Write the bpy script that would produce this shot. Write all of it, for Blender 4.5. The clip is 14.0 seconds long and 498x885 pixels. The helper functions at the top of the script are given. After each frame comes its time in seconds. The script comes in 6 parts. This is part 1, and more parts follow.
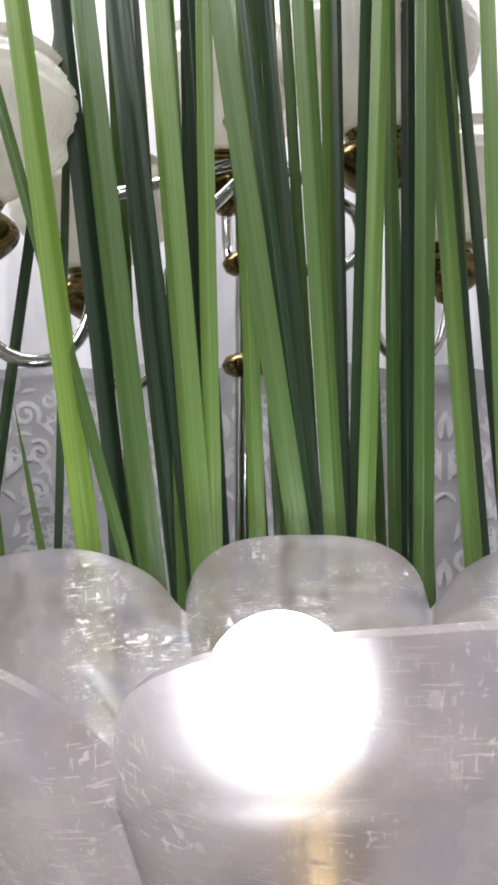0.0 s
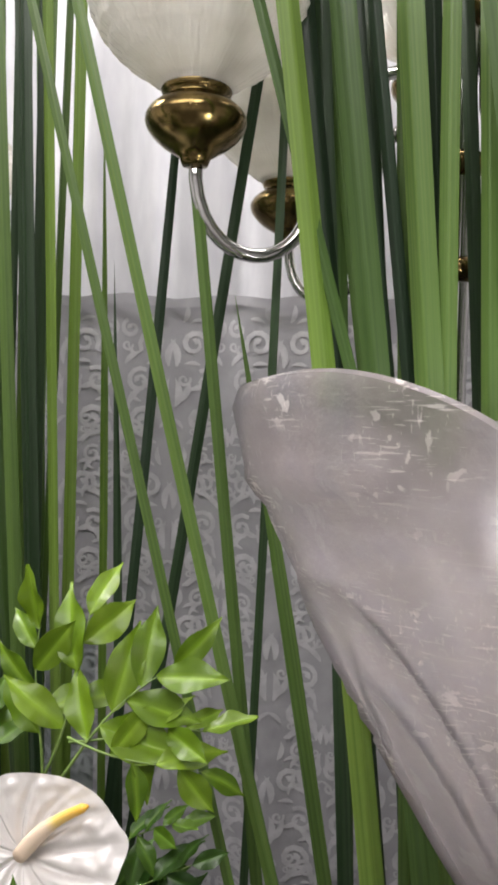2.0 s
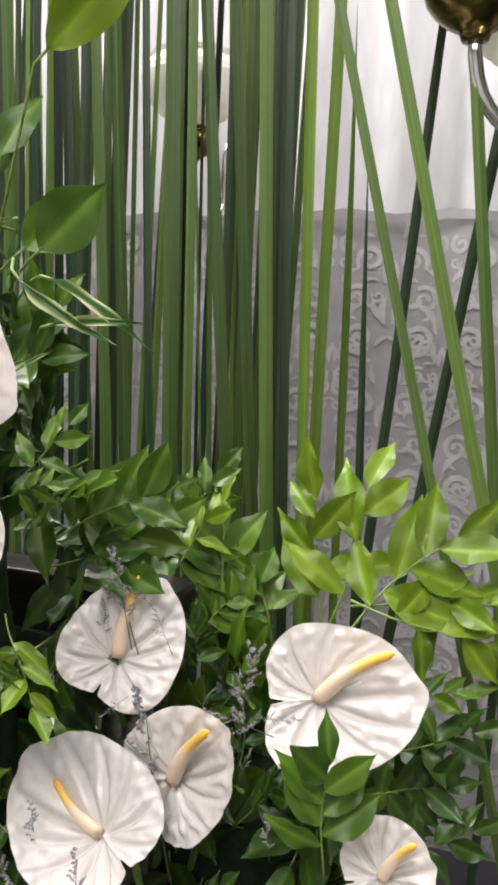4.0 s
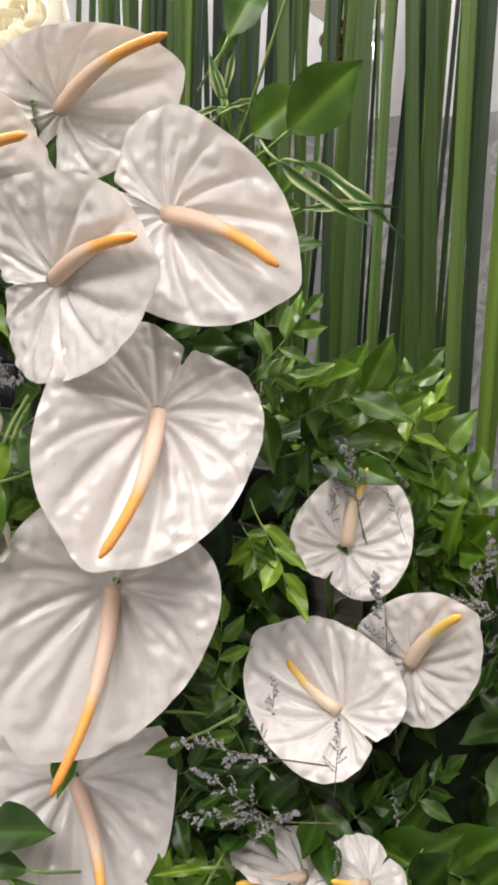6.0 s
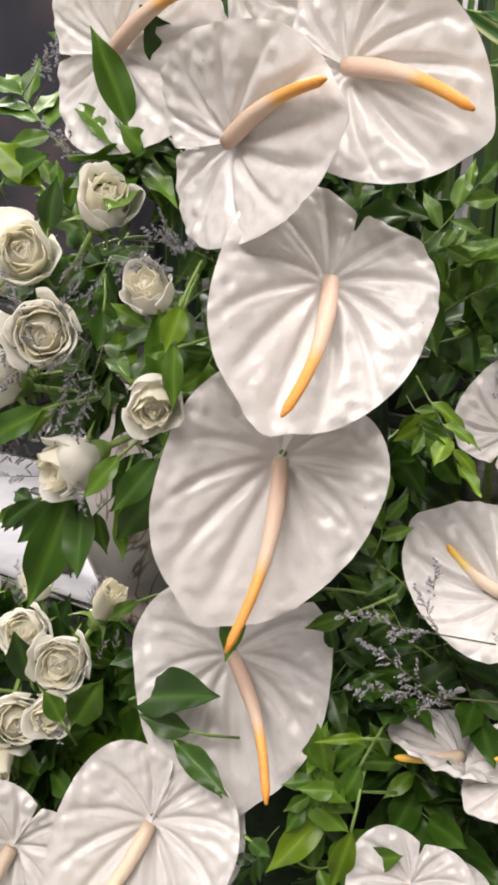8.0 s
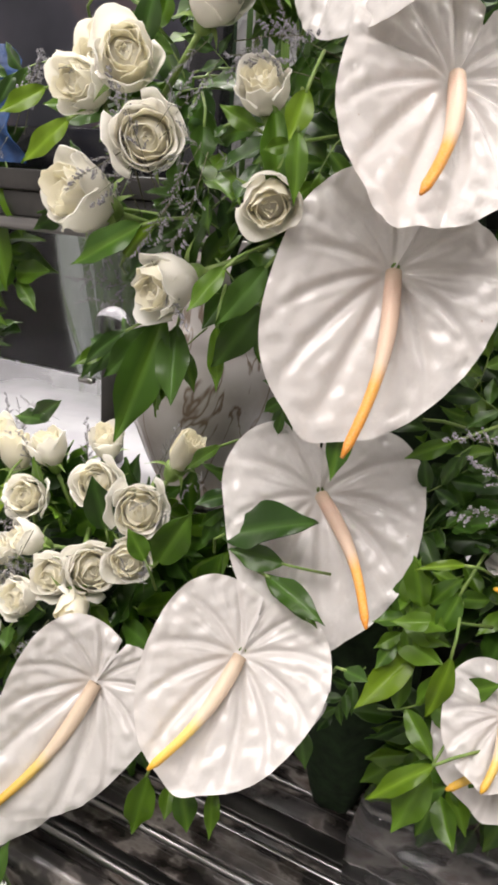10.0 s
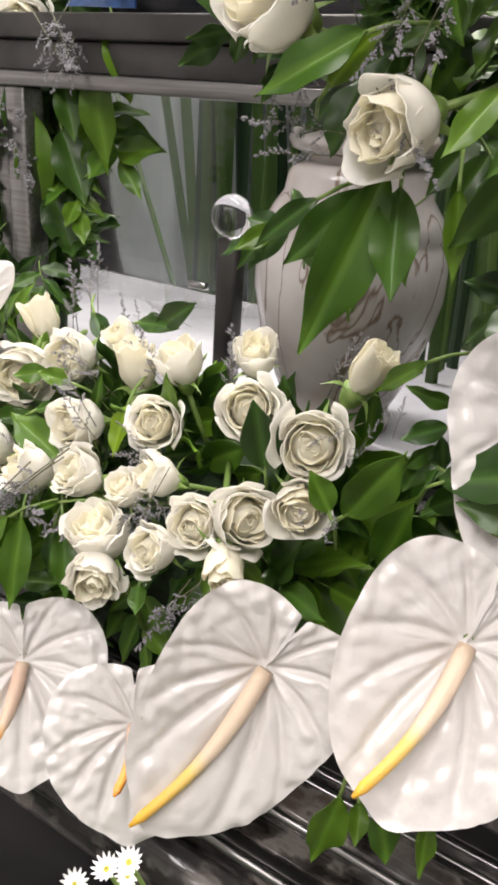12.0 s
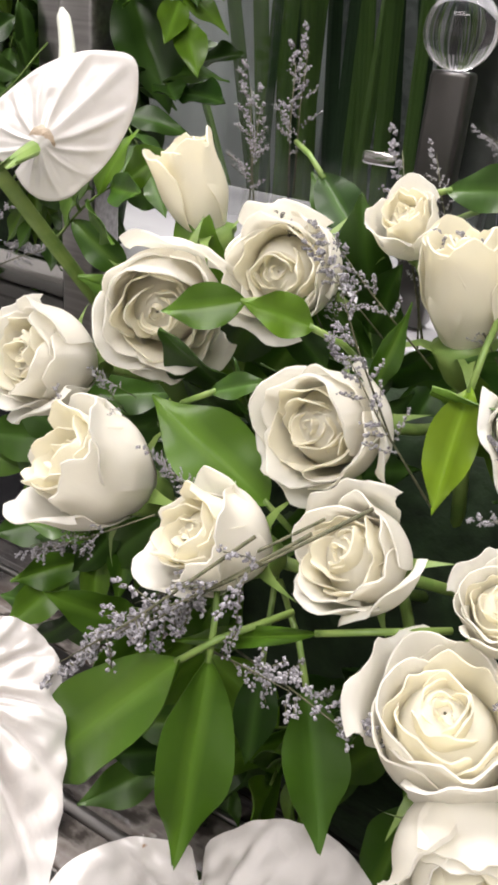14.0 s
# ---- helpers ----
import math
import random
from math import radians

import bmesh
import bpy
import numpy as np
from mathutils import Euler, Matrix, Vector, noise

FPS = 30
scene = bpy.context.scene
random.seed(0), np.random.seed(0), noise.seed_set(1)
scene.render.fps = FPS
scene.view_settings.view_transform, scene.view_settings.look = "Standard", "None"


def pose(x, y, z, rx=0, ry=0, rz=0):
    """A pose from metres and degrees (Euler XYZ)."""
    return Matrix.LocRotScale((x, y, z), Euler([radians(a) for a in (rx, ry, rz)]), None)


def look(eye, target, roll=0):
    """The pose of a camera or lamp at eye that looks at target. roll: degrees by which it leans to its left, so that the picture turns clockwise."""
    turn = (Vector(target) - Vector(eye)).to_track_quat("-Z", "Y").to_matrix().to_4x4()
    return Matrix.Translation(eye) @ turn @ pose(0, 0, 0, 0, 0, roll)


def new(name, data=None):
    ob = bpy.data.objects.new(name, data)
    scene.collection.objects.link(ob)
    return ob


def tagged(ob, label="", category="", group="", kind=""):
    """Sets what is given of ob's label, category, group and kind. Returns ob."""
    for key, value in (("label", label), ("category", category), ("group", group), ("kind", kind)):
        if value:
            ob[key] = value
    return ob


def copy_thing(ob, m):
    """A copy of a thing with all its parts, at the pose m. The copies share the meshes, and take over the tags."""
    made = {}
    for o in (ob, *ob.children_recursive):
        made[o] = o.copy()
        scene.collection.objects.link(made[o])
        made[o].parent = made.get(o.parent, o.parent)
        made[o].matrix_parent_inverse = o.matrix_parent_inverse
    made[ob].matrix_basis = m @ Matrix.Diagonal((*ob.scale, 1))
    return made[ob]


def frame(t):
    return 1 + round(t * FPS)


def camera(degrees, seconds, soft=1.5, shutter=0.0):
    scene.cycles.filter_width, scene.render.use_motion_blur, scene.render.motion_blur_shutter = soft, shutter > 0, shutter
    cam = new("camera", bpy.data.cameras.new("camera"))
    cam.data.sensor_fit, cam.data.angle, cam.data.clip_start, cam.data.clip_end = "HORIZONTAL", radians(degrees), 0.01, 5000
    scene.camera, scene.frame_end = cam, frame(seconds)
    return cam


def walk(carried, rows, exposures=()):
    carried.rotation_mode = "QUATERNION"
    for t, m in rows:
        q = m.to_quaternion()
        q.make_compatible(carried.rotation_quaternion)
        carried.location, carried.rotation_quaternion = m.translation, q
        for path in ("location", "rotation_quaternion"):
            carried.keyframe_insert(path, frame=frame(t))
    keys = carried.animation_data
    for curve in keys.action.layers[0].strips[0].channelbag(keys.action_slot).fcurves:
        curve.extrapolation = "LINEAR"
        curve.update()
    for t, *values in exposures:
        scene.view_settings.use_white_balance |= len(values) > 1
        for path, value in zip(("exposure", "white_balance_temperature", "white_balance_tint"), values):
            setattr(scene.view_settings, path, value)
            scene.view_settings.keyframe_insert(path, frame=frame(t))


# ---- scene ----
cam = camera(34.3, 14.0, soft=3.3)
PATH = [
    (0.0, (0.080, 0.060, 1.291), (0.014, 2.059, 1.273), 0.2),
    (0.5, (0.044, 0.062, 1.263), (-0.063, 2.059, 1.264), 0.2),
    (1.0, (0.013, 0.069, 1.241), (-0.140, 2.063, 1.239), 0.6),
    (1.5, (-0.006, 0.069, 1.228), (-0.234, 2.056, 1.190), 1.0),
    (2.0, (-0.027, 0.062, 1.216), (-0.327, 2.038, 1.148), 1.7),
    (2.5, (-0.048, 0.050, 1.203), (-0.432, 2.010, 1.109), 2.2),
    (3.0, (-0.071, 0.043, 1.188), (-0.539, 1.983, 1.061), 2.5),
    (3.5, (-0.092, 0.040, 1.168), (-0.673, 1.953, 1.016), 2.6),
    (6.0, (-0.230, -0.013, 1.117), (-0.995, 1.799, 0.755), 3.4),
    (6.5, (-0.244, -0.020, 1.107), (-1.074, 1.759, 0.722), 3.2),
    (7.0, (-0.251, -0.024, 1.098), (-1.129, 1.722, 0.673), 3.0),
    (7.5, (-0.257, -0.029, 1.086), (-1.177, 1.683, 0.613), 2.9),
    (8.0, (-0.266, -0.033, 1.073), (-1.225, 1.643, 0.551), 2.7),
    (10.5, (-0.319, -0.082, 0.965), (-1.261, 1.564, 0.329), 4.3),
    (11.0, (-0.325, -0.084, 0.962), (-1.302, 1.522, 0.278), 4.2),
    (11.5, (-0.367, -0.062, 0.943), (-1.363, 1.512, 0.214), 4.0),
    (12.0, (-0.463, -0.002, 0.920), (-1.455, 1.546, 0.132), 3.9),
    (12.5, (-0.578, 0.043, 0.886), (-1.534, 1.587, 0.048), 4.4),
    (13.0, (-0.666, 0.099, 0.851), (-1.581, 1.640, -0.035), 5.0),
    (13.5, (-0.727, 0.142, 0.825), (-1.606, 1.690, -0.086), 5.4),
    (14.0, (-0.775, 0.180, 0.801), (-1.631, 1.737, -0.118), 5.7),
]
walk(cam, [(t, look(eye, target, roll)) for t, eye, target, roll in PATH],
     exposures=[(0.0, 0.02, 6000, 10), (0.5, -0.18, 6000, 10), (1.0, -0.27, 6050, 10), (1.6, -0.3, 6200, 10), (2.5, -0.05, 6350, 10), (3.2, 0.0, 6400, 10), (6.0, -0.08, 6500, 10), (12.0, 0.08, 6450, 10), (14.0, -0.08, 6400, 10)])

# ---- light: assumed ceiling panels out of view, lit bulbs in the shades ----
world = bpy.data.worlds.new("world")
scene.world = world
world.use_nodes = True
world.node_tree.nodes["Background"].inputs[0].default_value = (0.9, 0.95, 1.0, 1)
world.node_tree.nodes["Background"].inputs[1].default_value = 0.05


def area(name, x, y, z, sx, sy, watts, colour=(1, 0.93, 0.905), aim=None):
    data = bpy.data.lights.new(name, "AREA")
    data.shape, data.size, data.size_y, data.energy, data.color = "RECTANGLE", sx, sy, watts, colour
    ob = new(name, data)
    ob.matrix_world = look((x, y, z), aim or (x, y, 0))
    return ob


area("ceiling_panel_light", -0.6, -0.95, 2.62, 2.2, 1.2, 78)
# back and left panels are added to brighten the curtain and the drape
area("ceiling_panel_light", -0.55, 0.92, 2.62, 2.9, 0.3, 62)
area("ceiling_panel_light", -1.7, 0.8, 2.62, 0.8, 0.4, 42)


# ---- materials ----
def material(name, colour=(0.5, 0.5, 0.5), rough=0.5, metal=0.0, **more):
    m = bpy.data.materials.new(name)
    m.use_nodes = True
    b = m.node_tree.nodes["Principled BSDF"]
    b.inputs["Base Color"].default_value = (*colour, 1)
    b.inputs["Roughness"].default_value = rough
    b.inputs["Metallic"].default_value = metal
    for key, value in more.items():
        b.inputs["IOR" if key == "ior" else key.replace("_", " ").title()].default_value = value
    return m, m.node_tree, b


def node(nt, kind, **values):
    n = nt.nodes.new(kind)
    for key, value in values.items():
        n.inputs[key].default_value = value
    return n


def coords(nt, scale=(1, 1, 1), out="Object"):
    c = node(nt, "ShaderNodeTexCoord")
    mp = node(nt, "ShaderNodeMapping", Scale=scale)
    nt.links.new(c.outputs[out], mp.inputs["Vector"])
    return mp.outputs[0]


def ramp(nt, source, *stops):
    r = nt.nodes.new("ShaderNodeValToRGB")
    while len(r.color_ramp.elements) < len(stops):
        r.color_ramp.elements.new(0.5)
    for e, (at, colour) in zip(r.color_ramp.elements, stops):
        e.position, e.color = at, (*colour, 1)
    nt.links.new(source, r.inputs[0])
    return r.outputs[0]


def grain(nt, scale, detail=3.0, stretch=(1, 1, 1), out="Object"):
    n = node(nt, "ShaderNodeTexNoise", Scale=scale, Detail=detail)
    nt.links.new(coords(nt, stretch, out), n.inputs["Vector"])
    return n.outputs[0]


def mixed(nt, a, b, factor=0.5, kind="MIX"):
    n = nt.nodes.new("ShaderNodeMix")
    n.data_type, n.blend_type = "RGBA", kind
    for source, slot in ((factor, 0), (a, 6), (b, 7)):
        if isinstance(source, (int, float)):
            n.inputs[slot].default_value = source
        elif isinstance(source, tuple):
            n.inputs[slot].default_value = (*source, 1)
        else:
            nt.links.new(source, n.inputs[slot])
    return n.outputs[2]


def relief(nt, b, source, strength=0.2, distance=0.001):
    n = node(nt, "ShaderNodeBump", Strength=strength, Distance=distance)
    nt.links.new(source, n.inputs["Height"])
    nt.links.new(n.outputs[0], b.inputs["Normal"])


def random_of(nt):
    return nt.nodes.new("ShaderNodeObjectInfo").outputs["Random"]


def translucent(m, nt, b, colour, share):
    t = nt.nodes.new("ShaderNodeBsdfTranslucent")
    if isinstance(colour, tuple):
        t.inputs[0].default_value = (*colour, 1)
    else:
        nt.links.new(colour, t.inputs[0])
    mx = node(nt, "ShaderNodeMixShader", Fac=share)
    nt.links.new(b.outputs[0], mx.inputs[1])
    nt.links.new(t.outputs[0], mx.inputs[2])
    nt.links.new(mx.outputs[0], nt.nodes["Material Output"].inputs[0])


def make_materials():
    M = {}
    # waxy white spathe
    m, nt, b = material("spathe_wax", rough=0.3, coat_weight=0.55, coat_roughness=0.13)
    c = ramp(nt, grain(nt, 45, 4), (0.3, (0.70, 0.68, 0.63)), (0.7, (0.80, 0.785, 0.75)))
    c = mixed(nt, c, (0.86, 0.83, 0.76), random_of(nt), "MULTIPLY")
    c2 = mixed(nt, c, ramp(nt, grain(nt, 45, 4), (0.3, (0.84, 0.805, 0.785)), (0.7, (0.89, 0.865, 0.85))), 0.82)
    c3 = mixed(nt, c2, (0.34, 0.17, 0.06), ramp(nt, grain(nt, 130, 2), (0.765, (0, 0, 0)), (0.80, (1, 1, 1))))
    nt.links.new(c3, b.inputs["Base Color"])
    nt.links.new(ramp(nt, grain(nt, 80), (0.3, (0.16, 0.16, 0.16)), (0.7, (0.32, 0.32, 0.32))), b.inputs["Roughness"])
    cells = node(nt, "ShaderNodeTexVoronoi", Scale=165.0)
    cells.feature = "SMOOTH_F1"
    nt.links.new(coords(nt), cells.inputs["Vector"])
    relief(nt, b, mixed(nt, cells.outputs[0], grain(nt, 120, 3), 0.4), 0.22, 0.0035)
    translucent(m, nt, b, (0.86, 0.84, 0.78), 0.25)
    M["spathe"] = m
    for name, low, mid, top in (("spadix_orange", (0.72, 0.50, 0.38), (0.86, 0.42, 0.08), (0.82, 0.30, 0.02)),
                                ("spadix_pale", (0.52, 0.55, 0.46), (0.56, 0.60, 0.50), (0.62, 0.65, 0.57)),
                                ("spadix_yellow", (0.78, 0.62, 0.46), (0.86, 0.62, 0.16), (0.88, 0.47, 0.02))):
        m, nt, b = material(name, rough=0.5)
        sep = nt.nodes.new("ShaderNodeSeparateXYZ")
        nt.links.new(coords(nt, (1, 1, 1), "Generated"), sep.inputs[0])
        c = ramp(nt, sep.outputs["Z"], (0.0, (0.55, 0.42, 0.30)), (0.12, low), (0.5, tuple(0.6 * a + 0.4 * q for a, q in zip(low, (0.85, 0.7, 0.5)))), (0.62, mid), (1.0, top))
        nt.links.new(mixed(nt, c, (0.7, 0.6, 0.5), ramp(nt, grain(nt, 700, 2), (0.45, (0, 0, 0)), (0.75, (0.25, 0.25, 0.25)))), b.inputs["Base Color"])
        v = node(nt, "ShaderNodeTexVoronoi", Scale=900.0)
        nt.links.new(coords(nt), v.inputs["Vector"])
        relief(nt, b, v.outputs[0], 0.35, 0.0006)
        M[name] = m
    # rose petals
    m, nt, b = material("rose_petal", rough=0.5)
    c = ramp(nt, grain(nt, 60, 3), (0.25, (0.935, 0.915, 0.855)), (0.75, (0.95, 0.945, 0.92)))
    c = mixed(nt, c, (0.88, 0.80, 0.52), ramp(nt, random_of(nt), (0.55, (0, 0, 0)), (1.0, (0.14, 0.14, 0.14))))
    nt.links.new(c, b.inputs["Base Color"])
    relief(nt, b, grain(nt, 150, 4, (1, 1, 0.3)), 0.45, 0.0018)
    translucent(m, nt, b, (0.98, 0.965, 0.905), 0.55)
    M["petal"] = m
    m, nt, b = material("rose_heart", rough=0.5)
    nt.links.new(ramp(nt, grain(nt, 60, 3), (0.25, (0.955, 0.93, 0.80)), (0.75, (0.96, 0.945, 0.87))), b.inputs["Base Color"])
    translucent(m, nt, b, (0.97, 0.935, 0.79), 0.5)
    M["petal_inner"] = m
    # leaves
    # leaf_fresh is a lighter copy: lamp light on the leaves put into its colour
    for name, a, q, rough in (("leaf_deep", (0.020, 0.062, 0.007), (0.062, 0.145, 0.014), 0.36), ("leaf_fresh", (0.10, 0.20, 0.006), (0.20, 0.33, 0.012), 0.38),
                              ("leaf_mid", (0.050, 0.135, 0.010), (0.125, 0.245, 0.016), 0.36)):
        m, nt, b = material(name, rough=rough, coat_weight=0.08, coat_roughness=0.2)
        c = ramp(nt, random_of(nt), (0.0, a), (1.0, q))
        c = mixed(nt, c, ramp(nt, grain(nt, 40, 4), (0.3, (0.72, 0.75, 0.68)), (0.75, (1.15, 1.12, 1.05))), 0.8, "MULTIPLY")
        sep = nt.nodes.new("ShaderNodeSeparateXYZ")
        nt.links.new(coords(nt), sep.inputs[0])
        ab = nt.nodes.new("ShaderNodeMath")
        ab.operation = "ABSOLUTE"
        nt.links.new(sep.outputs["X"], ab.inputs[0])
        rib = ramp(nt, ab.outputs[0], (0.0002, (0.30, 0.30, 0.30)), (0.0006, (0, 0, 0)))
        c = mixed(nt, c, tuple(min(1, 2.2 * v + 0.03) for v in q), rib)
        nt.links.new(c, b.inputs["Base Color"])
        wv = node(nt, "ShaderNodeTexWave", Scale=55.0, Distortion=1.5)
        wv.bands_direction = "DIAGONAL"
        nt.links.new(coords(nt), wv.inputs["Vector"])
        relief(nt, b, wv.outputs[1], 0.07, 0.0005)
        translucent(m, nt, b, c, 0.28)
        M[name] = m
    m, nt, b = material("leaf_variegated", rough=0.4)
    sep = nt.nodes.new("ShaderNodeSeparateXYZ")
    nt.links.new(coords(nt), sep.inputs[0])
    ab = nt.nodes.new("ShaderNodeMath")
    ab.operation = "ABSOLUTE"
    nt.links.new(sep.outputs["X"], ab.inputs[0])
    nt.links.new(ramp(nt, ab.outputs[0], (0.006, (0.06, 0.16, 0.04)), (0.0075, (0.62, 0.66, 0.34))), b.inputs["Base Color"])
    translucent(m, nt, b, (0.3, 0.4, 0.15), 0.25)
    M["leaf_variegated"] = m
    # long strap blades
    # lime and dark copies put lamp light and shade into the blade colour
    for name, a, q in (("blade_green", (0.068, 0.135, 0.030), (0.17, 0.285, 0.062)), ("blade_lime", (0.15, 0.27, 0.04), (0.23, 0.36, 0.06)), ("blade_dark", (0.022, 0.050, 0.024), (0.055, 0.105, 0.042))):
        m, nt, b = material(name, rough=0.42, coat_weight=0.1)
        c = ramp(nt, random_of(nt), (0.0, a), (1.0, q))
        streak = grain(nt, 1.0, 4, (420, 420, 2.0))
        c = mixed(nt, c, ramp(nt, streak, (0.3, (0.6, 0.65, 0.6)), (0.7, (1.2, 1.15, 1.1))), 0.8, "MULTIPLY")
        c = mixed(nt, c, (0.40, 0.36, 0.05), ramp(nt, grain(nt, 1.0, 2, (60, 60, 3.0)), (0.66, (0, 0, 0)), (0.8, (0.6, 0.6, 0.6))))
        nt.links.new(c, b.inputs["Base Color"])
        relief(nt, b, streak, 0.25, 0.0008)
        translucent(m, nt, b, c, 0.3)
        M[name] = m
    m, nt, b = material("statice_floret", rough=0.8)
    nt.links.new(ramp(nt, grain(nt, 500, 2), (0.3, (0.11, 0.105, 0.115)), (0.7, (0.50, 0.49, 0.525))), b.inputs["Base Color"])
    M["floret"] = m
    m, nt, b = material("twig", rough=0.7)
    nt.links.new(ramp(nt, grain(nt, 200), (0.3, (0.06, 0.07, 0.03)), (0.7, (0.16, 0.15, 0.09))), b.inputs["Base Color"])
    M["twig"] = m
    m, nt, b = material("green_stem", rough=0.45)
    nt.links.new(ramp(nt, grain(nt, 120), (0.3, (0.14, 0.24, 0.05)), (0.7, (0.24, 0.34, 0.09))), b.inputs["Base Color"])
    M["stem"] = m
    m, nt, b = material("daisy_white", rough=0.6)
    nt.links.new(ramp(nt, grain(nt, 300), (0.3, (0.68, 0.68, 0.66)), (0.7, (0.82, 0.82, 0.8))), b.inputs["Base Color"])
    M["daisy"] = m
    m, nt, b = material("daisy_centre", (0.5, 0.42, 0.06), 0.8)
    M["daisy_eye"] = m
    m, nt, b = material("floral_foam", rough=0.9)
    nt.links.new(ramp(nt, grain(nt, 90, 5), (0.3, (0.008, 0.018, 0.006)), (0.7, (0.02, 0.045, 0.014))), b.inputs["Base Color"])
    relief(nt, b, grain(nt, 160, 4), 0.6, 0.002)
    M["foam"] = m
    # metals
    m, nt, b = material("aged_brass", rough=0.2, metal=1.0)
    nt.links.new(ramp(nt, grain(nt, 60, 4), (0.3, (0.11, 0.078, 0.03)), (0.7, (0.32, 0.235, 0.09))), b.inputs["Base Color"])
    nt.links.new(ramp(nt, grain(nt, 90), (0.3, (0.12, 0.12, 0.12)), (0.7, (0.28, 0.28, 0.28))), b.inputs["Roughness"])
    M["brass"] = m
    m, nt, b = material("chrome", (0.62, 0.62, 0.60), 0.1, 1.0)
    nt.links.new(ramp(nt, grain(nt, 50), (0.3, (0.06, 0.06, 0.06)), (0.7, (0.2, 0.2, 0.2))), b.inputs["Roughness"])
    M["chrome"] = m
    m, nt, b = material("steel", rough=0.3, metal=1.0)
    nt.links.new(ramp(nt, grain(nt, 8, 4, (1, 30, 30)), (0.3, (0.24, 0.235, 0.23)), (0.7, (0.40, 0.39, 0.38))), b.inputs["Base Color"])
    M["steel"] = m
    m, nt, b = material("dark_steel", rough=0.3, metal=0.8)
    nt.links.new(ramp(nt, grain(nt, 12, 4), (0.3, (0.05, 0.05, 0.048)), (0.7, (0.11, 0.105, 0.10))), b.inputs["Base Color"])
    M["dark_steel"] = m
    # glass shades of the chandelier: ribbed opal glass
    m, nt, b = material("opal_glass", rough=0.12, coat_weight=0.4, coat_roughness=0.05)
    c = ramp(nt, grain(nt, 30, 3), (0.3, (0.66, 0.64, 0.58)), (0.7, (0.80, 0.79, 0.75)))
    nt.links.new(c, b.inputs["Base Color"])
    translucent(m, nt, b, (0.86, 0.84, 0.78), 0.26)
    M["opal"] = m
    # pearl lustre glass
    m, nt, b = material("pearl_glass", rough=0.2, coat_weight=0.6, coat_roughness=0.07)
    c = ramp(nt, grain(nt, 38, 6), (0.34, (0.22, 0.18, 0.17)), (0.5, (0.44, 0.39, 0.37)), (0.64, (0.29, 0.28, 0.33)))
    nt.links.new(c, b.inputs["Base Color"])
    nt.links.new(ramp(nt, grain(nt, 35, 5), (0.3, (0.10, 0.10, 0.10)), (0.7, (0.34, 0.34, 0.34))), b.inputs["Roughness"])
    relief(nt, b, mixed(nt, grain(nt, 60, 6), grain(nt, 420, 3), 0.45), 0.8, 0.004)
    b.inputs["Specular IOR Level"].default_value = 0.9
    t = node(nt, "ShaderNodeBsdfTranslucent", Color=(0.66, 0.63, 0.64, 1))
    p = node(nt, "ShaderNodeBsdfRefraction", Color=(0.90, 0.88, 0.89, 1), Roughness=0.09, IOR=1.2)
    q = node(nt, "ShaderNodeBsdfRefraction", Color=(0.88, 0.86, 0.87, 1), Roughness=0.5, IOR=1.2)
    m0 = node(nt, "ShaderNodeMixShader", Fac=0.38)
    nt.links.new(p.outputs[0], m0.inputs[1])
    nt.links.new(q.outputs[0], m0.inputs[2])
    w = node(nt, "ShaderNodeBsdfDiffuse", Color=(0.72, 0.69, 0.66, 1))
    m1, m2, m3 = node(nt, "ShaderNodeMixShader", Fac=0.25), node(nt, "ShaderNodeMixShader", Fac=0.71), nt.nodes.new("ShaderNodeMixShader")
    nt.links.new(b.outputs[0], m1.inputs[1])
    nt.links.new(t.outputs[0], m1.inputs[2])
    nt.links.new(m1.outputs[0], m2.inputs[1])
    nt.links.new(m0.outputs[0], m2.inputs[2])
    # scratches across and down, flecks of dried dust
    across = ramp(nt, grain(nt, 1.0, 5, (90, 90, 900)), (0.60, (0, 0, 0)), (0.64, (0.55, 0.55, 0.55)))
    down = ramp(nt, grain(nt, 1.0, 5, (800, 800, 110)), (0.62, (0, 0, 0)), (0.66, (0.5, 0.5, 0.5)))
    fleck = ramp(nt, grain(nt, 150, 3), (0.63, (0, 0, 0)), (0.66, (0.6, 0.6, 0.6)))
    worn = ramp(nt, grain(nt, 22, 3), (0.46, (0, 0, 0)), (0.60, (1, 1, 1)))
    marks = mixed(nt, mixed(nt, mixed(nt, across, down, 1.0, "ADD"), fleck, 1.0, "ADD"), worn, 1.0, "MULTIPLY")
    nt.links.new(marks, m3.inputs[0])
    nt.links.new(m2.outputs[0], m3.inputs[1])
    nt.links.new(w.outputs[0], m3.inputs[2])
    nt.links.new(m3.outputs[0], nt.nodes["Material Output"].inputs[0])
    M["pearl"] = m
    m, nt, b = material("lit_bulb", (1, 1, 1), 0.3)
    b.inputs["Emission Color"].default_value = (1.0, 0.97, 0.94, 1)
    b.inputs["Emission Strength"].default_value = 30.0
    M["bulb"] = m
    m, nt, b = material("small_lit_bulb", (1, 1, 1), 0.3)
    b.inputs["Emission Color"].default_value = (1.0, 0.96, 0.92, 1)
    b.inputs["Emission Strength"].default_value = 13.0
    M["small_bulb"] = m
    # fabrics
    m, nt, b = material("sheer_curtain", rough=0.75)
    nt.links.new(ramp(nt, grain(nt, 14, 4, (4, 1, 1)), (0.3, (0.66, 0.66, 0.68)), (0.7, (0.80, 0.80, 0.81))), b.inputs["Base Color"])
    relief(nt, b, grain(nt, 900, 2), 0.2, 0.0005)
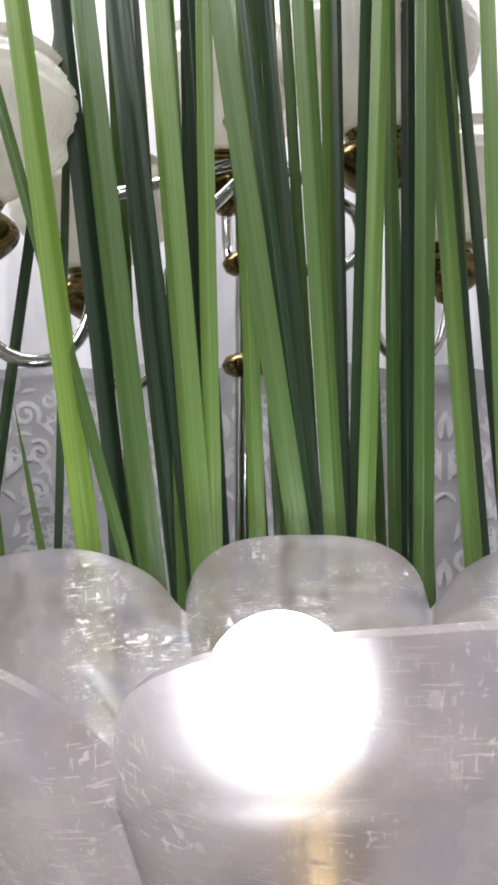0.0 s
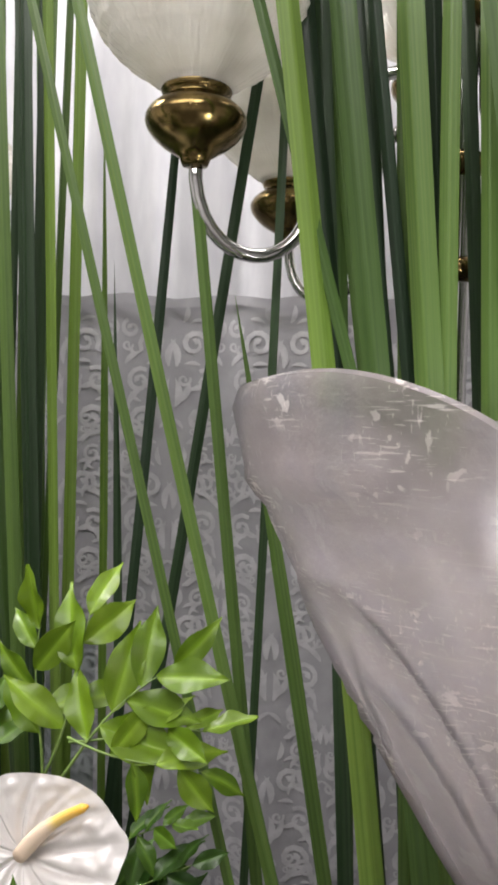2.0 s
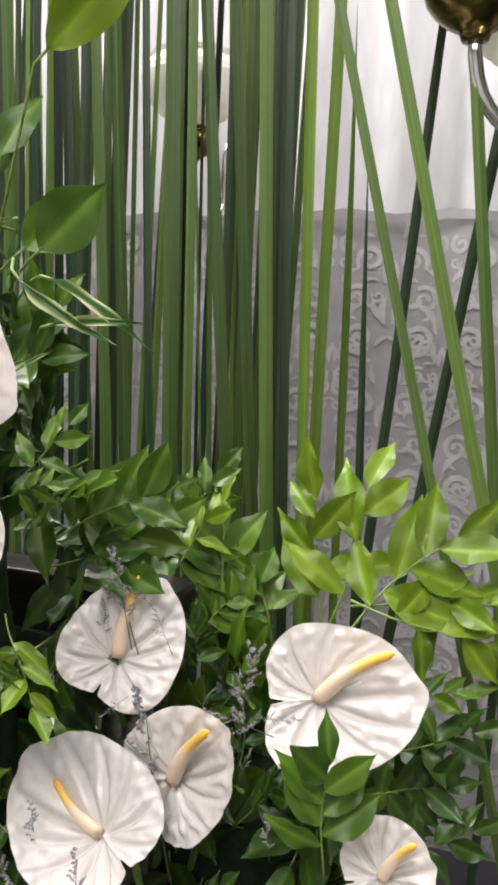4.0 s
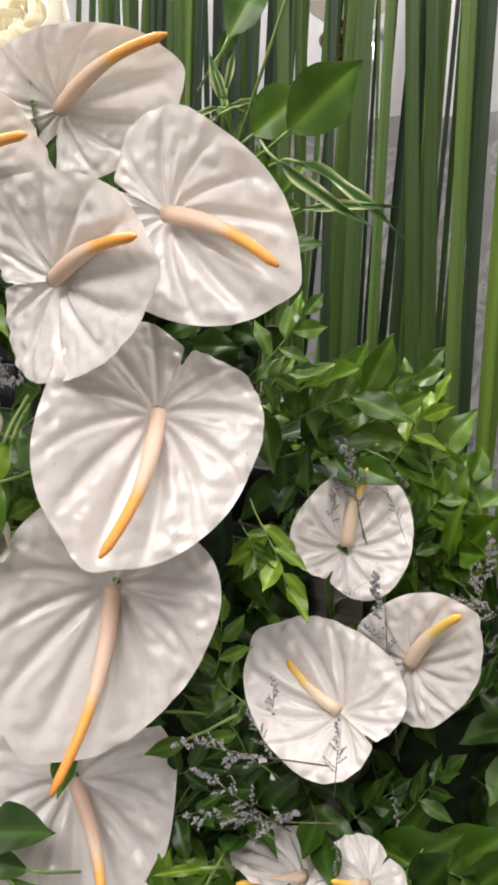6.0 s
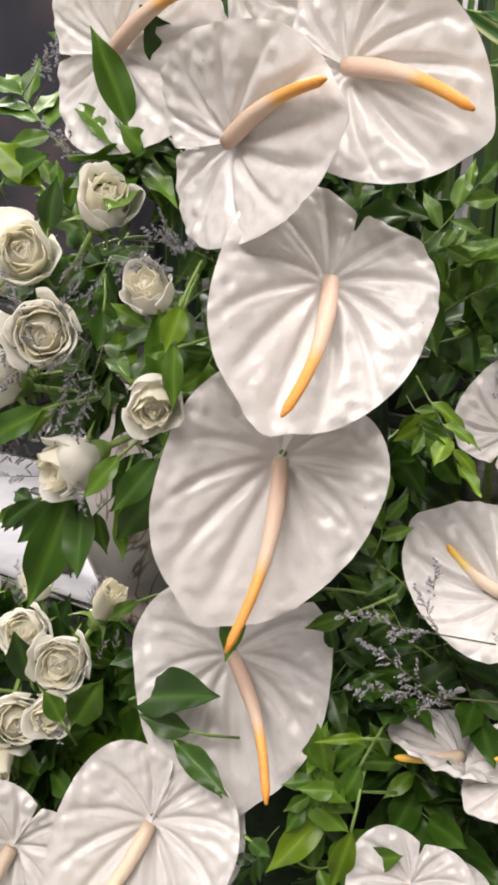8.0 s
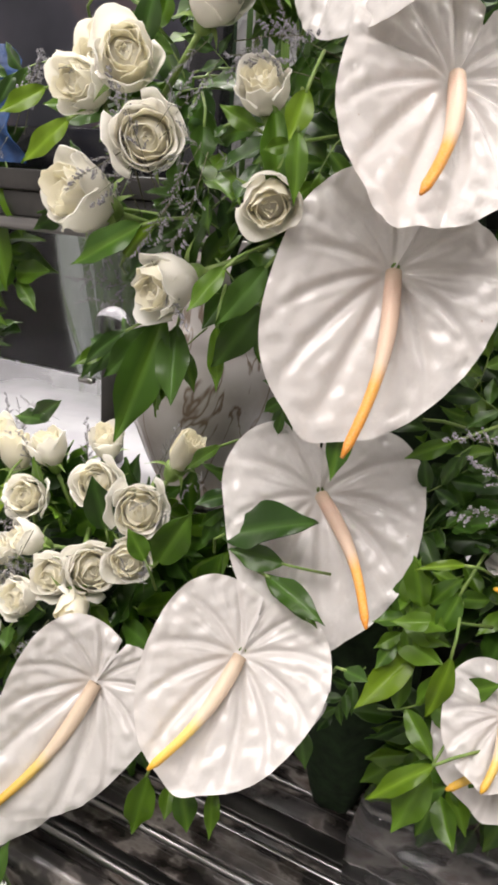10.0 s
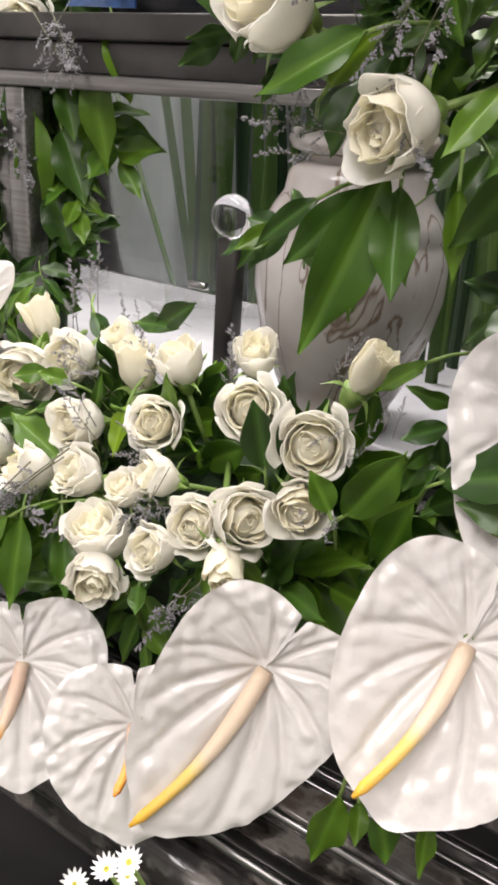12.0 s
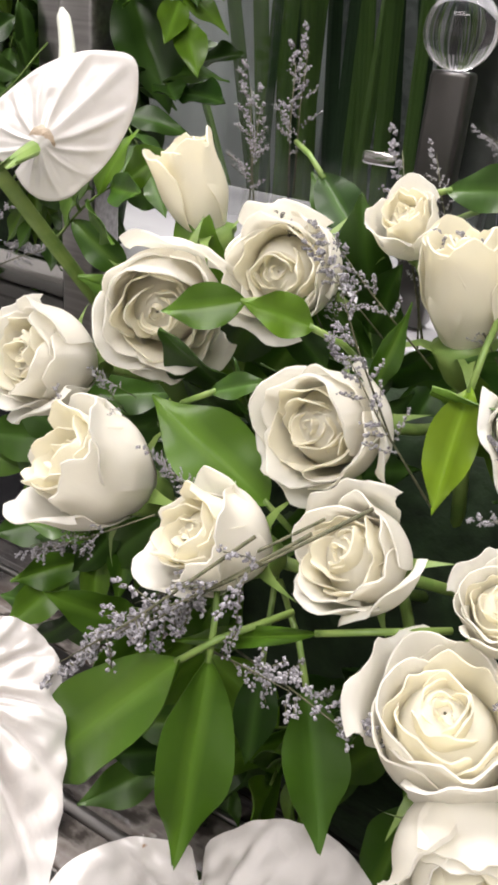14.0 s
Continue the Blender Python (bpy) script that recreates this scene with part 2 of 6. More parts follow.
    translucent(m, nt, b, (0.8, 0.8, 0.82), 0.3)
    M["sheer"] = m
    m, nt, b = material("damask_ground", rough=0.55, sheen_weight=0.2)
    nt.links.new(ramp(nt, grain(nt, 20, 4), (0.3, (0.29, 0.285, 0.295)), (0.7, (0.38, 0.375, 0.385))), b.inputs["Base Color"])
    relief(nt, b, grain(nt, 700, 2), 0.3, 0.0006)
    M["damask"] = m
    m, nt, b = material("damask_satin", rough=0.26, metal=0.1, sheen_weight=0.2)
    nt.links.new(ramp(nt, grain(nt, 40, 3), (0.3, (0.48, 0.475, 0.485)), (0.7, (0.62, 0.615, 0.625))), b.inputs["Base Color"])
    M["satin"] = m
    # room
    m, nt, b = material("painted_plaster", rough=0.8)
    nt.links.new(ramp(nt, grain(nt, 5, 5), (0.3, (0.55, 0.54, 0.53)), (0.7, (0.66, 0.65, 0.64))), b.inputs["Base Color"])
    relief(nt, b, grain(nt, 150, 3), 0.1, 0.001)
    M["plaster"] = m
    m, nt, b = material("dark_floor", rough=0.35)
    nt.links.new(ramp(nt, grain(nt, 6, 5), (0.3, (0.06, 0.055, 0.05)), (0.7, (0.15, 0.14, 0.13))), b.inputs["Base Color"])
    M["floor"] = m
    # case and casket
    m, nt, b = material("clear_glass", (0.92, 0.96, 0.95), 0.02)
    g = node(nt, "ShaderNodeBsdfGlossy", Roughness=0.03)
    p = node(nt, "ShaderNodeBsdfTransparent", Color=(0.86, 0.90, 0.885, 1))
    f = node(nt, "ShaderNodeFresnel", IOR=1.45)
    mx = nt.nodes.new("ShaderNodeMixShader")
    nt.links.new(f.outputs[0], mx.inputs[0])
    nt.links.new(p.outputs[0], mx.inputs[1])
    nt.links.new(g.outputs[0], mx.inputs[2])
    nt.links.new(mx.outputs[0], nt.nodes["Material Output"].inputs[0])
    M["pane"] = m
    m, nt, b = material("crystal", (0.80, 0.80, 0.81), 0.02, transmission_weight=1.0, ior=1.48)
    M["crystal"] = m
    m, nt, b = material("clear_plastic", (0.93, 0.92, 0.93), 0.07, transmission_weight=0.95, ior=1.3)
    relief(nt, b, grain(nt, 60, 4), 0.25, 0.003)
    M["plastic"] = m
    m, nt, b = material("onyx_stone", rough=0.25, coat_weight=0.4, coat_roughness=0.08)
    c = ramp(nt, grain(nt, 14, 5), (0.3, (0.42, 0.37, 0.34)), (0.5, (0.56, 0.52, 0.50)), (0.75, (0.66, 0.63, 0.62)))
    c = mixed(nt, c, (0.50, 0.33, 0.18), ramp(nt, grain(nt, 9, 3), (0.56, (0, 0, 0)), (0.72, (0.6, 0.6, 0.6))))
    w = node(nt, "ShaderNodeTexNoise", Scale=7.0, Detail=4.0, Distortion=1.2)
    nt.links.new(coords(nt, (1.4, 1.4, 0.45)), w.inputs["Vector"])
    vein = ramp(nt, w.outputs[0], (0.488, (0, 0, 0)), (0.499, (0.85, 0.85, 0.85)), (0.503, (0.85, 0.85, 0.85)), (0.514, (0, 0, 0)))
    c = mixed(nt, c, (0.17, 0.105, 0.06), vein)
    nt.links.new(c, b.inputs["Base Color"])
    M["onyx"] = m
    m, nt, b = material("white_marble", rough=0.14, coat_weight=0.5)
    nt.links.new(ramp(nt, grain(nt, 7, 6), (0.3, (0.36, 0.36, 0.38)), (0.65, (0.60, 0.60, 0.62))), b.inputs["Base Color"])
    M["marble"] = m
    m, nt, b = material("speckled_stone", rough=0.18, coat_weight=0.6, coat_roughness=0.06)
    c = ramp(nt, grain(nt, 42, 5, (0.7, 1, 1)), (0.38, (0.018, 0.015, 0.014)), (0.47, (0.07, 0.06, 0.053)), (0.54, (0.26, 0.235, 0.215)), (0.66, (0.12, 0.095, 0.08)))
    c = mixed(nt, c, (0.05, 0.047, 0.047), ramp(nt, grain(nt, 13, 3), (0.44, (0, 0, 0)), (0.60, (0.9, 0.9, 0.9))))
    # reflective streaks of the plastic film, put into the colour as pale lines
    film_sheen = grain(nt, 1.0, 3, (3, 330, 330))
    c = mixed(nt, c, (0.42, 0.41, 0.41), ramp(nt, film_sheen, (0.62, (0, 0, 0)), (0.74, (0.35, 0.35, 0.35))))
    relief(nt, b, film_sheen, 0.35, 0.0012)
    nt.links.new(c, b.inputs["Base Color"])
    M["granite"] = m
    m, nt, b = material("black_gloss", (0.012, 0.012, 0.015), 0.25)
    M["black"] = m
    m, nt, b = material("blue_cloth", rough=0.5)
    nt.links.new(ramp(nt, grain(nt, 40, 4), (0.3, (0.005, 0.02, 0.07)), (0.7, (0.01, 0.07, 0.22))), b.inputs["Base Color"])
    relief(nt, b, grain(nt, 60, 4), 0.6, 0.004)
    M["blue"] = m
    m, nt, b = material("picture_print", rough=0.3)
    nt.links.new(ramp(nt, grain(nt, 9, 3), (0.3, (0.012, 0.014, 0.022)), (0.5, (0.03, 0.03, 0.042)), (0.7, (0.10, 0.065, 0.065))), b.inputs["Base Color"])
    M["print"] = m
    return M


M = make_materials()


# ---- helpers for meshes ----
def part(name, data, mat, parent=None, label="", smooth=True):
    """Links a bmesh, or a (vertices, faces) pair, as one mesh object under parent."""
    me = bpy.data.meshes.new(name)
    if isinstance(data, bmesh.types.BMesh):
        data.to_mesh(me)
        data.free()
    elif isinstance(data, bpy.types.Mesh):
        me = data
    else:
        me.from_pydata([tuple(map(float, v)) for v in data[0]], [], data[1])
    if not me.materials:
        me.materials.append(M[mat])
    if smooth:
        me.polygons.foreach_set("use_smooth", [True] * len(me.polygons))
    ob = new(name, me)
    if parent:
        ob.parent = parent
    if label:
        ob["label"] = label
    return ob


def thing(name, label, category, group="", kind=""):
    return tagged(new(name), label, category, group, kind)


def sheet(rows, close=False, flip=False):
    """Vertices and quads of a grid of points."""
    n, k = len(rows), len(rows[0])
    faces = []
    for i in range(n - 1):
        for j in range(k if close else k - 1):
            q = (i * k + j, i * k + (j + 1) % k, (i + 1) * k + (j + 1) % k, (i + 1) * k + j)
            faces.append(q[::-1] if flip else q)
    return [p for r in rows for p in r], faces


def joined(*pieces):
    verts, faces = [], []
    for v, f in pieces:
        o = len(verts)
        verts += list(v)
        faces += [tuple(i + o for i in q) for q in f]
    return verts, faces


def thick(rows, normal_offset, close=False):
    """A sheet with thickness: front, back and rim. normal_offset is a matching grid of points."""
    n, k = len(rows), len(rows[0])
    v, f = joined(sheet(rows, close), sheet(normal_offset, close, True))
    front, rear = [p for r in rows for p in r], [p for r in normal_offset for p in r]
    edges = [[(i * k + j) for j in list(range(k)) + ([0] if close else [])] for i in (0, n - 1)]
    turns = [True, False]
    if not close:
        edges += [[i * k for i in range(n)], [i * k + k - 1 for i in range(n)]]
        turns += [False, True]
    for edge, back_to_front in zip(edges, turns):
        o = len(v)
        v = v + [front[e] for e in edge] + [rear[e] for e in edge]
        m = len(edge)
        for q in range(m - 1):
            face = (o + q, o + q + 1, o + m + q + 1, o + m + q)
            f.append(face[::-1] if back_to_front else face)
    return v, f


def tube(points, radii, sides=8, caps=True):
    pts = [Vector(p) for p in points]
    rings = []
    ref = Vector((0.31, 0.52, 0.79))
    for i, p in enumerate(pts):
        d = (pts[min(i + 1, len(pts) - 1)] - pts[max(i - 1, 0)]).normalized()
        a = d.cross(ref)
        if a.length < 0.05:
            a = d.cross(Vector((1, 0, 0)))
        a.normalize()
        c = d.cross(a)
        r = radii[i] if not isinstance(radii, (int, float)) else radii
        rings.append([p + r * (math.cos(s) * a + math.sin(s) * c) for s in [2 * math.pi * k / sides for k in range(sides)]])
    v, f = sheet(rings, True)
    if caps:
        f.append(tuple(range(sides))[::-1])
        f.append(tuple(range(len(v) - sides, len(v))))
    return v, f


def lathe(profile, sides=40):
    return sheet([[(r * math.cos(a), r * math.sin(a), z) for a in [2 * math.pi * k / sides for k in range(sides)]] for r, z in profile], True)


def box(x0, x1, y0, y1, z0, z1, bevel=0.003):
    bm = bmesh.new()
    bmesh.ops.create_cube(bm, size=1, matrix=Matrix.Translation(((x0 + x1) / 2, (y0 + y1) / 2, (z0 + z1) / 2)) @ Matrix.Diagonal((x1 - x0, y1 - y0, z1 - z0, 1)))
    if bevel:
        bmesh.ops.bevel(bm, geom=bm.edges[:], offset=bevel, segments=2, profile=0.5, affect="EDGES")
    return bm


def basis(origin, along, front):
    """A pose whose y axis runs along and whose z axis faces front as nearly as it can."""
    y = Vector(along).normalized()
    z = (Vector(front) - Vector(front).dot(y) * y).normalized()
    x = y.cross(z)
    return Matrix((x, y, z)).transposed().to_4x4(), Vector(origin)


def placed(origin, along, front):
    turn, at = basis(origin, along, front)
    return Matrix.Translation(at) @ turn


# ---- room ----
def room():
    x0, x1, y0, y1, h = -3.2, 2.4, -2.6, 1.42, 2.7
    w = 0.12
    for name, b, mat in (("floor", (x0, x1, y0, y1, -0.1, 0.0), "floor"), ("ceiling", (x0, x1, y0, y1, h, h + 0.1), "plaster"),
                         ("wall_north", (x0 - w, x1 + w, y1, y1 + w, 0, h), "plaster"), ("wall_south", (x0 - w, x1 + w, y0 - w, y0, 0, h), "plaster"),
                         ("wall_west", (x0 - w, x0, y0, y1, 0, h), "plaster"), ("wall_east", (x1, x1 + w, y0, y1, 0, h), "plaster")):
        ob = part(name, box(*b, bevel=0), mat, smooth=False)
        tagged(ob, "plain " + ("dark polished floor" if name == "floor" else "pale painted plaster surface of the room"), name.split("_")[0], kind="structure")


room()


# ---- curtains ----
def sheer_curtain():
    rows = []
    for z in [1.36, 1.364, 1.37] + [1.50 + 1.15 * i / 8 for i in range(8)] + [2.645, 2.65]:
        rows.append([(x, 1.30 + 0.014 * math.sin(x * 41 + 0.6 * math.sin(5 * x)) + 0.006 * math.sin(x * 97), z) for x in np.linspace(-2.2, 1.5, 260)])
    back = [[(x, y + 0.0015, z) for x, y, z in r] for r in rows]
    ob = part("sheer_curtain", thick(rows, back), "sheer")
    tagged(ob, "white sheer curtain in soft folds behind the lamps", "curtain")


sheer_curtain()


def ribbon(points, widths):
    """A flat raised strip in the x-z plane that faces -y."""
    rows = []
    for i, (x, z) in enumerate(points):
        x0, z0 = points[max(i - 1, 0)]
        x1, z1 = points[min(i + 1, len(points) - 1)]
        d = math.hypot(x1 - x0, z1 - z0) or 1
        nx, nz, w = -(z1 - z0) / d, (x1 - x0) / d, 0.9 * widths[i]
        rows.append([(x - nx * w, 0, z - nz * w), (x, -0.00015, z), (x + nx * w, 0, z + nz * w)])
    return sheet(rows)


def scroll(cx, cz, r, turns, start, hand, w):
    pts, ws = [], []
    for i in range(16):
        s = i / 15
        a = start + hand * turns * 2 * math.pi * s
        q = r * (1 - 0.82 * s)
        pts.append((cx + q * math.cos(a), cz + q * math.sin(a)))
        ws.append(w * (0.55 + 0.6 * s if s > 0.85 else 0.5 + 0.5 * math.sin(math.pi * min(1, s + 0.2))))
    return ribbon(pts, ws)


def frond(x, z, angle, length, w):
    pts, ws = [], []
    for i in range(7):
        s = i / 6
        a = angle + 0.5 * s
        pts.append((x + length * s * math.cos(a), z + length * s * math.sin(a)))
        ws.append(w * math.sin(math.pi * min(1, 0.08 + 0.92 * s)) + 0.0002)
    return ribbon(pts, ws)


def damask_motif():
    """One repeat of the scrolling pattern, 0.11 wide and 0.15 high, mirrored about its middle."""
    half = [scroll(0.030, 0.030, 0.017, 1.5, -1.6, 1, 0.0035), scroll(0.036, 0.072, 0.014, 1.4, 2.2, -1, 0.003), scroll(0.022, 0.112, 0.015, 1.4, -0.6, 1, 0.0032),
            scroll(0.046, 0.128, 0.010, 1.2, 1.2, -1, 0.0026), frond(0.004, 0.045, 1.1, 0.030, 0.0042), frond(0.006, 0.050, 0.6, 0.026, 0.0038), frond(0.004, 0.088, 1.3, 0.030, 0.004),
            frond(0.048, 0.046, 1.8, 0.026, 0.0036), frond(0.050, 0.006, 1.5, 0.026, 0.0032), frond(0.016, 0.006, 0.3, 0.024, 0.0034), frond(0.010, 0.135, 0.9, 0.02, 0.003),
            frond(0.052, 0.090, 2.0, 0.022, 0.003), frond(0.018, 0.064, 0.0, 0.018, 0.003), frond(0.028, 0.090, 2.6, 0.016, 0.0022), frond(0.040, 0.100, 0.4, 0.014, 0.002), frond(0.012, 0.022, 2.0, 0.018, 0.0024), frond(0.044, 0.018, 2.4, 0.016, 0.0022), frond(0.034, 0.050, 0.2, 0.016, 0.002), frond(0.032, 0.138, 2.9, 0.016, 0.002), scroll(0.012, 0.074, 0.007, 1.2, 0.4, -1, 0.0018), scroll(0.050, 0.110, 0.006, 1.2, 3.0, 1, 0.0016)]
    v, f = joined(*half)
    mirror = ([(-x, y, z) for x, y, z in v], [q[::-1] for q in f])
    return joined((v, f), mirror)


def fold(x, z):
    return 0.010 * math.sin(x * 19 + 0.8) + 0.006 * math.sin(x * 47 + 1.3 * z)


def damask_curtain():
    top = thing("damask_curtain", "silver grey damask curtain with raised satin scrollwork", "curtain")
    xs = np.linspace(-2.2, 1.5, 240)
    rows = [[(x, 1.26 + fold(x, z), z) for x in xs] for z in [0.05, 0.054] + list(np.linspace(0.06, 1.378, 26)) + [1.381, 1.385]]
    back = [[(x, y + 0.002, z) for x, y, z in r] for r in rows]
    part("cloth", thick(rows, back), "damask", top)
    v, f = damask_motif()
    v = [(1.43 * x, y, 1.43 * z) for x, y, z in v]
    pieces = []
    for i in range(-11, 5):
        for k in range(6):
            ox, oz = 0.165 * i, 0.071 + 0.218 * k
            for kx, dx, dz, dy in ((1.0, 0.0, 0.0, 0.0), (-0.7, 0.0825, 0.135, -0.0003)):
                if dz and k == 5:
                    continue
                pieces.append(([(kx * x + ox + dx, 1.2592 + fold(kx * x + ox + dx, abs(kx) * z + oz + dz) + y + dy, abs(kx) * z + oz + dz) for x, y, z in v], f))
    tagged(part("scrollwork", joined(*pieces), "satin", top, "raised silvery satin scrolls and fronds"), kind="stuff")
    rows = [[(x, 1.252 + fold(x, 1.38) + 0.004 * math.sin(x * 130), z + 0.004 * math.sin(x * 43)) for x in xs] for z in (1.378, 1.383, 1.388, 1.392)]
    part("hem", sheet(rows), "damask", top, "narrow pinned hem")


damask_curtain()


def white_drape():
    rows = [[(x, 1.185 + 0.012 * math.sin(x * 33 + 0.5 * z) + 0.005 * math.sin(x * 81), z) for x in np.linspace(-2.1, -1.27, 90)] for z in np.linspace(0.03, 2.4, 12)]
    back = [[(x, y + 0.002, z) for x, y, z in r] for r in rows]
    tagged(part("white_drape", thick(rows, back), "sheer"), "white cloth drape hanging behind the glass case", "curtain")


white_drape()


# ---- anthuriums ----
def spathe_rows(length, width, seed, cup, vein=1.0):
    """A heart-shaped blade with its point along +y: sunk veins from the base to the rim, quilted between them."""
    rng = random.Random(seed)
    lean, ph, curl = rng.uniform(-0.06, 0.06), rng.uniform(0, 6), rng.uniform(0.5, 1.0)
    rows, back = [], []
    n, k = 26, 176
    veins = [0.0, 0.50, 1.02, 1.60, 2.25, 2.80]
    size = 0.5 * (length + width)
    for i in range(n):
        rho = (i / (n - 1)) ** 0.85
        row, brow = [], []
        for j in range(k):
            th = -math.pi + 2 * math.pi * (j + 0.5) / k
            a = abs(th)
            q = 2.15
            ell = (abs(math.cos(th) / (length if a < math.pi / 2 else 0.345 * width)) ** q + abs(math.sin(th) / (0.5 * width)) ** q) ** (-1 / q)
            point = 0.07 * length * math.exp(-(a / 0.13) ** 2)
            lobe = 1 + 0.15 * math.exp(-((a - 2.42) / 0.45) ** 2)
            notch = 1 - 0.34 * math.exp(-((math.pi - a) / 0.034) ** 2) - 0.04 * math.exp(-((math.pi - a) / 0.25) ** 2)
            r = (ell * lobe * notch + point) * rho * (1 + 0.014 * math.sin(3 * th + ph) + 0.006 * math.sin(7 * th + 2 * ph) * rho)
            x, y = r * math.sin(th), r * math.cos(th)
            w, ridge = 0.0, 1.0
            for v in veins:
                bend = v - 0.46 * v * (1 - v / 3.3) * rho ** 1.4
                d = (a - bend) * rho
                g = math.exp(-(d / 0.042) ** 2)
                w -= (0.0056 if v == 0.5 else 0.0040) * g * math.sin(math.pi * min(1, rho * 1.0)) ** 0.7
                ridge -= 0.8 * g
            ridge = max(0.0, ridge)
            # pillows between the veins, smaller towards the rim
            w += 0.0010 * ridge * min(1, 2.2 * rho) * math.sin(math.pi * min(1, rho * 1.04)) ** 0.5 * noise.noise(Vector((th * 11, r * 38, seed + 7)))
            w += 0.0026 * ridge * rho ** 1.3 * noise.noise(Vector((r * 150 + ph, th * 5.5, seed)))
            w += 0.0025 * ridge * rho ** 1.6 * noise.noise(Vector((x * 135, y * 135 + ph, seed + 3)))
            w += 0.0012 * noise.noise(Vector((x * 32 + ph, y * 32, seed))) * rho
            w *= vein
            w += cup * size * (rho ** 2 * (0.26 * math.sin(a) ** 2 + 0.08)) - 0.045 * size * math.exp(-(rho / 0.2) ** 2)
            w += 0.03 * size * rho ** 2 * math.exp(-((math.pi - a) / 0.5) ** 2)
            w -= curl * 0.055 * size * (max(0, rho - 0.72) / 0.28) ** 2 * (0.6 + 0.4 * math.sin(2 * th + ph)) - lean * x
            row.append((x, y, w))
            brow.append((x, y, w - (0.0010 if i < n - 1 else 0.0003)))
        rows.append(row)
        back.append(brow)
    return rows, back


anthurium_count = [0]


def anthurium(base, tip, spadix_tip, width, face, kind="orange", cup=0.5, label="", root=None):
    """base: where the spadix grows; tip: the point of the heart; face: the way its front looks."""
    width *= 0.86
    anthurium_count[0] += 1
    seed = anthurium_count[0]
    base, tip, spadix_tip = Vector(base), Vector(tip), Vector(spadix_tip)
    top = thing("anthurium", label or "white waxy anthurium with a " + {"orange": "cream and orange", "yellow": "cream and yellow", "pale": "pale grey-green"}[kind] + " spadix among leaves", "flower", "white anthuriums")
    m = placed(base, tip - base, face)
    top.matrix_world = m
    rows, back = spathe_rows((tip - base).length * 0.96, width, seed, cup, 0.25 if kind == "pale" else 1.0)
    part("spathe", thick(rows, back, True), "spathe", top)
    d = m.inverted() @ spadix_tip
    ln = d.length
    bend = 0.10 * ln
    pts, rad = [], []
    for i in range(15):
        s = i / 14
        pts.append((bend * math.sin(math.pi * s) * 0.6, 0.0, ln * s))
        rad.append(0.0056 * min(1.0, ln / 0.09 + 0.25) * (0.80 + 0.25 * math.sin(math.pi * min(1, s * 1.5 + 0.1))) * (1 - 0.38 * s) * (1 if s < 0.95 else 0.72) * (1 if s < 0.99 else 0.5))
    sp = part("spadix", tube(pts, rad, 14), "spadix_" + kind, top)
    sp.matrix_local = Matrix.Translation((0, 0, -0.001)) @ d.to_track_quat("Z", "Y").to_matrix().to_4x4()
    r = m.inverted() @ Vector(root if root else (base.x - 0.02, base.y + 0.09, base.z - 0.12))
    pts = [Vector((0, -0.004, -0.006)), Vector((0, -0.02, -0.03)), (Vector((0, -0.02, -0.05)) + r) / 2 + Vector((0, 0, -0.01)), r]
    part("stem", tube(pts, 0.0028, 8), "stem", top)
    return top


anthurium((-0.564, 0.435, 1.225), (-0.477, 0.440, 1.246), (-0.465, 0.395, 1.252), 0.105, (0.563, -0.800, -0.208), 'orange', 0.5)
anthurium((-0.630, 0.405, 1.176), (-0.534, 0.395, 1.180), (-0.534, 0.365, 1.196), 0.146, (0.651, -0.757, -0.061), 'orange', 0.5)
anthurium((-0.530, 0.385, 1.118), (-0.444, 0.360, 1.129), (-0.450, 0.345, 1.142), 0.137, (0.651, -0.755, 0.080), 'orange', 0.5)
anthurium((-0.470, 0.410, 1.160), (-0.387, 0.411, 1.124), (-0.388, 0.385, 1.132), 0.129, (0.463, -0.880, -0.108), 'orange', 0.5)
anthurium((-0.468, 0.408, 1.044), (-0.475, 0.345, 0.963), (-0.452, 0.325, 0.979), 0.151, (0.469, -0.883, -0.017), 'orange', 0.4)
anthurium((-0.486, 0.392, 0.934), (-0.513, 0.345, 0.835), (-0.477, 0.320, 0.837), 0.156, (0.494, -0.834, 0.245), 'orange', 0.4)
anthurium((-0.531, 0.420, 0.771), (-0.502, 0.380, 0.678), (-0.463, 0.355, 0.718), 0.164, (0.437, -0.749, 0.499), 'orange', 0.4)
anthurium((-0.546, 0.345, 0.672), (-0.553, 0.285, 0.598), (-0.566, 0.270, 0.620), 0.143, (0.423, -0.799, 0.427), 'yellow', 0.4)
anthurium((-0.544, 0.385, 0.658), (-0.503, 0.360, 0.618), (-0.515, 0.370, 0.635), 0.094, (0.636, -0.641, 0.430), 'yellow', 0.4)
anthurium((-0.639, 0.305, 0.635), (-0.668, 0.245, 0.552), (-0.674, 0.235, 0.558), 0.125, (0.560, -0.688, 0.462), 'yellow', 0.4)
anthurium((-0.742, 0.315, 0.530), (-0.719, 0.285, 0.467), (-0.713, 0.265, 0.529), 0.132, (0.282, -0.489, 0.826), 'orange', 0.4)
anthurium((-0.846, 0.312, 0.533), (-0.811, 0.275, 0.462), (-0.838, 0.255, 0.470), 0.142, (0.472, -0.471, 0.745), 'orange', 0.4)
anthurium((-0.934, 0.300, 0.609), (-0.888, 0.260, 0.552), (-0.873, 0.240, 0.599), 0.072, (0.763, -0.272, 0.586), 'orange', 0.4)
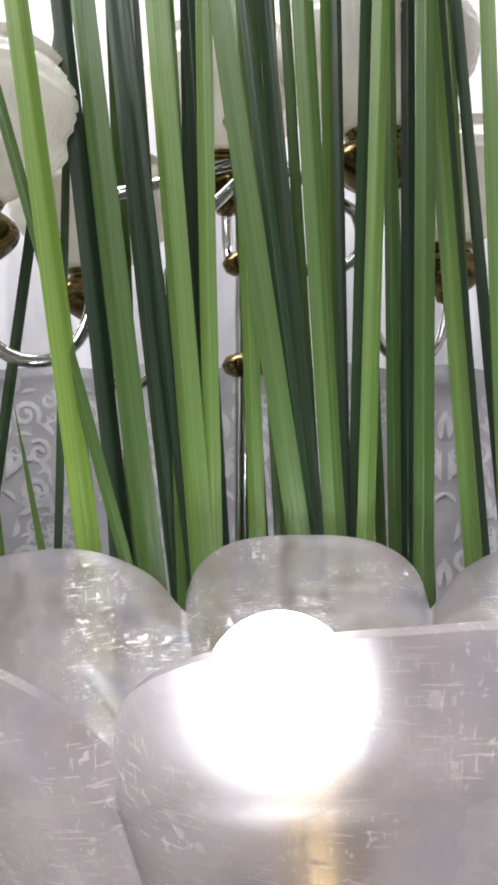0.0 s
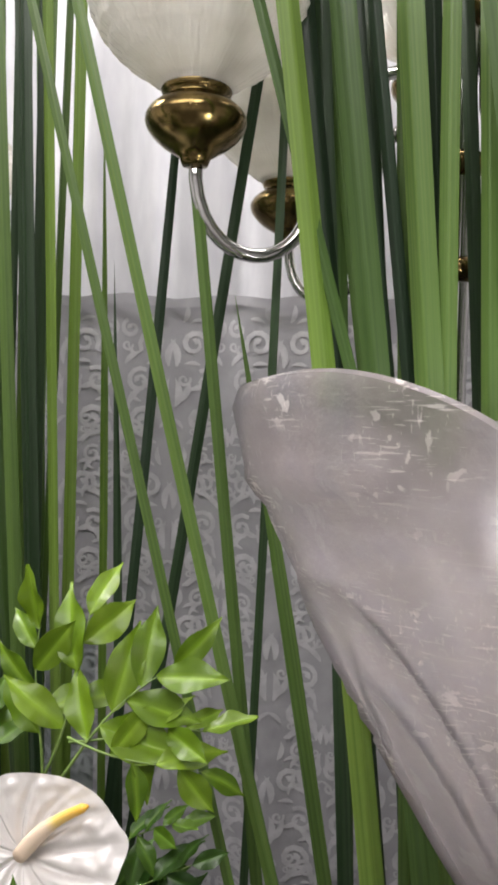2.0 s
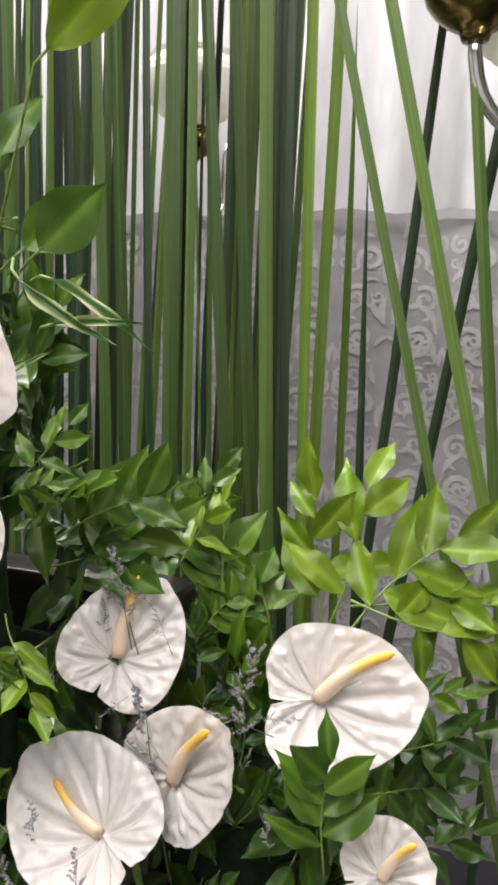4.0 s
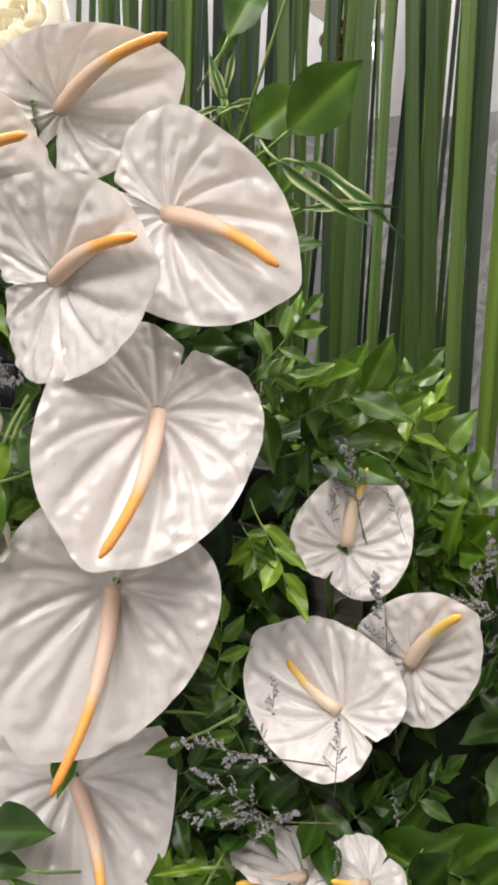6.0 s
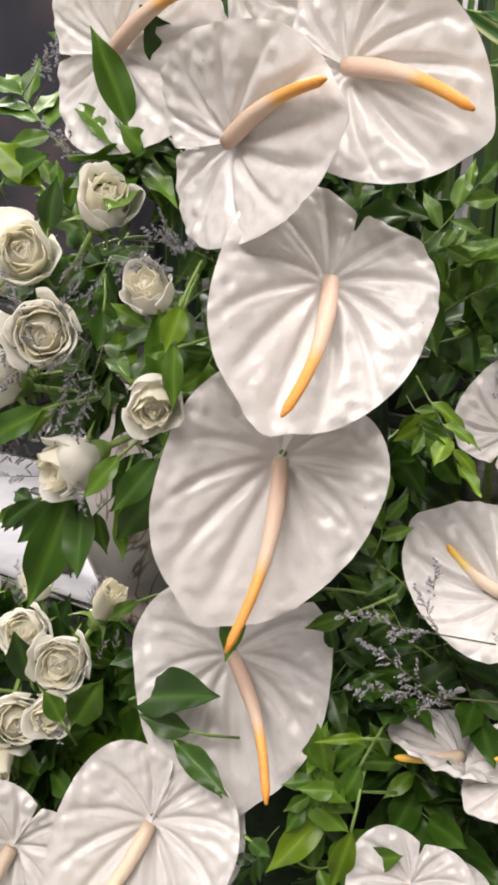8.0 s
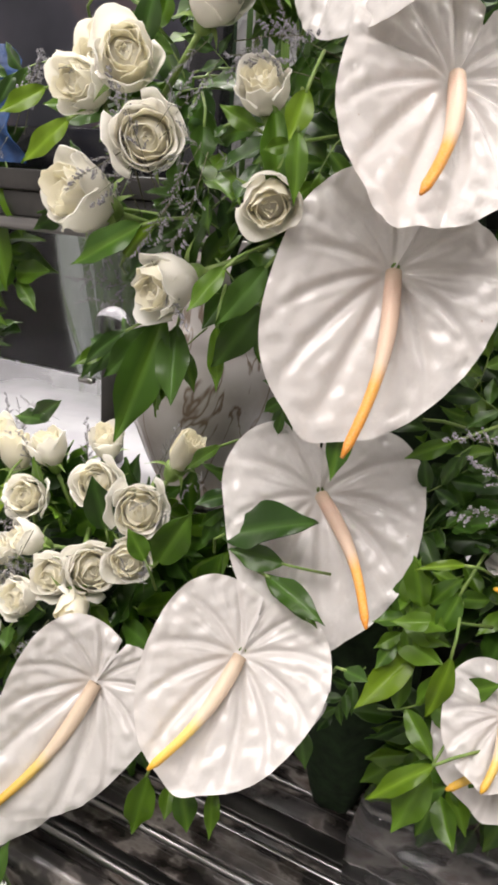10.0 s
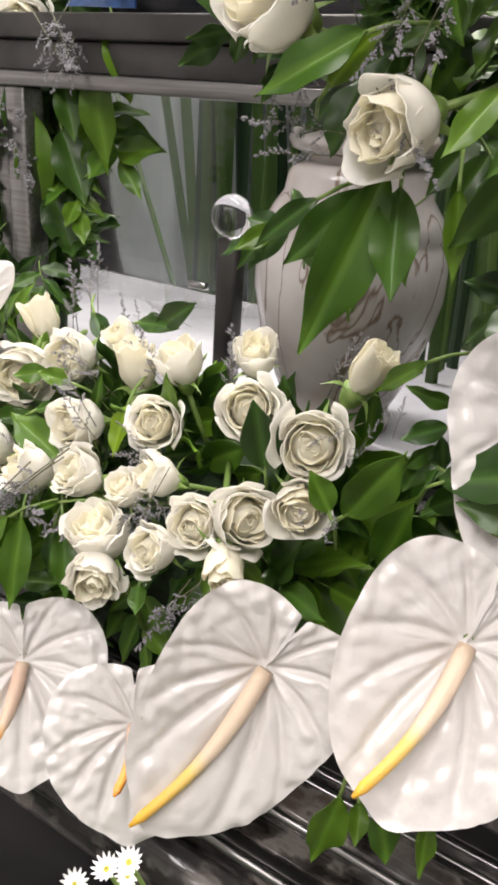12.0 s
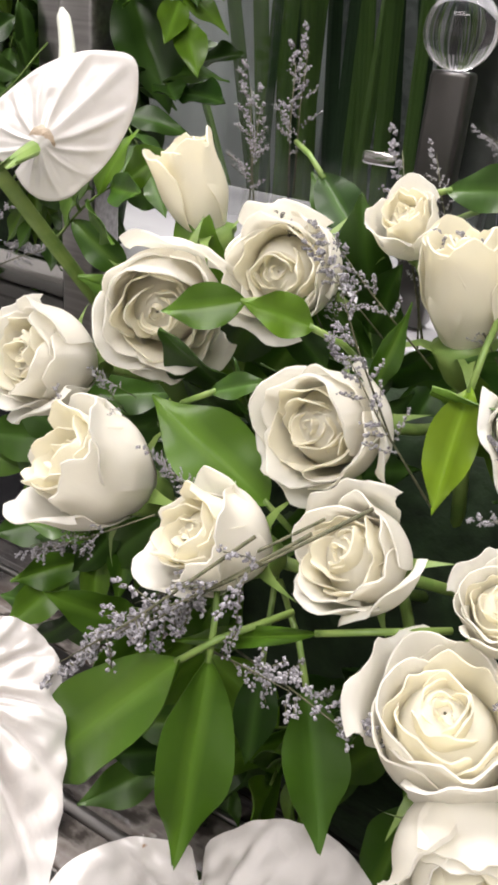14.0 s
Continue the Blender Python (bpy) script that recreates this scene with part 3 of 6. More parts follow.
anthurium((-0.991, 0.400, 0.757), (-0.975, 0.430, 0.786), (-1.036, 0.460, 0.799), 0.046, (-0.761, 0.465, -0.452), 'pale', 0.5)
anthurium((-0.231, 0.520, 0.943), (-0.164, 0.520, 0.959), (-0.183, 0.505, 0.986), 0.108, (0.301, -0.860, 0.413), 'yellow', 0.4)
anthurium((-0.377, 0.525, 0.944), (-0.360, 0.560, 0.993), (-0.368, 0.545, 1.004), 0.098, (0.363, -0.812, 0.457), 'yellow', 0.4)
anthurium((-0.359, 0.475, 0.846), (-0.431, 0.500, 0.876), (-0.404, 0.491, 0.865), 0.113, (0.181, -0.824, 0.537), 'yellow', 0.5)
anthurium((-0.321, 0.500, 0.878), (-0.279, 0.490, 0.926), (-0.288, 0.475, 0.929), 0.095, (0.160, -0.847, 0.506), 'yellow', 0.4)
anthurium((-0.367, 0.455, 0.734), (-0.413, 0.430, 0.747), (-0.403, 0.420, 0.739), 0.084, (-0.092, -0.047, 0.995), 'yellow', 0.5)
anthurium((-0.325, 0.450, 0.747), (-0.353, 0.420, 0.719), (-0.342, 0.425, 0.760), 0.073, (-0.111, -0.191, 0.975), 'yellow', 0.5)
anthurium((-0.374, 0.420, 0.634), (-0.380, 0.390, 0.587), (-0.403, 0.375, 0.611), 0.122, (0.092, -0.831, 0.548), 'yellow', 0.4)
anthurium((-0.378, 0.400, 0.664), (-0.379, 0.370, 0.626), (-0.379, 0.360, 0.631), 0.095, (0.179, -0.725, 0.665), 'yellow', 0.4)
anthurium((-0.179, 0.490, 0.855), (-0.148, 0.490, 0.869), (-0.159, 0.475, 0.889), 0.077, (0.129, -0.717, 0.685), 'yellow', 0.4)


# ---- roses ----
def petal_mesh(r, h, half, curl, seed):
    rng = random.Random(seed)
    ph, ruffle = rng.uniform(0, 6), rng.uniform(0.5, 1.3)
    rows, back = [], []
    for i in range(12):
        t = i / 11
        row, brow = [], []
        for j in range(19):
            s = -1 + j / 9
            a = half * s * (0.30 + 0.70 * math.sin(min(1, 0.10 + t * 1.15) * math.pi / 2))
            up = h * t * (1 - 0.22 * abs(s) ** 2.6 * t) * (1 + 0.035 * math.sin(2.5 * s + ph) * t)
            rad = r * (0.30 + 0.70 * math.sin(min(1, t * 1.6) * math.pi / 2)) * (1 - 0.16 * max(0, t - 0.55))
            c = max(0, t - 0.72) / 0.28
            rad += curl * c ** 1.5 * (0.6 + 0.6 * abs(s))
            up -= curl * 0.8 * c ** 3 * (0.5 + 0.9 * abs(s))
            rad += 0.0012 * r / 0.015 * math.sin(3.1 * s + ph) * t ** 2 + 0.0007 * ruffle * math.sin(7 * s + 5 * t + ph) * t ** 3
            up += 0.0009 * ruffle * (math.sin(9 * s + 2 * ph) + 0.5 * math.sin(17 * s + ph)) * t ** 4 - 0.0018 * t ** 6 * math.exp(-((s - 0.4 * math.sin(ph)) / 0.12) ** 2)
            row.append((rad * math.sin(a), -rad * math.cos(a), up))
            brow.append(((rad + 0.0005) * math.sin(a), -(rad + 0.0005) * math.cos(a), up - 0.0002 * t))
        rows.append(row)
        back.append(brow)
    return thick(back, rows)


def rose(seed, openness):
    """A rose head that opens along +z, about 0.048 across and 0.04 high."""
    rng = random.Random(seed)
    top = thing("rose", "creamy white rose with ruffled petals in a dense arrangement", "flower", "white roses")
    layers = [(2, 0.0022, 0.034, 2.4, 0, 0.0), (3, 0.0048, 0.0355, 1.8, 0, 0.0004), (3, 0.0074, 0.0362, 1.55, 0, 0.0008), (4, 0.0098, 0.0372, 1.2, 1, 0.0014), (4, 0.0124, 0.038, 1.15, 2, 0.002), (4, 0.0148, 0.0385, 1.15, 4, 0.003), (5, 0.0170, 0.038, 1.0, 6, 0.0045), (5, 0.0190, 0.035, 1.0, 11, 0.007)]
    if openness < 0.4:
        layers = [layers[k] for k in (0, 1, 3, 4)]
    elif openness < 0.8:
        layers = [layers[k] for k in (0, 1, 3, 4, 6)]
    else:
        layers = [layers[k] for k in (0, 1, 2, 4, 5, 6)]
    for n, (count, r, h, half, tilt, curl) in enumerate(layers):
        meshes = [bpy.data.meshes.new("petal") for q in range(3)]
        for q, me in enumerate(meshes):
            v, f = petal_mesh(r * (0.9 + 0.12 * openness), h, half * (1.1, 0.95, 1.0)[q], curl * (0.3, 1.0, 0.6)[q] * (0.35 + 0.6 * openness), seed * 50 + n * 5 + q)
            me.from_pydata([tuple(map(float, p)) for p in v], [], f)
        for i in range(count):
            ob = part("petal", meshes[rng.randrange(3)], "petal_inner" if n < 4 else "petal", top)
            ob.matrix_local = pose(0, 0, -0.0004 * n, 0, 0, 360 * i / count + 41 * n + rng.uniform(-12, 12)) @ pose(0, 0, 0, tilt * openness * 0.8 + rng.uniform(-1.0, 0.8) * (1 + 1.0 * n), rng.uniform(-1, 1) * 1.3 * n, rng.uniform(-6, 6)) @ Matrix.Diagonal((*[rng.uniform(0.94, 1.05 + 0.02 * n)] * 2, rng.uniform(0.88, 1.06), 1))
    wide = layers[-1][1] * 0.9
    part("petal_core", lathe([(wide * 0.5, 0.004), (wide * 0.84, 0.012), (wide * 0.84, 0.020), (wide * 0.68, 0.0255), (wide * 0.36, 0.029), (0.0004, 0.0295)], 16), "petal_inner", top)
    part("calyx", lathe([(0.002, -0.012), (0.006, -0.008), (0.008, -0.002), (0.0095, 0.003), (0.006, 0.005)], 12), "stem", top, "pale green calyx")
    part("stem", tube([(0, 0, -0.008), (0.002, 0.002, -0.04), (0.0, 0.006, -0.09)], 0.0024, 7), "stem", top)
    for k in range(4):
        rows = [[(w * (1 - s) * 0.0035, -0.008 - 0.012 * s - 0.006 * s * s, 0.002 + 0.012 * s - 0.016 * s * s) for w in (-1, 0, 1)] for s in (0, 0.3, 0.6, 0.85, 1)]
        ob = part("sepal", sheet(rows), "stem", top)
        ob.rotation_euler = (0, 0, k * 1.6 + 0.4)
    return top


ROSES = [rose(3, 0.25), rose(7, 0.6), rose(11, 0.85), rose(19, 1.05)]
rose_used = [False] * 4


def rose_at(place, face, size, openness, turn=0.0):
    n = min(range(4), key=lambda i: abs((0.25, 0.6, 0.95, 1.25)[i] - openness))
    m = Matrix.Translation(place) @ Vector(face).to_track_quat("Z", "Y").to_matrix().to_4x4() @ pose(0, 0, -0.020 * size / (0.030, 0.041, 0.048, 0.054)[n], 0, 0, turn)
    if rose_used[n]:
        ob = copy_thing(ROSES[n], m)
    else:
        rose_used[n], ob = True, ROSES[n]
        ob.matrix_basis = m
    ob.scale = (size / (0.030, 0.041, 0.048, 0.054)[n],) * 3
    if openness < 0.4:
        ob["label"] = "half-closed creamy white rosebud in a dense arrangement"
    return ob


rose_at((-0.937, 0.403, 0.711), (0.396, -0.918, 0.028), 0.053, 0.95, 318)
rose_at((-0.898, 0.419, 0.728), (0.113, -0.967, 0.227), 0.046, 0.95, 130)
rose_at((-0.972, 0.380, 0.687), (-0.214, -0.918, 0.334), 0.046, 0.95, 183)
rose_at((-0.932, 0.359, 0.665), (-0.443, -0.707, 0.550), 0.045, 0.60, 353)
rose_at((-0.880, 0.355, 0.661), (-0.466, -0.740, 0.485), 0.038, 0.60, 333)
rose_at((-0.862, 0.387, 0.694), (-0.155, -0.945, 0.287), 0.046, 0.95, 271)
rose_at((-0.837, 0.363, 0.669), (-0.345, -0.763, 0.547), 0.040, 0.95, 14)
rose_at((-0.798, 0.400, 0.708), (0.244, -0.883, 0.401), 0.047, 1.25, 238)
rose_at((-0.840, 0.425, 0.735), (-0.167, -0.178, 0.970), 0.034, 0.25, 127)
rose_at((-0.805, 0.433, 0.743), (-0.105, -0.300, 0.948), 0.036, 0.60, 332)
rose_at((-0.795, 0.364, 0.670), (-0.148, -0.569, 0.809), 0.030, 0.95, 26)
rose_at((-0.776, 0.376, 0.682), (-0.480, -0.773, 0.414), 0.031, 0.60, 80)
rose_at((-0.798, 0.341, 0.645), (-0.070, -0.379, 0.923), 0.049, 0.95, 57)
rose_at((-0.783, 0.323, 0.627), (0.553, -0.792, -0.260), 0.043, 1.25, 190)
rose_at((-0.950, 0.436, 0.746), (-0.316, -0.206, 0.926), 0.032, 0.25, 240)
rose_at((-0.752, 0.344, 0.649), (-0.062, -0.940, 0.334), 0.037, 0.95, 126)
rose_at((-0.865, 0.437, 0.747), (-0.186, -0.619, 0.763), 0.024, 0.60, 194)
rose_at((-0.728, 0.410, 0.734), (0.35, -0.80, 0.45), 0.047, 0.95, 278)
rose_at((-0.672, 0.395, 0.730), (0.40, -0.86, 0.25), 0.052, 0.95, 52)
rose_at((-0.666, 0.375, 0.697), (0.457, -0.877, 0.147), 0.037, 0.60, 293)
rose_at((-0.703, 0.371, 0.678), (0.808, -0.483, 0.337), 0.049, 0.95, 127)
rose_at((-0.749, 0.446, 0.757), (0.169, -0.363, 0.916), 0.032, 0.60, 6)
rose_at((-0.655, 0.430, 0.773), (0.485, 0.062, 0.872), 0.030, 0.25, 110)
rose_at((-0.698, 0.348, 0.654), (0.577, -0.782, -0.236), 0.030, 0.25, 208)
rose_at((-0.731, 0.362, 0.668), (0.175, -0.937, 0.302), 0.042, 0.95, 143)
rose_at((-0.710, 0.370, 1.034), (-0.053, -0.993, 0.108), 0.040, 0.60, 93)
rose_at((-0.667, 0.360, 1.048), (0.576, -0.755, 0.314), 0.045, 0.60, 199)
rose_at((-0.637, 0.345, 1.000), (0.590, -0.803, 0.080), 0.051, 0.95, 81)
rose_at((-0.695, 0.350, 0.963), (-0.178, -0.935, 0.307), 0.049, 0.60, 36)
rose_at((-0.568, 0.365, 1.031), (0.149, -0.707, 0.691), 0.032, 0.60, 71)
rose_at((-0.548, 0.345, 0.969), (0.468, -0.809, -0.355), 0.036, 0.60, 316)
rose_at((-0.626, 0.355, 0.912), (-0.25, -0.93, -0.25), 0.044, 0.60, 316)
rose_at((-1.158, 0.620, 0.973), (0.374, -0.923, -0.086), 0.068, 1.25, 227)
rose_at((-0.706, 0.390, 1.051), (0.146, -0.948, 0.284), 0.043, 0.60, 64)
rose_at((-0.607, 0.370, 1.082), (0.672, -0.408, 0.618), 0.037, 0.60, 67)
rose_at((-0.701, 0.370, 0.959), (0.198, -0.970, 0.144), 0.039, 0.60, 0)
rose_at((-0.615, 0.470, 1.278), (0.081, -0.884, 0.461), 0.068, 0.60, 2)


# ---- leaves ----
def leaf_mesh(length, width, droop, fold_up, seed):
    """A pointed oval blade along +y, a little folded along its midrib."""
    rng = random.Random(seed)
    ph = rng.uniform(0, 6)
    rows, back = [], []
    for i in range(15):
        t = i / 14
        w = 0.5 * width * (math.sin(math.pi * t ** 0.88) ** 0.95 * (1 - 0.5 * max(0, t - 0.66) / 0.34) if 0 < t < 1 else 0) + 0.0003
        row, brow = [], []
        for s in (-1, -0.6, -0.1, 0, 0.1, 0.6, 1):
            z = fold_up * w * (1.25 * abs(s) - 0.25 * s * s - 0.12 * math.exp(-(s / 0.2) ** 2)) - droop * length * t * t
            z += 0.0017 * math.sin(13 * t + 2.5 * s + ph) * abs(s) ** 1.5 + 0.012 * length * math.sin(3 * t + ph)
            row.append((s * w + 0.03 * length * math.sin(2.2 * t + ph) * t, length * t, z))
            brow.append((*row[-1][:2], z - 0.0004))
        rows.append(row)
        back.append(brow)
    return thick(rows, back)


LEAF_MESHES = {}


def leaf_data(kind, n):
    if (kind, n) not in LEAF_MESHES:
        me = bpy.data.meshes.new("leaf")
        length, width, droop, fold_up = [(0.05, 0.0235, 0.10, 0.26), (0.05, 0.0205, 0.26, 0.20), (0.05, 0.0250, -0.05, 0.32), (0.05, 0.0195, 0.36, 0.22)][n]
        v, f = leaf_mesh(length, width, droop, fold_up, n + 5)
        me.from_pydata([tuple(map(float, p)) for p in v], [], f)
        me.materials.append(M[kind])
        LEAF_MESHES[kind, n] = me
    return LEAF_MESHES[kind, n]


def single_leaf(base, tip, front, kind, width=0.5, n=0, root=None):
    """A large leaf of its own on a short stalk; width as a share of its length."""
    base, tip = Vector(base), Vector(tip)
    top = thing("leaf", "glossy green pointed leaf tucked between the flowers", "leaf", "loose glossy leaves")
    top.matrix_world = placed(base, tip - base, front)
    ln = (tip - base).length
    ob = part("leaf_blade", leaf_data(kind, n), kind, top)
    ob.scale = (ln / 0.05 * width / 0.53, ln / 0.05, ln / 0.05)
    end = top.matrix_world.inverted() @ Vector(root) if root else Vector((0, -0.03, -0.02))
    part("stalk", tube([(0, 0.002, 0), (0, -0.012, -0.004), end], 0.0011, 6), "stem", top)
    return top


def foliage_branch(kind, seed, leaves=7, length=0.12):
    rng = random.Random(seed)
    top = thing("foliage_branch", "glossy green leafy branch filling the arrangement", "foliage", "leafy branches")
    pts = [(0.006 * math.sin(3 * s + seed), length * s, 0.02 * s - 0.03 * s * s) for s in np.linspace(-0.35, 1, 9)]
    part("twig", tube(pts, [0.0018 - 0.0011 * i / 8 for i in range(9)], 6), "stem", top)
    for i in range(leaves):
        s = 0.12 + 0.88 * i / (leaves - 1)
        side = 1 if i % 2 else -1
        spread = 0 if i == leaves - 1 else side * rng.uniform(38, 72) * (1 - 0.35 * s)
        ob = part("leaf", leaf_data(kind, rng.randrange(4)), kind, top)
        k = rng.uniform(1.25, 1.75) * (1 - 0.2 * s) * (1.12 if kind == "leaf_fresh" else 1.2)
        ob.matrix_local = pose(0.006 * math.sin(3 * s + seed), length * s, 0.02 * s - 0.03 * s * s, rng.uniform(-25, 25), rng.uniform(-35, 35), -spread) @ Matrix.Diagonal((k, k, k, 1))
    return top


BRANCHES = {kind: [foliage_branch("leaf_" + kind, 20 + i, (5 if kind == "fresh" else 6) + i % 3) for i in range(3)] for kind in ("deep", "mid", "fresh")}
branch_used = set()


def branch_at(base, tip, front, kind, n=0):
    base, tip = Vector(base), Vector(tip)
    m = placed(base, tip - base, front)
    src = BRANCHES[kind][n % 3]
    if src.name in branch_used:
        ob = copy_thing(src, m)
    else:
        branch_used.add(src.name)
        ob = src
        ob.matrix_basis = m
    ob.scale = ((tip - base).length / (0.12 if kind == "fresh" else 0.15),) * 3
    if kind == "fresh":
        ob["label"] = "fresh lime-green leafy branch with lamp light in its colour"
    return ob


single_leaf((-0.899, 0.395, 0.723), (-0.922, 0.380, 0.718), (0.400, -0.836, 0.376), 'leaf_mid', 0.60, 0)
single_leaf((-0.872, 0.390, 0.722), (-0.889, 0.375, 0.730), (0.622, -0.585, 0.521), 'leaf_mid', 0.60, 2)
single_leaf((-0.904, 0.385, 0.693), (-0.886, 0.390, 0.701), (0.315, -0.643, 0.698), 'leaf_deep', 0.50, 0)
single_leaf((-0.878, 0.385, 0.660), (-0.919, 0.375, 0.692), (0.472, -0.622, 0.625), 'leaf_mid', 0.60, 0)
single_leaf((-0.873, 0.330, 0.636), (-0.928, 0.300, 0.571), (0.255, -0.420, 0.871), 'leaf_mid', 0.42, 1)
single_leaf((-0.866, 0.335, 0.637), (-0.858, 0.310, 0.572), (0.405, -0.412, 0.816), 'leaf_mid', 0.36, 0)
single_leaf((-0.841, 0.350, 0.629), (-0.820, 0.330, 0.589), (0.523, -0.548, 0.653), 'leaf_deep', 0.45, 0)
single_leaf((-0.861, 0.360, 0.618), (-0.855, 0.345, 0.585), (0.307, -0.657, 0.688), 'leaf_deep', 0.50, 1)
single_leaf((-0.825, 0.400, 0.714), (-0.825, 0.385, 0.678), (0.089, -0.912, 0.401), 'leaf_fresh', 0.40, 2)
single_leaf((-0.905, 0.450, 0.756), (-0.883, 0.440, 0.738), (0.324, -0.837, 0.441), 'leaf_deep', 0.60, 0)
single_leaf((-0.859, 0.450, 0.758), (-0.821, 0.440, 0.766), (-0.004, -0.893, 0.451), 'leaf_deep', 0.50, 1)
single_leaf((-0.837, 0.345, 0.654), (-0.895, 0.340, 0.624), (0.340, -0.653, 0.676), 'leaf_mid', 0.13, 1)
single_leaf((-0.856, 0.400, 0.700), (-0.843, 0.390, 0.731), (0.535, -0.715, 0.449), 'leaf_mid', 0.30, 1)
single_leaf((-0.760, 0.340, 0.622), (-0.747, 0.320, 0.615), (-0.030, -0.596, 0.802), 'leaf_deep', 0.60, 0)
single_leaf((-0.698, 0.385, 0.709), (-0.703, 0.375, 0.757), (0.598, -0.744, 0.298), 'leaf_deep', 0.55, 2)
single_leaf((-0.629, 0.360, 0.711), (-0.595, 0.350, 0.759), (0.603, -0.737, 0.305), 'leaf_mid', 0.50, 0)
single_leaf((-0.636, 0.355, 0.712), (-0.648, 0.350, 0.737), (0.454, -0.628, 0.632), 'leaf_mid', 0.60, 2)
single_leaf((-0.617, 0.420, 0.789), (-0.648, 0.410, 0.767), (0.020, -0.813, 0.583), 'leaf_mid', 0.40, 1)
single_leaf((-0.594, 0.400, 0.737), (-0.611, 0.400, 0.742), (0.192, -0.804, 0.563), 'leaf_deep', 0.60, 0)
single_leaf((-0.531, 0.370, 0.736), (-0.570, 0.360, 0.740), (0.075, -0.923, 0.377), 'leaf_deep', 0.50, 0)
single_leaf((-0.540, 0.365, 0.726), (-0.493, 0.350, 0.719), (0.110, -0.682, 0.723), 'leaf_deep', 0.45, 1)
single_leaf((-0.584, 0.375, 0.741), (-0.511, 0.360, 0.779), (0.240, -0.610, 0.755), 'leaf_deep', 0.45, 0)
single_leaf((-0.545, 0.370, 0.724), (-0.497, 0.355, 0.716), (0.516, -0.472, 0.715), 'leaf_mid', 0.45, 1)
single_leaf((-0.495, 0.365, 0.852), (-0.496, 0.350, 0.810), (0.336, -0.755, 0.563), 'leaf_mid', 0.40, 0)
single_leaf((-0.507, 0.420, 0.836), (-0.462, 0.420, 0.836), (0.347, -0.689, 0.637), 'leaf_deep', 0.55, 0)
single_leaf((-0.578, 0.350, 0.929), (-0.593, 0.330, 0.903), (0.265, -0.867, 0.422), 'leaf_mid', 0.45, 0)
single_leaf((-0.549, 0.350, 0.933), (-0.571, 0.330, 0.896), (0.579, -0.714, 0.393), 'leaf_deep', 0.50, 1)
single_leaf((-0.642, 0.350, 0.949), (-0.688, 0.330, 0.922), (0.323, -0.807, 0.495), 'leaf_mid', 0.42, 0)
single_leaf((-0.665, 0.360, 0.926), (-0.638, 0.350, 0.952), (0.368, -0.917, 0.155), 'leaf_fresh', 0.45, 1)
single_leaf((-0.733, 0.360, 1.031), (-0.760, 0.340, 1.014), (0.709, -0.645, 0.284), 'leaf_fresh', 0.45, 0)
single_leaf((-0.713, 0.360, 1.012), (-0.742, 0.340, 0.983), (0.580, -0.732, 0.357), 'leaf_fresh', 0.45, 1)
single_leaf((-0.629, 0.360, 0.893), (-0.657, 0.340, 0.800), (0.596, -0.754, 0.277), 'leaf_mid', 0.34, 0)
single_leaf((-0.645, 0.370, 0.882), (-0.676, 0.350, 0.841), (0.510, -0.838, 0.194), 'leaf_deep', 0.50, 1)
single_leaf((-0.626, 0.370, 0.885), (-0.616, 0.350, 0.834), (0.297, -0.933, 0.202), 'leaf_deep', 0.45, 2)
single_leaf((-0.669, 0.370, 0.875), (-0.697, 0.350, 0.851), (0.611, -0.612, 0.502), 'leaf_deep', 0.40, 3)
single_leaf((-0.601, 0.380, 0.887), (-0.594, 0.370, 0.844), (0.308, -0.943, 0.123), 'leaf_mid', 0.30, 0)
single_leaf((-0.563, 0.370, 0.907), (-0.591, 0.360, 0.858), (0.670, -0.687, 0.282), 'leaf_deep', 0.50, 1)
single_leaf((-0.539, 0.350, 1.001), (-0.552, 0.340, 0.997), (0.414, -0.909, -0.041), 'leaf_mid', 0.60, 2)
single_leaf((-0.527, 0.340, 1.028), (-0.531, 0.330, 1.002), (0.487, -0.841, 0.235), 'leaf_fresh', 0.60, 0)
single_leaf((-0.528, 0.335, 1.008), (-0.522, 0.325, 0.971), (0.420, -0.904, 0.079), 'leaf_mid', 0.40, 1)
single_leaf((-0.596, 0.370, 1.011), (-0.598, 0.360, 1.004), (0.231, -0.909, 0.347), 'leaf_deep', 0.60, 0)
single_leaf((-0.573, 0.370, 1.009), (-0.595, 0.360, 1.022), (0.206, -0.975, 0.085), 'leaf_mid', 0.50, 0)
single_leaf((-0.611, 0.400, 1.127), (-0.630, 0.385, 1.186), (0.738, -0.655, -0.165), 'leaf_mid', 0.35, 2)
single_leaf((-0.593, 0.400, 1.110), (-0.608, 0.385, 1.131), (0.670, -0.688, 0.279), 'leaf_mid', 0.60, 0)
single_leaf((-0.611, 0.400, 1.110), (-0.658, 0.390, 1.157), (0.680, -0.706, 0.198), 'leaf_mid', 0.30, 3)
single_leaf((-0.699, 0.410, 1.092), (-0.737, 0.400, 1.125), (0.525, -0.847, 0.083), 'leaf_fresh', 0.50, 0)
single_leaf((-0.737, 0.410, 1.096), (-0.688, 0.400, 1.114), (0.515, -0.789, 0.336), 'leaf_mid', 0.50, 0)
single_leaf((-0.684, 0.400, 1.062), (-0.669, 0.390, 1.095), (0.591, -0.795, 0.137), 'leaf_deep', 0.60, 1)
single_leaf((-0.625, 0.390, 1.013), (-0.622, 0.380, 0.987), (0.738, -0.569, 0.363), 'leaf_deep', 0.70, 0)
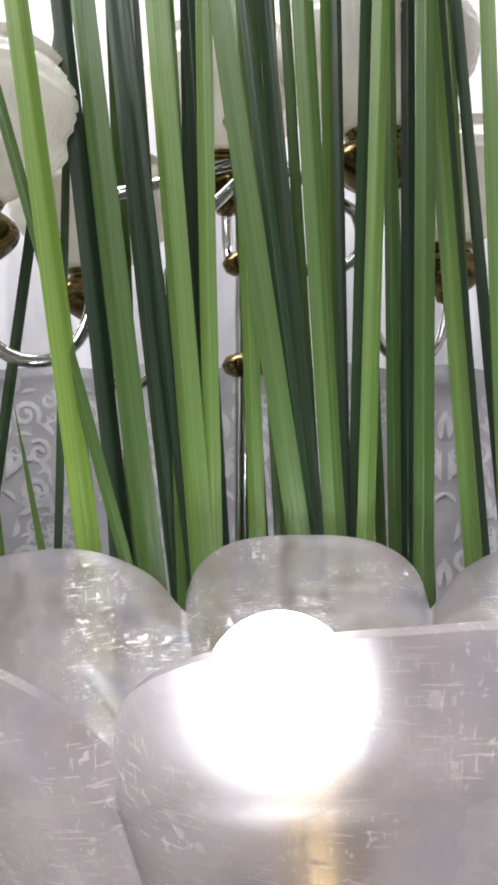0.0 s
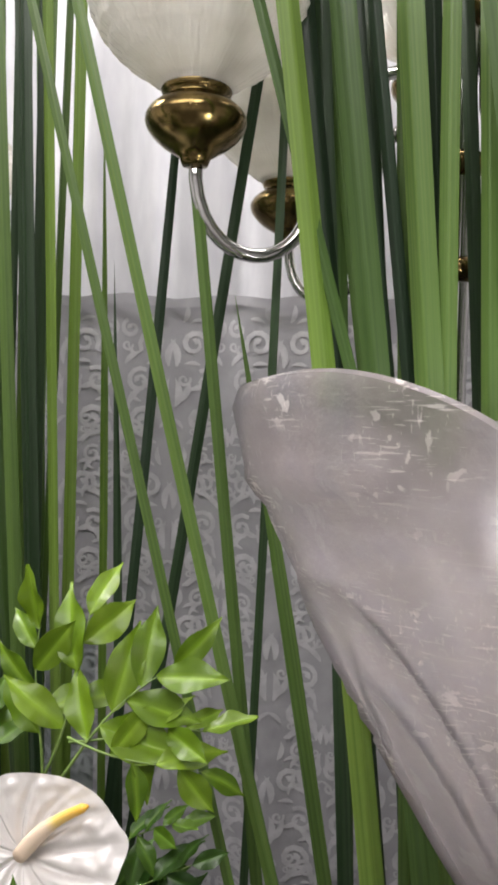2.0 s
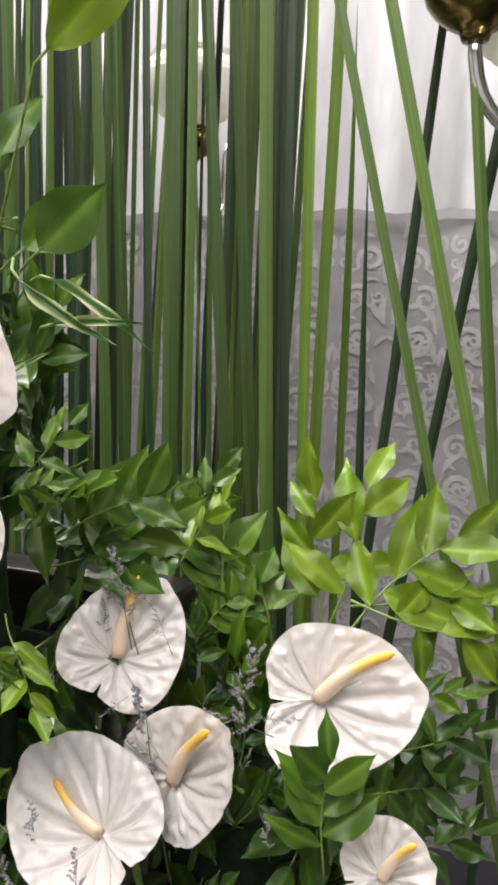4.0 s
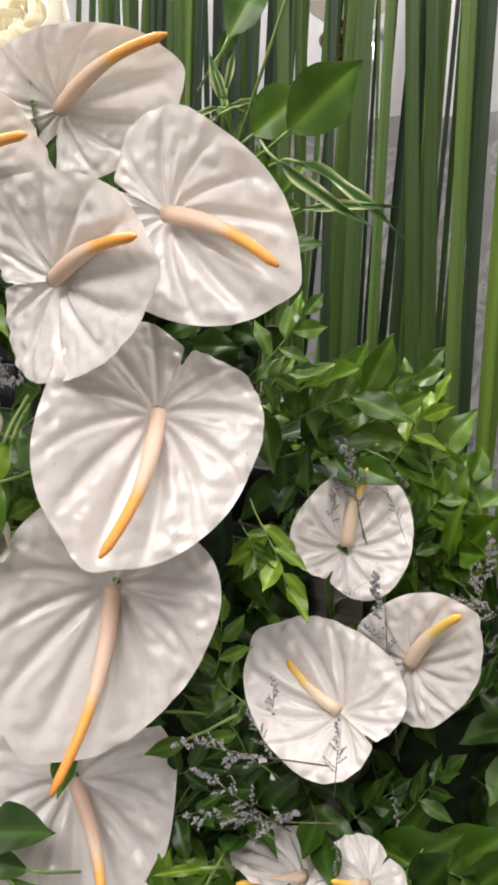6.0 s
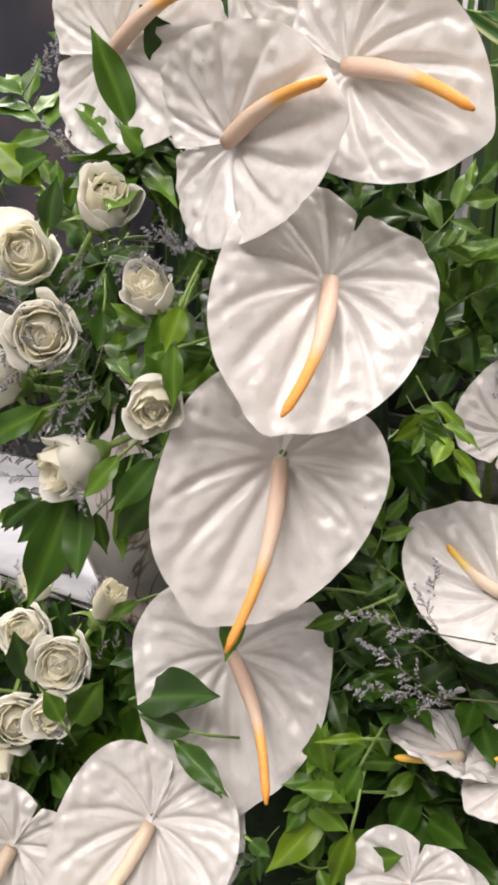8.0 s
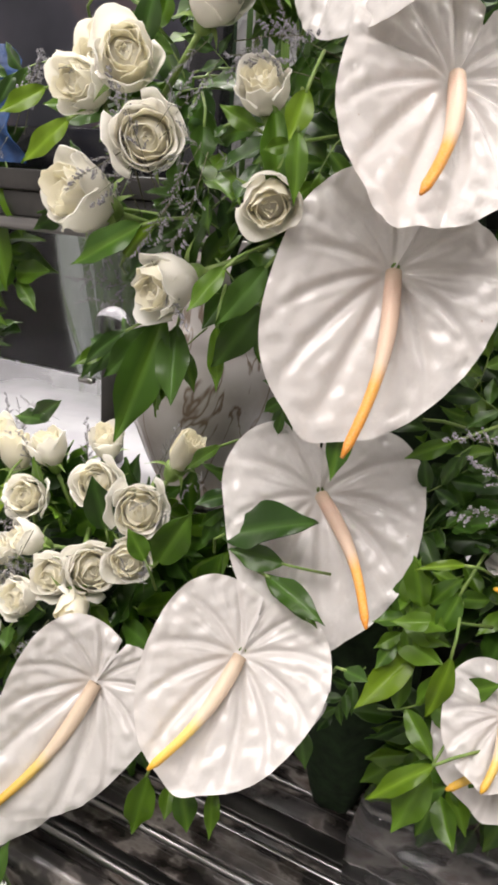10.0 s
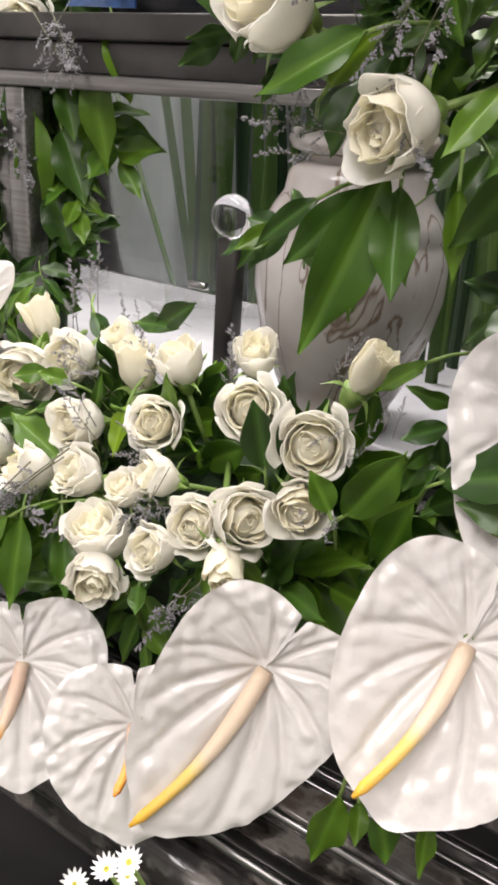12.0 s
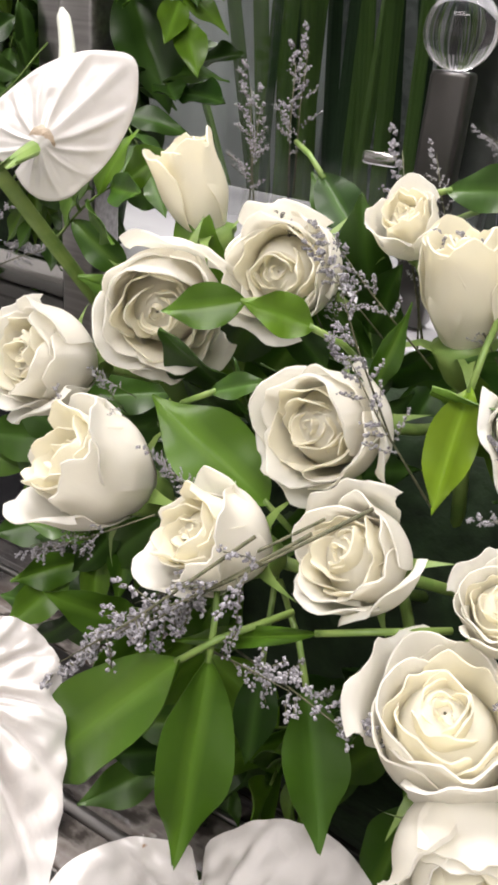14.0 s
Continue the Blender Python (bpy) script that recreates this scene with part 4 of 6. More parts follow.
single_leaf((-0.557, 0.360, 1.020), (-0.541, 0.345, 0.963), (0.727, -0.643, 0.240), 'leaf_mid', 0.40, 0)
single_leaf((-0.542, 0.365, 1.024), (-0.541, 0.350, 0.999), (0.518, -0.764, 0.383), 'leaf_mid', 0.50, 0)
single_leaf((-0.480, 0.550, 1.230), (-0.444, 0.570, 1.267), (0.334, -0.928, -0.165), 'leaf_mid', 0.75, 0)
single_leaf((-0.515, 0.560, 1.288), (-0.499, 0.560, 1.310), (0.334, -0.889, -0.314), 'leaf_deep', 0.60, 1)
single_leaf((-0.503, 0.550, 1.297), (-0.479, 0.560, 1.348), (0.353, -0.924, 0.148), 'leaf_mid', 0.60, 1)
single_leaf((-0.397, 0.450, 1.328), (-0.333, 0.450, 1.385), (0.730, -0.676, -0.098), 'leaf_fresh', 0.45, 0, (-0.50, 0.52, 1.15))
single_leaf((-0.432, 0.500, 1.222), (-0.385, 0.500, 1.262), (0.564, -0.825, -0.044), 'leaf_mid', 0.72, 0)
single_leaf((-0.427, 0.470, 1.199), (-0.370, 0.460, 1.161), (0.014, -0.995, -0.097), 'leaf_variegated', 0.16, 3)
single_leaf((-0.477, 0.500, 1.241), (-0.483, 0.490, 1.266), (0.560, -0.820, 0.118), 'leaf_variegated', 0.20, 1)
single_leaf((-0.481, 0.500, 1.238), (-0.496, 0.480, 1.230), (0.344, -0.931, 0.120), 'leaf_variegated', 0.20, 3)
single_leaf((-0.477, 0.500, 1.238), (-0.449, 0.490, 1.241), (0.539, -0.841, 0.049), 'leaf_variegated', 0.16, 0)
single_leaf((-0.476, 0.490, 1.232), (-0.491, 0.480, 1.220), (0.514, -0.851, 0.106), 'leaf_variegated', 0.16, 1)
single_leaf((-0.478, 0.500, 1.248), (-0.473, 0.500, 1.275), (0.319, -0.947, 0.027), 'leaf_variegated', 0.20, 2)
single_leaf((-0.486, 0.510, 1.244), (-0.492, 0.500, 1.273), (0.278, -0.956, -0.094), 'leaf_variegated', 0.25, 0)
single_leaf((-0.423, 0.470, 1.145), (-0.402, 0.470, 1.156), (0.470, -0.864, 0.180), 'leaf_variegated', 0.12, 1)
single_leaf((-0.423, 0.500, 1.203), (-0.350, 0.490, 1.173), (0.396, -0.835, 0.381), 'leaf_variegated', 0.14, 3)
single_leaf((-0.422, 0.500, 1.173), (-0.359, 0.490, 1.179), (0.605, -0.774, 0.189), 'leaf_variegated', 0.14, 1)
single_leaf((-0.663, 0.480, 1.258), (-0.644, 0.500, 1.319), (0.327, -0.941, -0.083), 'leaf_deep', 0.25, 0)
single_leaf((-0.693, 0.460, 1.273), (-0.651, 0.460, 1.265), (0.545, -0.838, 0.029), 'leaf_variegated', 0.30, 1)
single_leaf((-0.476, 0.360, 0.681), (-0.457, 0.350, 0.686), (0.204, -0.667, 0.717), 'leaf_deep', 0.60, 0)
single_leaf((-0.446, 0.420, 0.677), (-0.474, 0.380, 0.641), (0.277, -0.663, 0.695), 'leaf_fresh', 0.40, 0)
single_leaf((-0.409, 0.360, 0.638), (-0.449, 0.340, 0.606), (0.077, -0.662, 0.745), 'leaf_fresh', 0.35, 1)
single_leaf((-0.414, 0.370, 0.625), (-0.429, 0.350, 0.581), (0.267, -0.592, 0.761), 'leaf_mid', 0.50, 0)
single_leaf((-0.418, 0.400, 0.758), (-0.441, 0.380, 0.760), (0.090, -0.762, 0.642), 'leaf_fresh', 0.30, 3)
single_leaf((-0.426, 0.400, 0.715), (-0.460, 0.390, 0.709), (0.392, -0.700, 0.597), 'leaf_mid', 0.40, 0)
single_leaf((-0.414, 0.380, 0.704), (-0.420, 0.370, 0.656), (0.377, -0.613, 0.695), 'leaf_fresh', 0.40, 1)
single_leaf((-0.419, 0.400, 0.738), (-0.429, 0.390, 0.706), (0.186, -0.794, 0.579), 'leaf_mid', 0.50, 0)
single_leaf((-0.466, 0.430, 0.838), (-0.497, 0.420, 0.834), (0.057, -0.840, 0.540), 'leaf_deep', 0.50, 0)
single_leaf((-0.443, 0.420, 0.830), (-0.471, 0.410, 0.815), (0.483, -0.795, 0.367), 'leaf_mid', 0.40, 0)
single_leaf((-0.580, 0.290, 0.596), (-0.590, 0.285, 0.541), (0.447, -0.488, 0.750), 'leaf_mid', 0.40, 0)
single_leaf((-0.566, 0.310, 0.580), (-0.551, 0.300, 0.554), (0.514, -0.605, 0.608), 'leaf_mid', 0.70, 1)
single_leaf((-0.540, 0.310, 0.594), (-0.535, 0.300, 0.556), (0.452, -0.537, 0.712), 'leaf_mid', 0.30, 0)
single_leaf((-0.579, 0.315, 0.571), (-0.572, 0.300, 0.555), (0.461, -0.561, 0.688), 'leaf_mid', 0.60, 0)
single_leaf((-0.504, 0.360, 0.627), (-0.492, 0.350, 0.601), (0.307, -0.601, 0.738), 'leaf_deep', 0.50, 0)
single_leaf((-1.024, 0.600, 0.977), (-0.994, 0.590, 0.909), (0.701, -0.671, 0.244), 'leaf_mid', 0.50, 0)
single_leaf((-1.052, 0.600, 0.949), (-1.030, 0.590, 0.845), (0.452, -0.892, 0.020), 'leaf_mid', 0.40, 1)
single_leaf((-1.090, 0.600, 0.924), (-1.066, 0.590, 0.870), (0.668, -0.688, 0.282), 'leaf_deep', 0.50, 0)
single_leaf((-1.131, 0.600, 0.891), (-1.126, 0.590, 0.788), (0.583, -0.711, 0.393), 'leaf_mid', 0.50, 1)
single_leaf((-1.113, 0.620, 0.877), (-1.073, 0.610, 0.810), (0.755, -0.656, 0.009), 'leaf_deep', 0.60, 0)
single_leaf((-1.132, 0.620, 0.819), (-1.090, 0.610, 0.750), (0.703, -0.689, 0.176), 'leaf_deep', 0.60, 0)
single_leaf((-1.153, 0.600, 0.931), (-1.148, 0.590, 0.847), (0.559, -0.829, 0.009), 'leaf_deep', 0.50, 1)
single_leaf((-0.712, 0.400, 0.853), (-0.727, 0.380, 0.840), (0.440, -0.882, 0.165), 'leaf_mid', 0.50, 0)
single_leaf((-0.891, 0.450, 0.738), (-0.909, 0.450, 0.757), (0.536, -0.816, 0.216), 'leaf_deep', 0.60, 0)
single_leaf((-0.840, 0.450, 0.758), (-0.801, 0.440, 0.784), (0.569, -0.742, 0.355), 'leaf_deep', 0.45, 0)
branch_at((-0.243, 0.600, 0.981), (-0.222, 0.620, 1.066), (0.280, -0.819, 0.500), 'fresh', 0)
branch_at((-0.255, 0.600, 0.975), (-0.261, 0.620, 1.055), (0.091, -0.766, 0.636), 'fresh', 1)
branch_at((-0.218, 0.585, 0.981), (-0.159, 0.600, 1.041), (-0.084, -0.892, 0.445), 'fresh', 2)
branch_at((-0.201, 0.580, 0.989), (-0.133, 0.585, 0.973), (0.053, -0.897, 0.439), 'fresh', 0)
branch_at((-0.203, 0.590, 0.993), (-0.135, 0.600, 0.996), (-0.036, -0.802, 0.596), 'fresh', 1)
branch_at((-0.325, 0.620, 0.936), (-0.348, 0.640, 1.034), (0.288, -0.915, 0.283), 'mid', 2)
branch_at((-0.345, 0.620, 0.951), (-0.423, 0.630, 0.990), (0.440, -0.854, 0.276), 'mid', 0)
branch_at((-0.387, 0.640, 0.987), (-0.481, 0.660, 1.017), (0.434, -0.831, 0.349), 'mid', 1)
branch_at((-0.297, 0.620, 0.945), (-0.322, 0.640, 1.014), (0.288, -0.705, 0.649), 'mid', 0)
branch_at((-0.397, 0.660, 1.006), (-0.356, 0.680, 1.066), (0.546, -0.768, 0.334), 'mid', 1)
branch_at((-0.424, 0.660, 0.998), (-0.420, 0.680, 1.050), (0.542, -0.718, 0.436), 'mid', 2)
branch_at((-0.474, 0.660, 0.992), (-0.547, 0.680, 1.007), (0.450, -0.863, 0.229), 'deep', 2)
branch_at((-0.184, 0.580, 0.894), (-0.125, 0.580, 0.917), (0.182, -0.776, 0.603), 'deep', 0)
branch_at((-0.187, 0.590, 0.922), (-0.137, 0.590, 0.939), (0.323, -0.676, 0.663), 'mid', 1)
branch_at((-0.200, 0.570, 0.859), (-0.142, 0.570, 0.880), (0.222, -0.794, 0.566), 'deep', 2)
branch_at((-0.176, 0.560, 0.834), (-0.121, 0.560, 0.858), (0.367, -0.824, 0.431), 'deep', 0)
branch_at((-0.287, 0.560, 0.833), (-0.246, 0.560, 0.871), (0.060, -0.727, 0.684), 'deep', 1)
branch_at((-0.212, 0.475, 0.870), (-0.208, 0.465, 0.939), (0.288, -0.797, 0.531), 'mid', 2)
branch_at((-0.340, 0.580, 0.921), (-0.337, 0.580, 0.965), (0.367, -0.666, 0.649), 'deep', 1)
branch_at((-0.305, 0.590, 0.857), (-0.302, 0.600, 0.902), (0.230, -0.776, 0.588), 'deep', 0)
branch_at((-0.440, 0.500, 1.073), (-0.410, 0.520, 1.113), (0.196, -0.970, 0.141), 'mid', 0)
branch_at((-0.440, 0.480, 1.059), (-0.408, 0.500, 1.068), (0.562, -0.806, 0.189), 'mid', 1)
branch_at((-0.438, 0.550, 1.021), (-0.364, 0.580, 1.060), (0.473, -0.746, 0.469), 'mid', 2)
branch_at((-0.431, 0.560, 1.003), (-0.353, 0.580, 1.040), (0.349, -0.912, 0.217), 'mid', 0)
branch_at((-0.418, 0.460, 0.974), (-0.392, 0.440, 0.939), (0.520, -0.766, 0.379), 'fresh', 1)
branch_at((-0.425, 0.450, 0.967), (-0.408, 0.440, 0.943), (0.292, -0.888, 0.354), 'mid', 2)
branch_at((-0.442, 0.450, 0.865), (-0.429, 0.440, 0.912), (0.525, -0.681, 0.510), 'mid', 0)
branch_at((-0.426, 0.520, 0.951), (-0.409, 0.530, 0.964), (0.173, -0.884, 0.435), 'deep', 1)
branch_at((-0.362, 0.600, 1.006), (-0.340, 0.620, 1.042), (-0.039, -0.913, 0.405), 'fresh', 1)
branch_at((-0.343, 0.600, 0.947), (-0.320, 0.620, 0.978), (0.117, -0.941, 0.318), 'mid', 2)
branch_at((-0.424, 0.460, 0.841), (-0.464, 0.450, 0.868), (0.374, -0.646, 0.666), 'deep', 0)
branch_at((-0.408, 0.470, 0.790), (-0.457, 0.460, 0.819), (-0.020, -0.736, 0.677), 'deep', 1)
branch_at((-0.429, 0.450, 0.728), (-0.466, 0.420, 0.716), (0.121, -0.570, 0.813), 'mid', 2)
branch_at((-0.394, 0.450, 0.706), (-0.433, 0.430, 0.735), (0.374, -0.683, 0.627), 'mid', 0)
branch_at((-0.313, 0.520, 0.762), (-0.286, 0.520, 0.801), (-0.033, -0.845, 0.533), 'deep', 1)
branch_at((-0.297, 0.480, 0.758), (-0.323, 0.460, 0.727), (0.343, -0.737, 0.583), 'mid', 2)
branch_at((-0.360, 0.520, 0.736), (-0.322, 0.520, 0.772), (0.212, -0.721, 0.659), 'deep', 0)
branch_at((-0.532, 0.460, 1.052), (-0.586, 0.450, 1.044), (0.543, -0.774, 0.327), 'mid', 1)
branch_at((-0.592, 0.450, 1.110), (-0.610, 0.430, 1.078), (0.678, -0.734, -0.031), 'mid', 2)
branch_at((-0.425, 0.460, 0.813), (-0.450, 0.450, 0.853), (0.395, -0.780, 0.485), 'mid', 0)
branch_at((-0.456, 0.470, 0.730), (-0.431, 0.460, 0.790), (0.299, -0.741, 0.601), 'deep', 2)
branch_at((-0.447, 0.430, 0.719), (-0.464, 0.400, 0.680), (0.156, -0.681, 0.716), 'mid', 1)
branch_at((-0.459, 0.450, 0.763), (-0.473, 0.430, 0.722), (0.281, -0.753, 0.594), 'deep', 0)
branch_at((-0.417, 0.460, 0.727), (-0.377, 0.440, 0.720), (0.325, -0.661, 0.676), 'deep', 1)
branch_at((-0.636, 0.400, 0.867), (-0.674, 0.380, 0.828), (0.378, -0.812, 0.445), 'mid', 2)
branch_at((-0.688, 0.420, 0.859), (-0.742, 0.400, 0.843), (0.510, -0.572, 0.642), 'deep', 0)
branch_at((-0.647, 0.420, 0.972), (-0.663, 0.400, 0.922), (0.567, -0.722, 0.396), 'deep', 0)
branch_at((-0.715, 0.420, 0.964), (-0.730, 0.410, 0.927), (0.702, -0.600, 0.384), 'deep', 1)
branch_at((-0.686, 0.440, 1.058), (-0.719, 0.440, 1.106), (0.594, -0.681, 0.428), 'mid', 1)
branch_at((-0.722, 0.450, 1.127), (-0.767, 0.450, 1.176), (0.646, -0.761, 0.057), 'mid', 2)
branch_at((-0.468, 0.450, 0.781), (-0.430, 0.440, 0.809), (0.433, -0.847, 0.309), 'deep', 0)
branch_at((-0.471, 0.450, 0.746), (-0.425, 0.430, 0.773), (0.112, -0.754, 0.647), 'deep', 1)
branch_at((-0.467, 0.420, 0.674), (-0.436, 0.400, 0.732), (-0.011, -0.686, 0.727), 'mid', 2)
branch_at((-0.460, 0.420, 0.625), (-0.402, 0.390, 0.674), (0.305, -0.716, 0.628), 'mid', 0)
branch_at((-0.481, 0.400, 0.650), (-0.495, 0.380, 0.623), (0.118, -0.665, 0.738), 'deep', 1)
branch_at((-0.402, 0.420, 0.626), (-0.414, 0.380, 0.577), (0.362, -0.779, 0.512), 'mid', 2)
branch_at((-0.559, 0.420, 0.858), (-0.567, 0.410, 0.818), (0.387, -0.834, 0.393), 'deep', 0)
branch_at((-0.587, 0.410, 0.784), (-0.605, 0.390, 0.736), (0.439, -0.808, 0.392), 'deep', 1)
branch_at((-0.534, 0.400, 1.003), (-0.550, 0.380, 0.959), (0.209, -0.959, 0.189), 'mid', 0)
branch_at((-0.717, 0.420, 0.980), (-0.771, 0.400, 0.944), (0.716, -0.694, -0.074), 'deep', 1)
branch_at((-0.628, 0.400, 0.954), (-0.662, 0.400, 0.974), (0.374, -0.834, 0.406), 'deep', 2)
branch_at((-0.628, 0.410, 0.987), (-0.656, 0.400, 0.956), (0.623, -0.747, 0.230), 'deep', 0)
branch_at((-0.830, 0.450, 1.058), (-0.875, 0.420, 1.038), (0.475, -0.845, 0.245), 'deep', 1)
branch_at((-0.619, 0.420, 0.917), (-0.576, 0.400, 0.874), (0.611, -0.655, 0.444), 'deep', 2)
branch_at((-0.630, 0.420, 1.051), (-0.652, 0.410, 1.076), (0.595, -0.779, -0.198), 'deep', 0)
branch_at((-1.193, 0.660, 0.966), (-1.197, 0.620, 0.887), (0.815, -0.579, -0.013), 'deep', 0)
branch_at((-1.142, 0.660, 0.967), (-1.043, 0.620, 0.927), (0.702, -0.609, 0.369), 'mid', 1)
branch_at((-1.233, 0.660, 0.898), (-1.170, 0.630, 0.797), (0.805, -0.593, 0.003), 'deep', 2)
branch_at((-1.181, 0.680, 0.935), (-1.120, 0.650, 0.837), (0.593, -0.680, 0.430), 'deep', 0)
branch_at((-1.201, 0.660, 0.829), (-1.139, 0.640, 0.733), (0.575, -0.720, 0.388), 'deep', 1)
branch_at((-1.192, 0.660, 0.982), (-1.073, 0.630, 1.004), (0.714, -0.697, -0.069), 'deep', 2)
branch_at((-1.192, 0.600, 0.820), (-1.188, 0.570, 0.766), (0.756, -0.654, -0.029), 'deep', 0)
branch_at((-1.127, 0.640, 0.850), (-1.076, 0.600, 0.791), (0.472, -0.869, 0.148), 'mid', 1)
branch_at((-1.158, 0.550, 0.708), (-1.103, 0.550, 0.746), (0.566, -0.806, 0.176), 'deep', 2)
branch_at((-1.237, 0.620, 0.842), (-1.274, 0.600, 0.795), (0.717, -0.616, 0.327), 'deep', 1)
branch_at((-1.084, 0.560, 0.752), (-1.033, 0.520, 0.726), (0.767, -0.630, 0.119), 'deep', 0)
branch_at((-1.174, 0.580, 0.768), (-1.201, 0.550, 0.731), (0.690, -0.693, 0.210), 'deep', 2)
branch_at((-1.077, 0.500, 0.697), (-1.012, 0.480, 0.735), (0.679, -0.609, 0.409), 'mid', 1)
branch_at((-1.111, 0.660, 0.896), (-1.028, 0.620, 0.848), (0.764, -0.639, 0.087), 'mid', 2)
branch_at((-1.161, 0.640, 0.762), (-1.070, 0.600, 0.763), (0.445, -0.752, 0.486), 'deep', 1)
branch_at((-0.615, 0.220, 0.468), (-0.563, 0.210, 0.546), (0.204, -0.402, 0.893), 'deep', 1)
branch_at((-0.629, 0.170, 0.525), (-0.596, 0.160, 0.602), (0.380, -0.315, 0.870), 'deep', 2)


# ---- statice sprigs ----
def statice(seed):
    rng = random.Random(seed)
    top = thing("statice_sprig", "airy grey-lavender statice sprig with tiny florets", "flower", "statice sprigs")
    twigs, blooms = [tube([(0, -0.04, -0.01), (0, 0.05, 0), (0.004, 0.11, 0.004)], [0.0011, 0.0008, 0.0003], 5)], []
    for i in range(13):
        s = 0.02 + 0.105 * i / 12
        a, q = rng.uniform(0, 6.28), rng.uniform(0.016, 0.034) * (1.15 - s / 0.16)
        side = Vector((math.cos(a), 0.75, 0.8 * math.sin(a))).normalized()
        p0, p1 = Vector((0, s, 0)), Vector((0, s, 0)) + side * q
        twigs.append(tube([p0, (p0 + p1) / 2 + Vector((0, -0.002, 0)), p1], 0.0004, 4))
        for j in range(20):
            t = 0.15 + 0.9 * j / 19
            c = p0 + (p1 - p0) * t + Vector((rng.uniform(-1, 1), rng.uniform(-1, 1), rng.uniform(-1, 1))) * 0.0022
            r = rng.uniform(0.0009, 0.0018)
            u = Vector((rng.uniform(-1, 1), rng.uniform(-1, 1), rng.uniform(-1, 1))).normalized()
            w = u.orthogonal().normalized()
            x = u.cross(w)
            blooms.append(([c - u * r, c + w * r, c + x * r, c - w * r, c - x * r, c + u * r * 1.3], [(0, 2, 1), (0, 3, 2), (0, 4, 3), (0, 1, 4), (5, 1, 2), (5, 2, 3), (5, 3, 4), (5, 4, 1)]))
    part("stem", joined(*twigs), "twig", top)
    tagged(part("floret_cluster", joined(*blooms), "floret", top, "tiny grey-lavender papery florets", smooth=False), kind="stuff")
    return top


SPRIGS = [statice(31), statice(32), statice(33), statice(34)]
sprig_used = set()


def sprig_at(base, tip, n=0):
    base, tip = Vector(base), Vector(tip)
    m = placed(base, tip - base, (0.3, -1, 0.4))
    src = SPRIGS[n % 4]
    if src.name in sprig_used:
        ob = copy_thing(src, m)
    else:
        sprig_used.add(src.name)
        ob = src
        ob.matrix_basis = m
    ob.scale = ((tip - base).length / 0.135,) * 3


sprig_at((-0.877, 0.421, 0.712), (-0.888, 0.421, 0.732), 2)
sprig_at((-0.888, 0.420, 0.719), (-0.906, 0.420, 0.749), 0)
sprig_at((-0.941, 0.465, 0.739), (-0.955, 0.475, 0.789), 3)
sprig_at((-0.940, 0.460, 0.736), (-0.945, 0.470, 0.782), 1)
sprig_at((-0.860, 0.450, 0.713), (-0.874, 0.470, 0.754), 0)
sprig_at((-0.860, 0.440, 0.727), (-0.885, 0.460, 0.775), 2)
sprig_at((-0.813, 0.424, 0.727), (-0.845, 0.424, 0.752), 1)
sprig_at((-0.824, 0.420, 0.717), (-0.848, 0.420, 0.747), 3)
sprig_at((-0.820, 0.428, 0.732), (-0.854, 0.428, 0.750), 2)
sprig_at((-0.805, 0.420, 0.731), (-0.832, 0.420, 0.757), 0)
sprig_at((-0.831, 0.449, 0.767), (-0.855, 0.449, 0.779), 3)
sprig_at((-0.816, 0.450, 0.766), (-0.839, 0.450, 0.772), 1)
sprig_at((-0.845, 0.379, 0.710), (-0.864, 0.369, 0.753), 0)
sprig_at((-0.829, 0.370, 0.697), (-0.855, 0.360, 0.734), 2)
sprig_at((-0.846, 0.398, 0.724), (-0.877, 0.388, 0.754), 1)
sprig_at((-0.859, 0.400, 0.725), (-0.880, 0.390, 0.748), 3)
sprig_at((-0.888, 0.358, 0.670), (-0.899, 0.348, 0.687), 2)
sprig_at((-0.890, 0.360, 0.672), (-0.907, 0.350, 0.687), 0)
sprig_at((-0.860, 0.351, 0.669), (-0.906, 0.341, 0.627), 3)
sprig_at((-0.846, 0.340, 0.681), (-0.900, 0.330, 0.629), 1)
sprig_at((-0.862, 0.341, 0.665), (-0.916, 0.331, 0.610), 0)
sprig_at((-0.871, 0.330, 0.665), (-0.918, 0.320, 0.609), 2)
sprig_at((-0.861, 0.348, 0.628), (-0.807, 0.328, 0.644), 1)
sprig_at((-0.870, 0.340, 0.632), (-0.826, 0.320, 0.659), 3)
sprig_at((-0.927, 0.367, 0.687), (-0.924, 0.357, 0.688), 2)
sprig_at((-0.927, 0.370, 0.691), (-0.935, 0.360, 0.701), 0)
sprig_at((-0.938, 0.380, 0.679), (-0.941, 0.370, 0.695), 3)
sprig_at((-0.955, 0.370, 0.674), (-0.948, 0.360, 0.690), 1)
sprig_at((-0.780, 0.378, 0.689), (-0.812, 0.368, 0.691), 0)
sprig_at((-0.787, 0.380, 0.695), (-0.809, 0.370, 0.689), 2)
sprig_at((-0.744, 0.366, 0.681), (-0.773, 0.356, 0.653), 1)
sprig_at((-0.759, 0.355, 0.674), (-0.790, 0.345, 0.656), 3)
sprig_at((-0.761, 0.358, 0.686), (-0.778, 0.348, 0.640), 2)
sprig_at((-0.761, 0.350, 0.679), (-0.766, 0.340, 0.645), 0)
sprig_at((-0.927, 0.361, 0.644), (-0.961, 0.351, 0.622), 3)
sprig_at((-0.912, 0.350, 0.655), (-0.944, 0.340, 0.634), 1)
sprig_at((-0.784, 0.383, 0.691), (-0.793, 0.373, 0.697), 0)
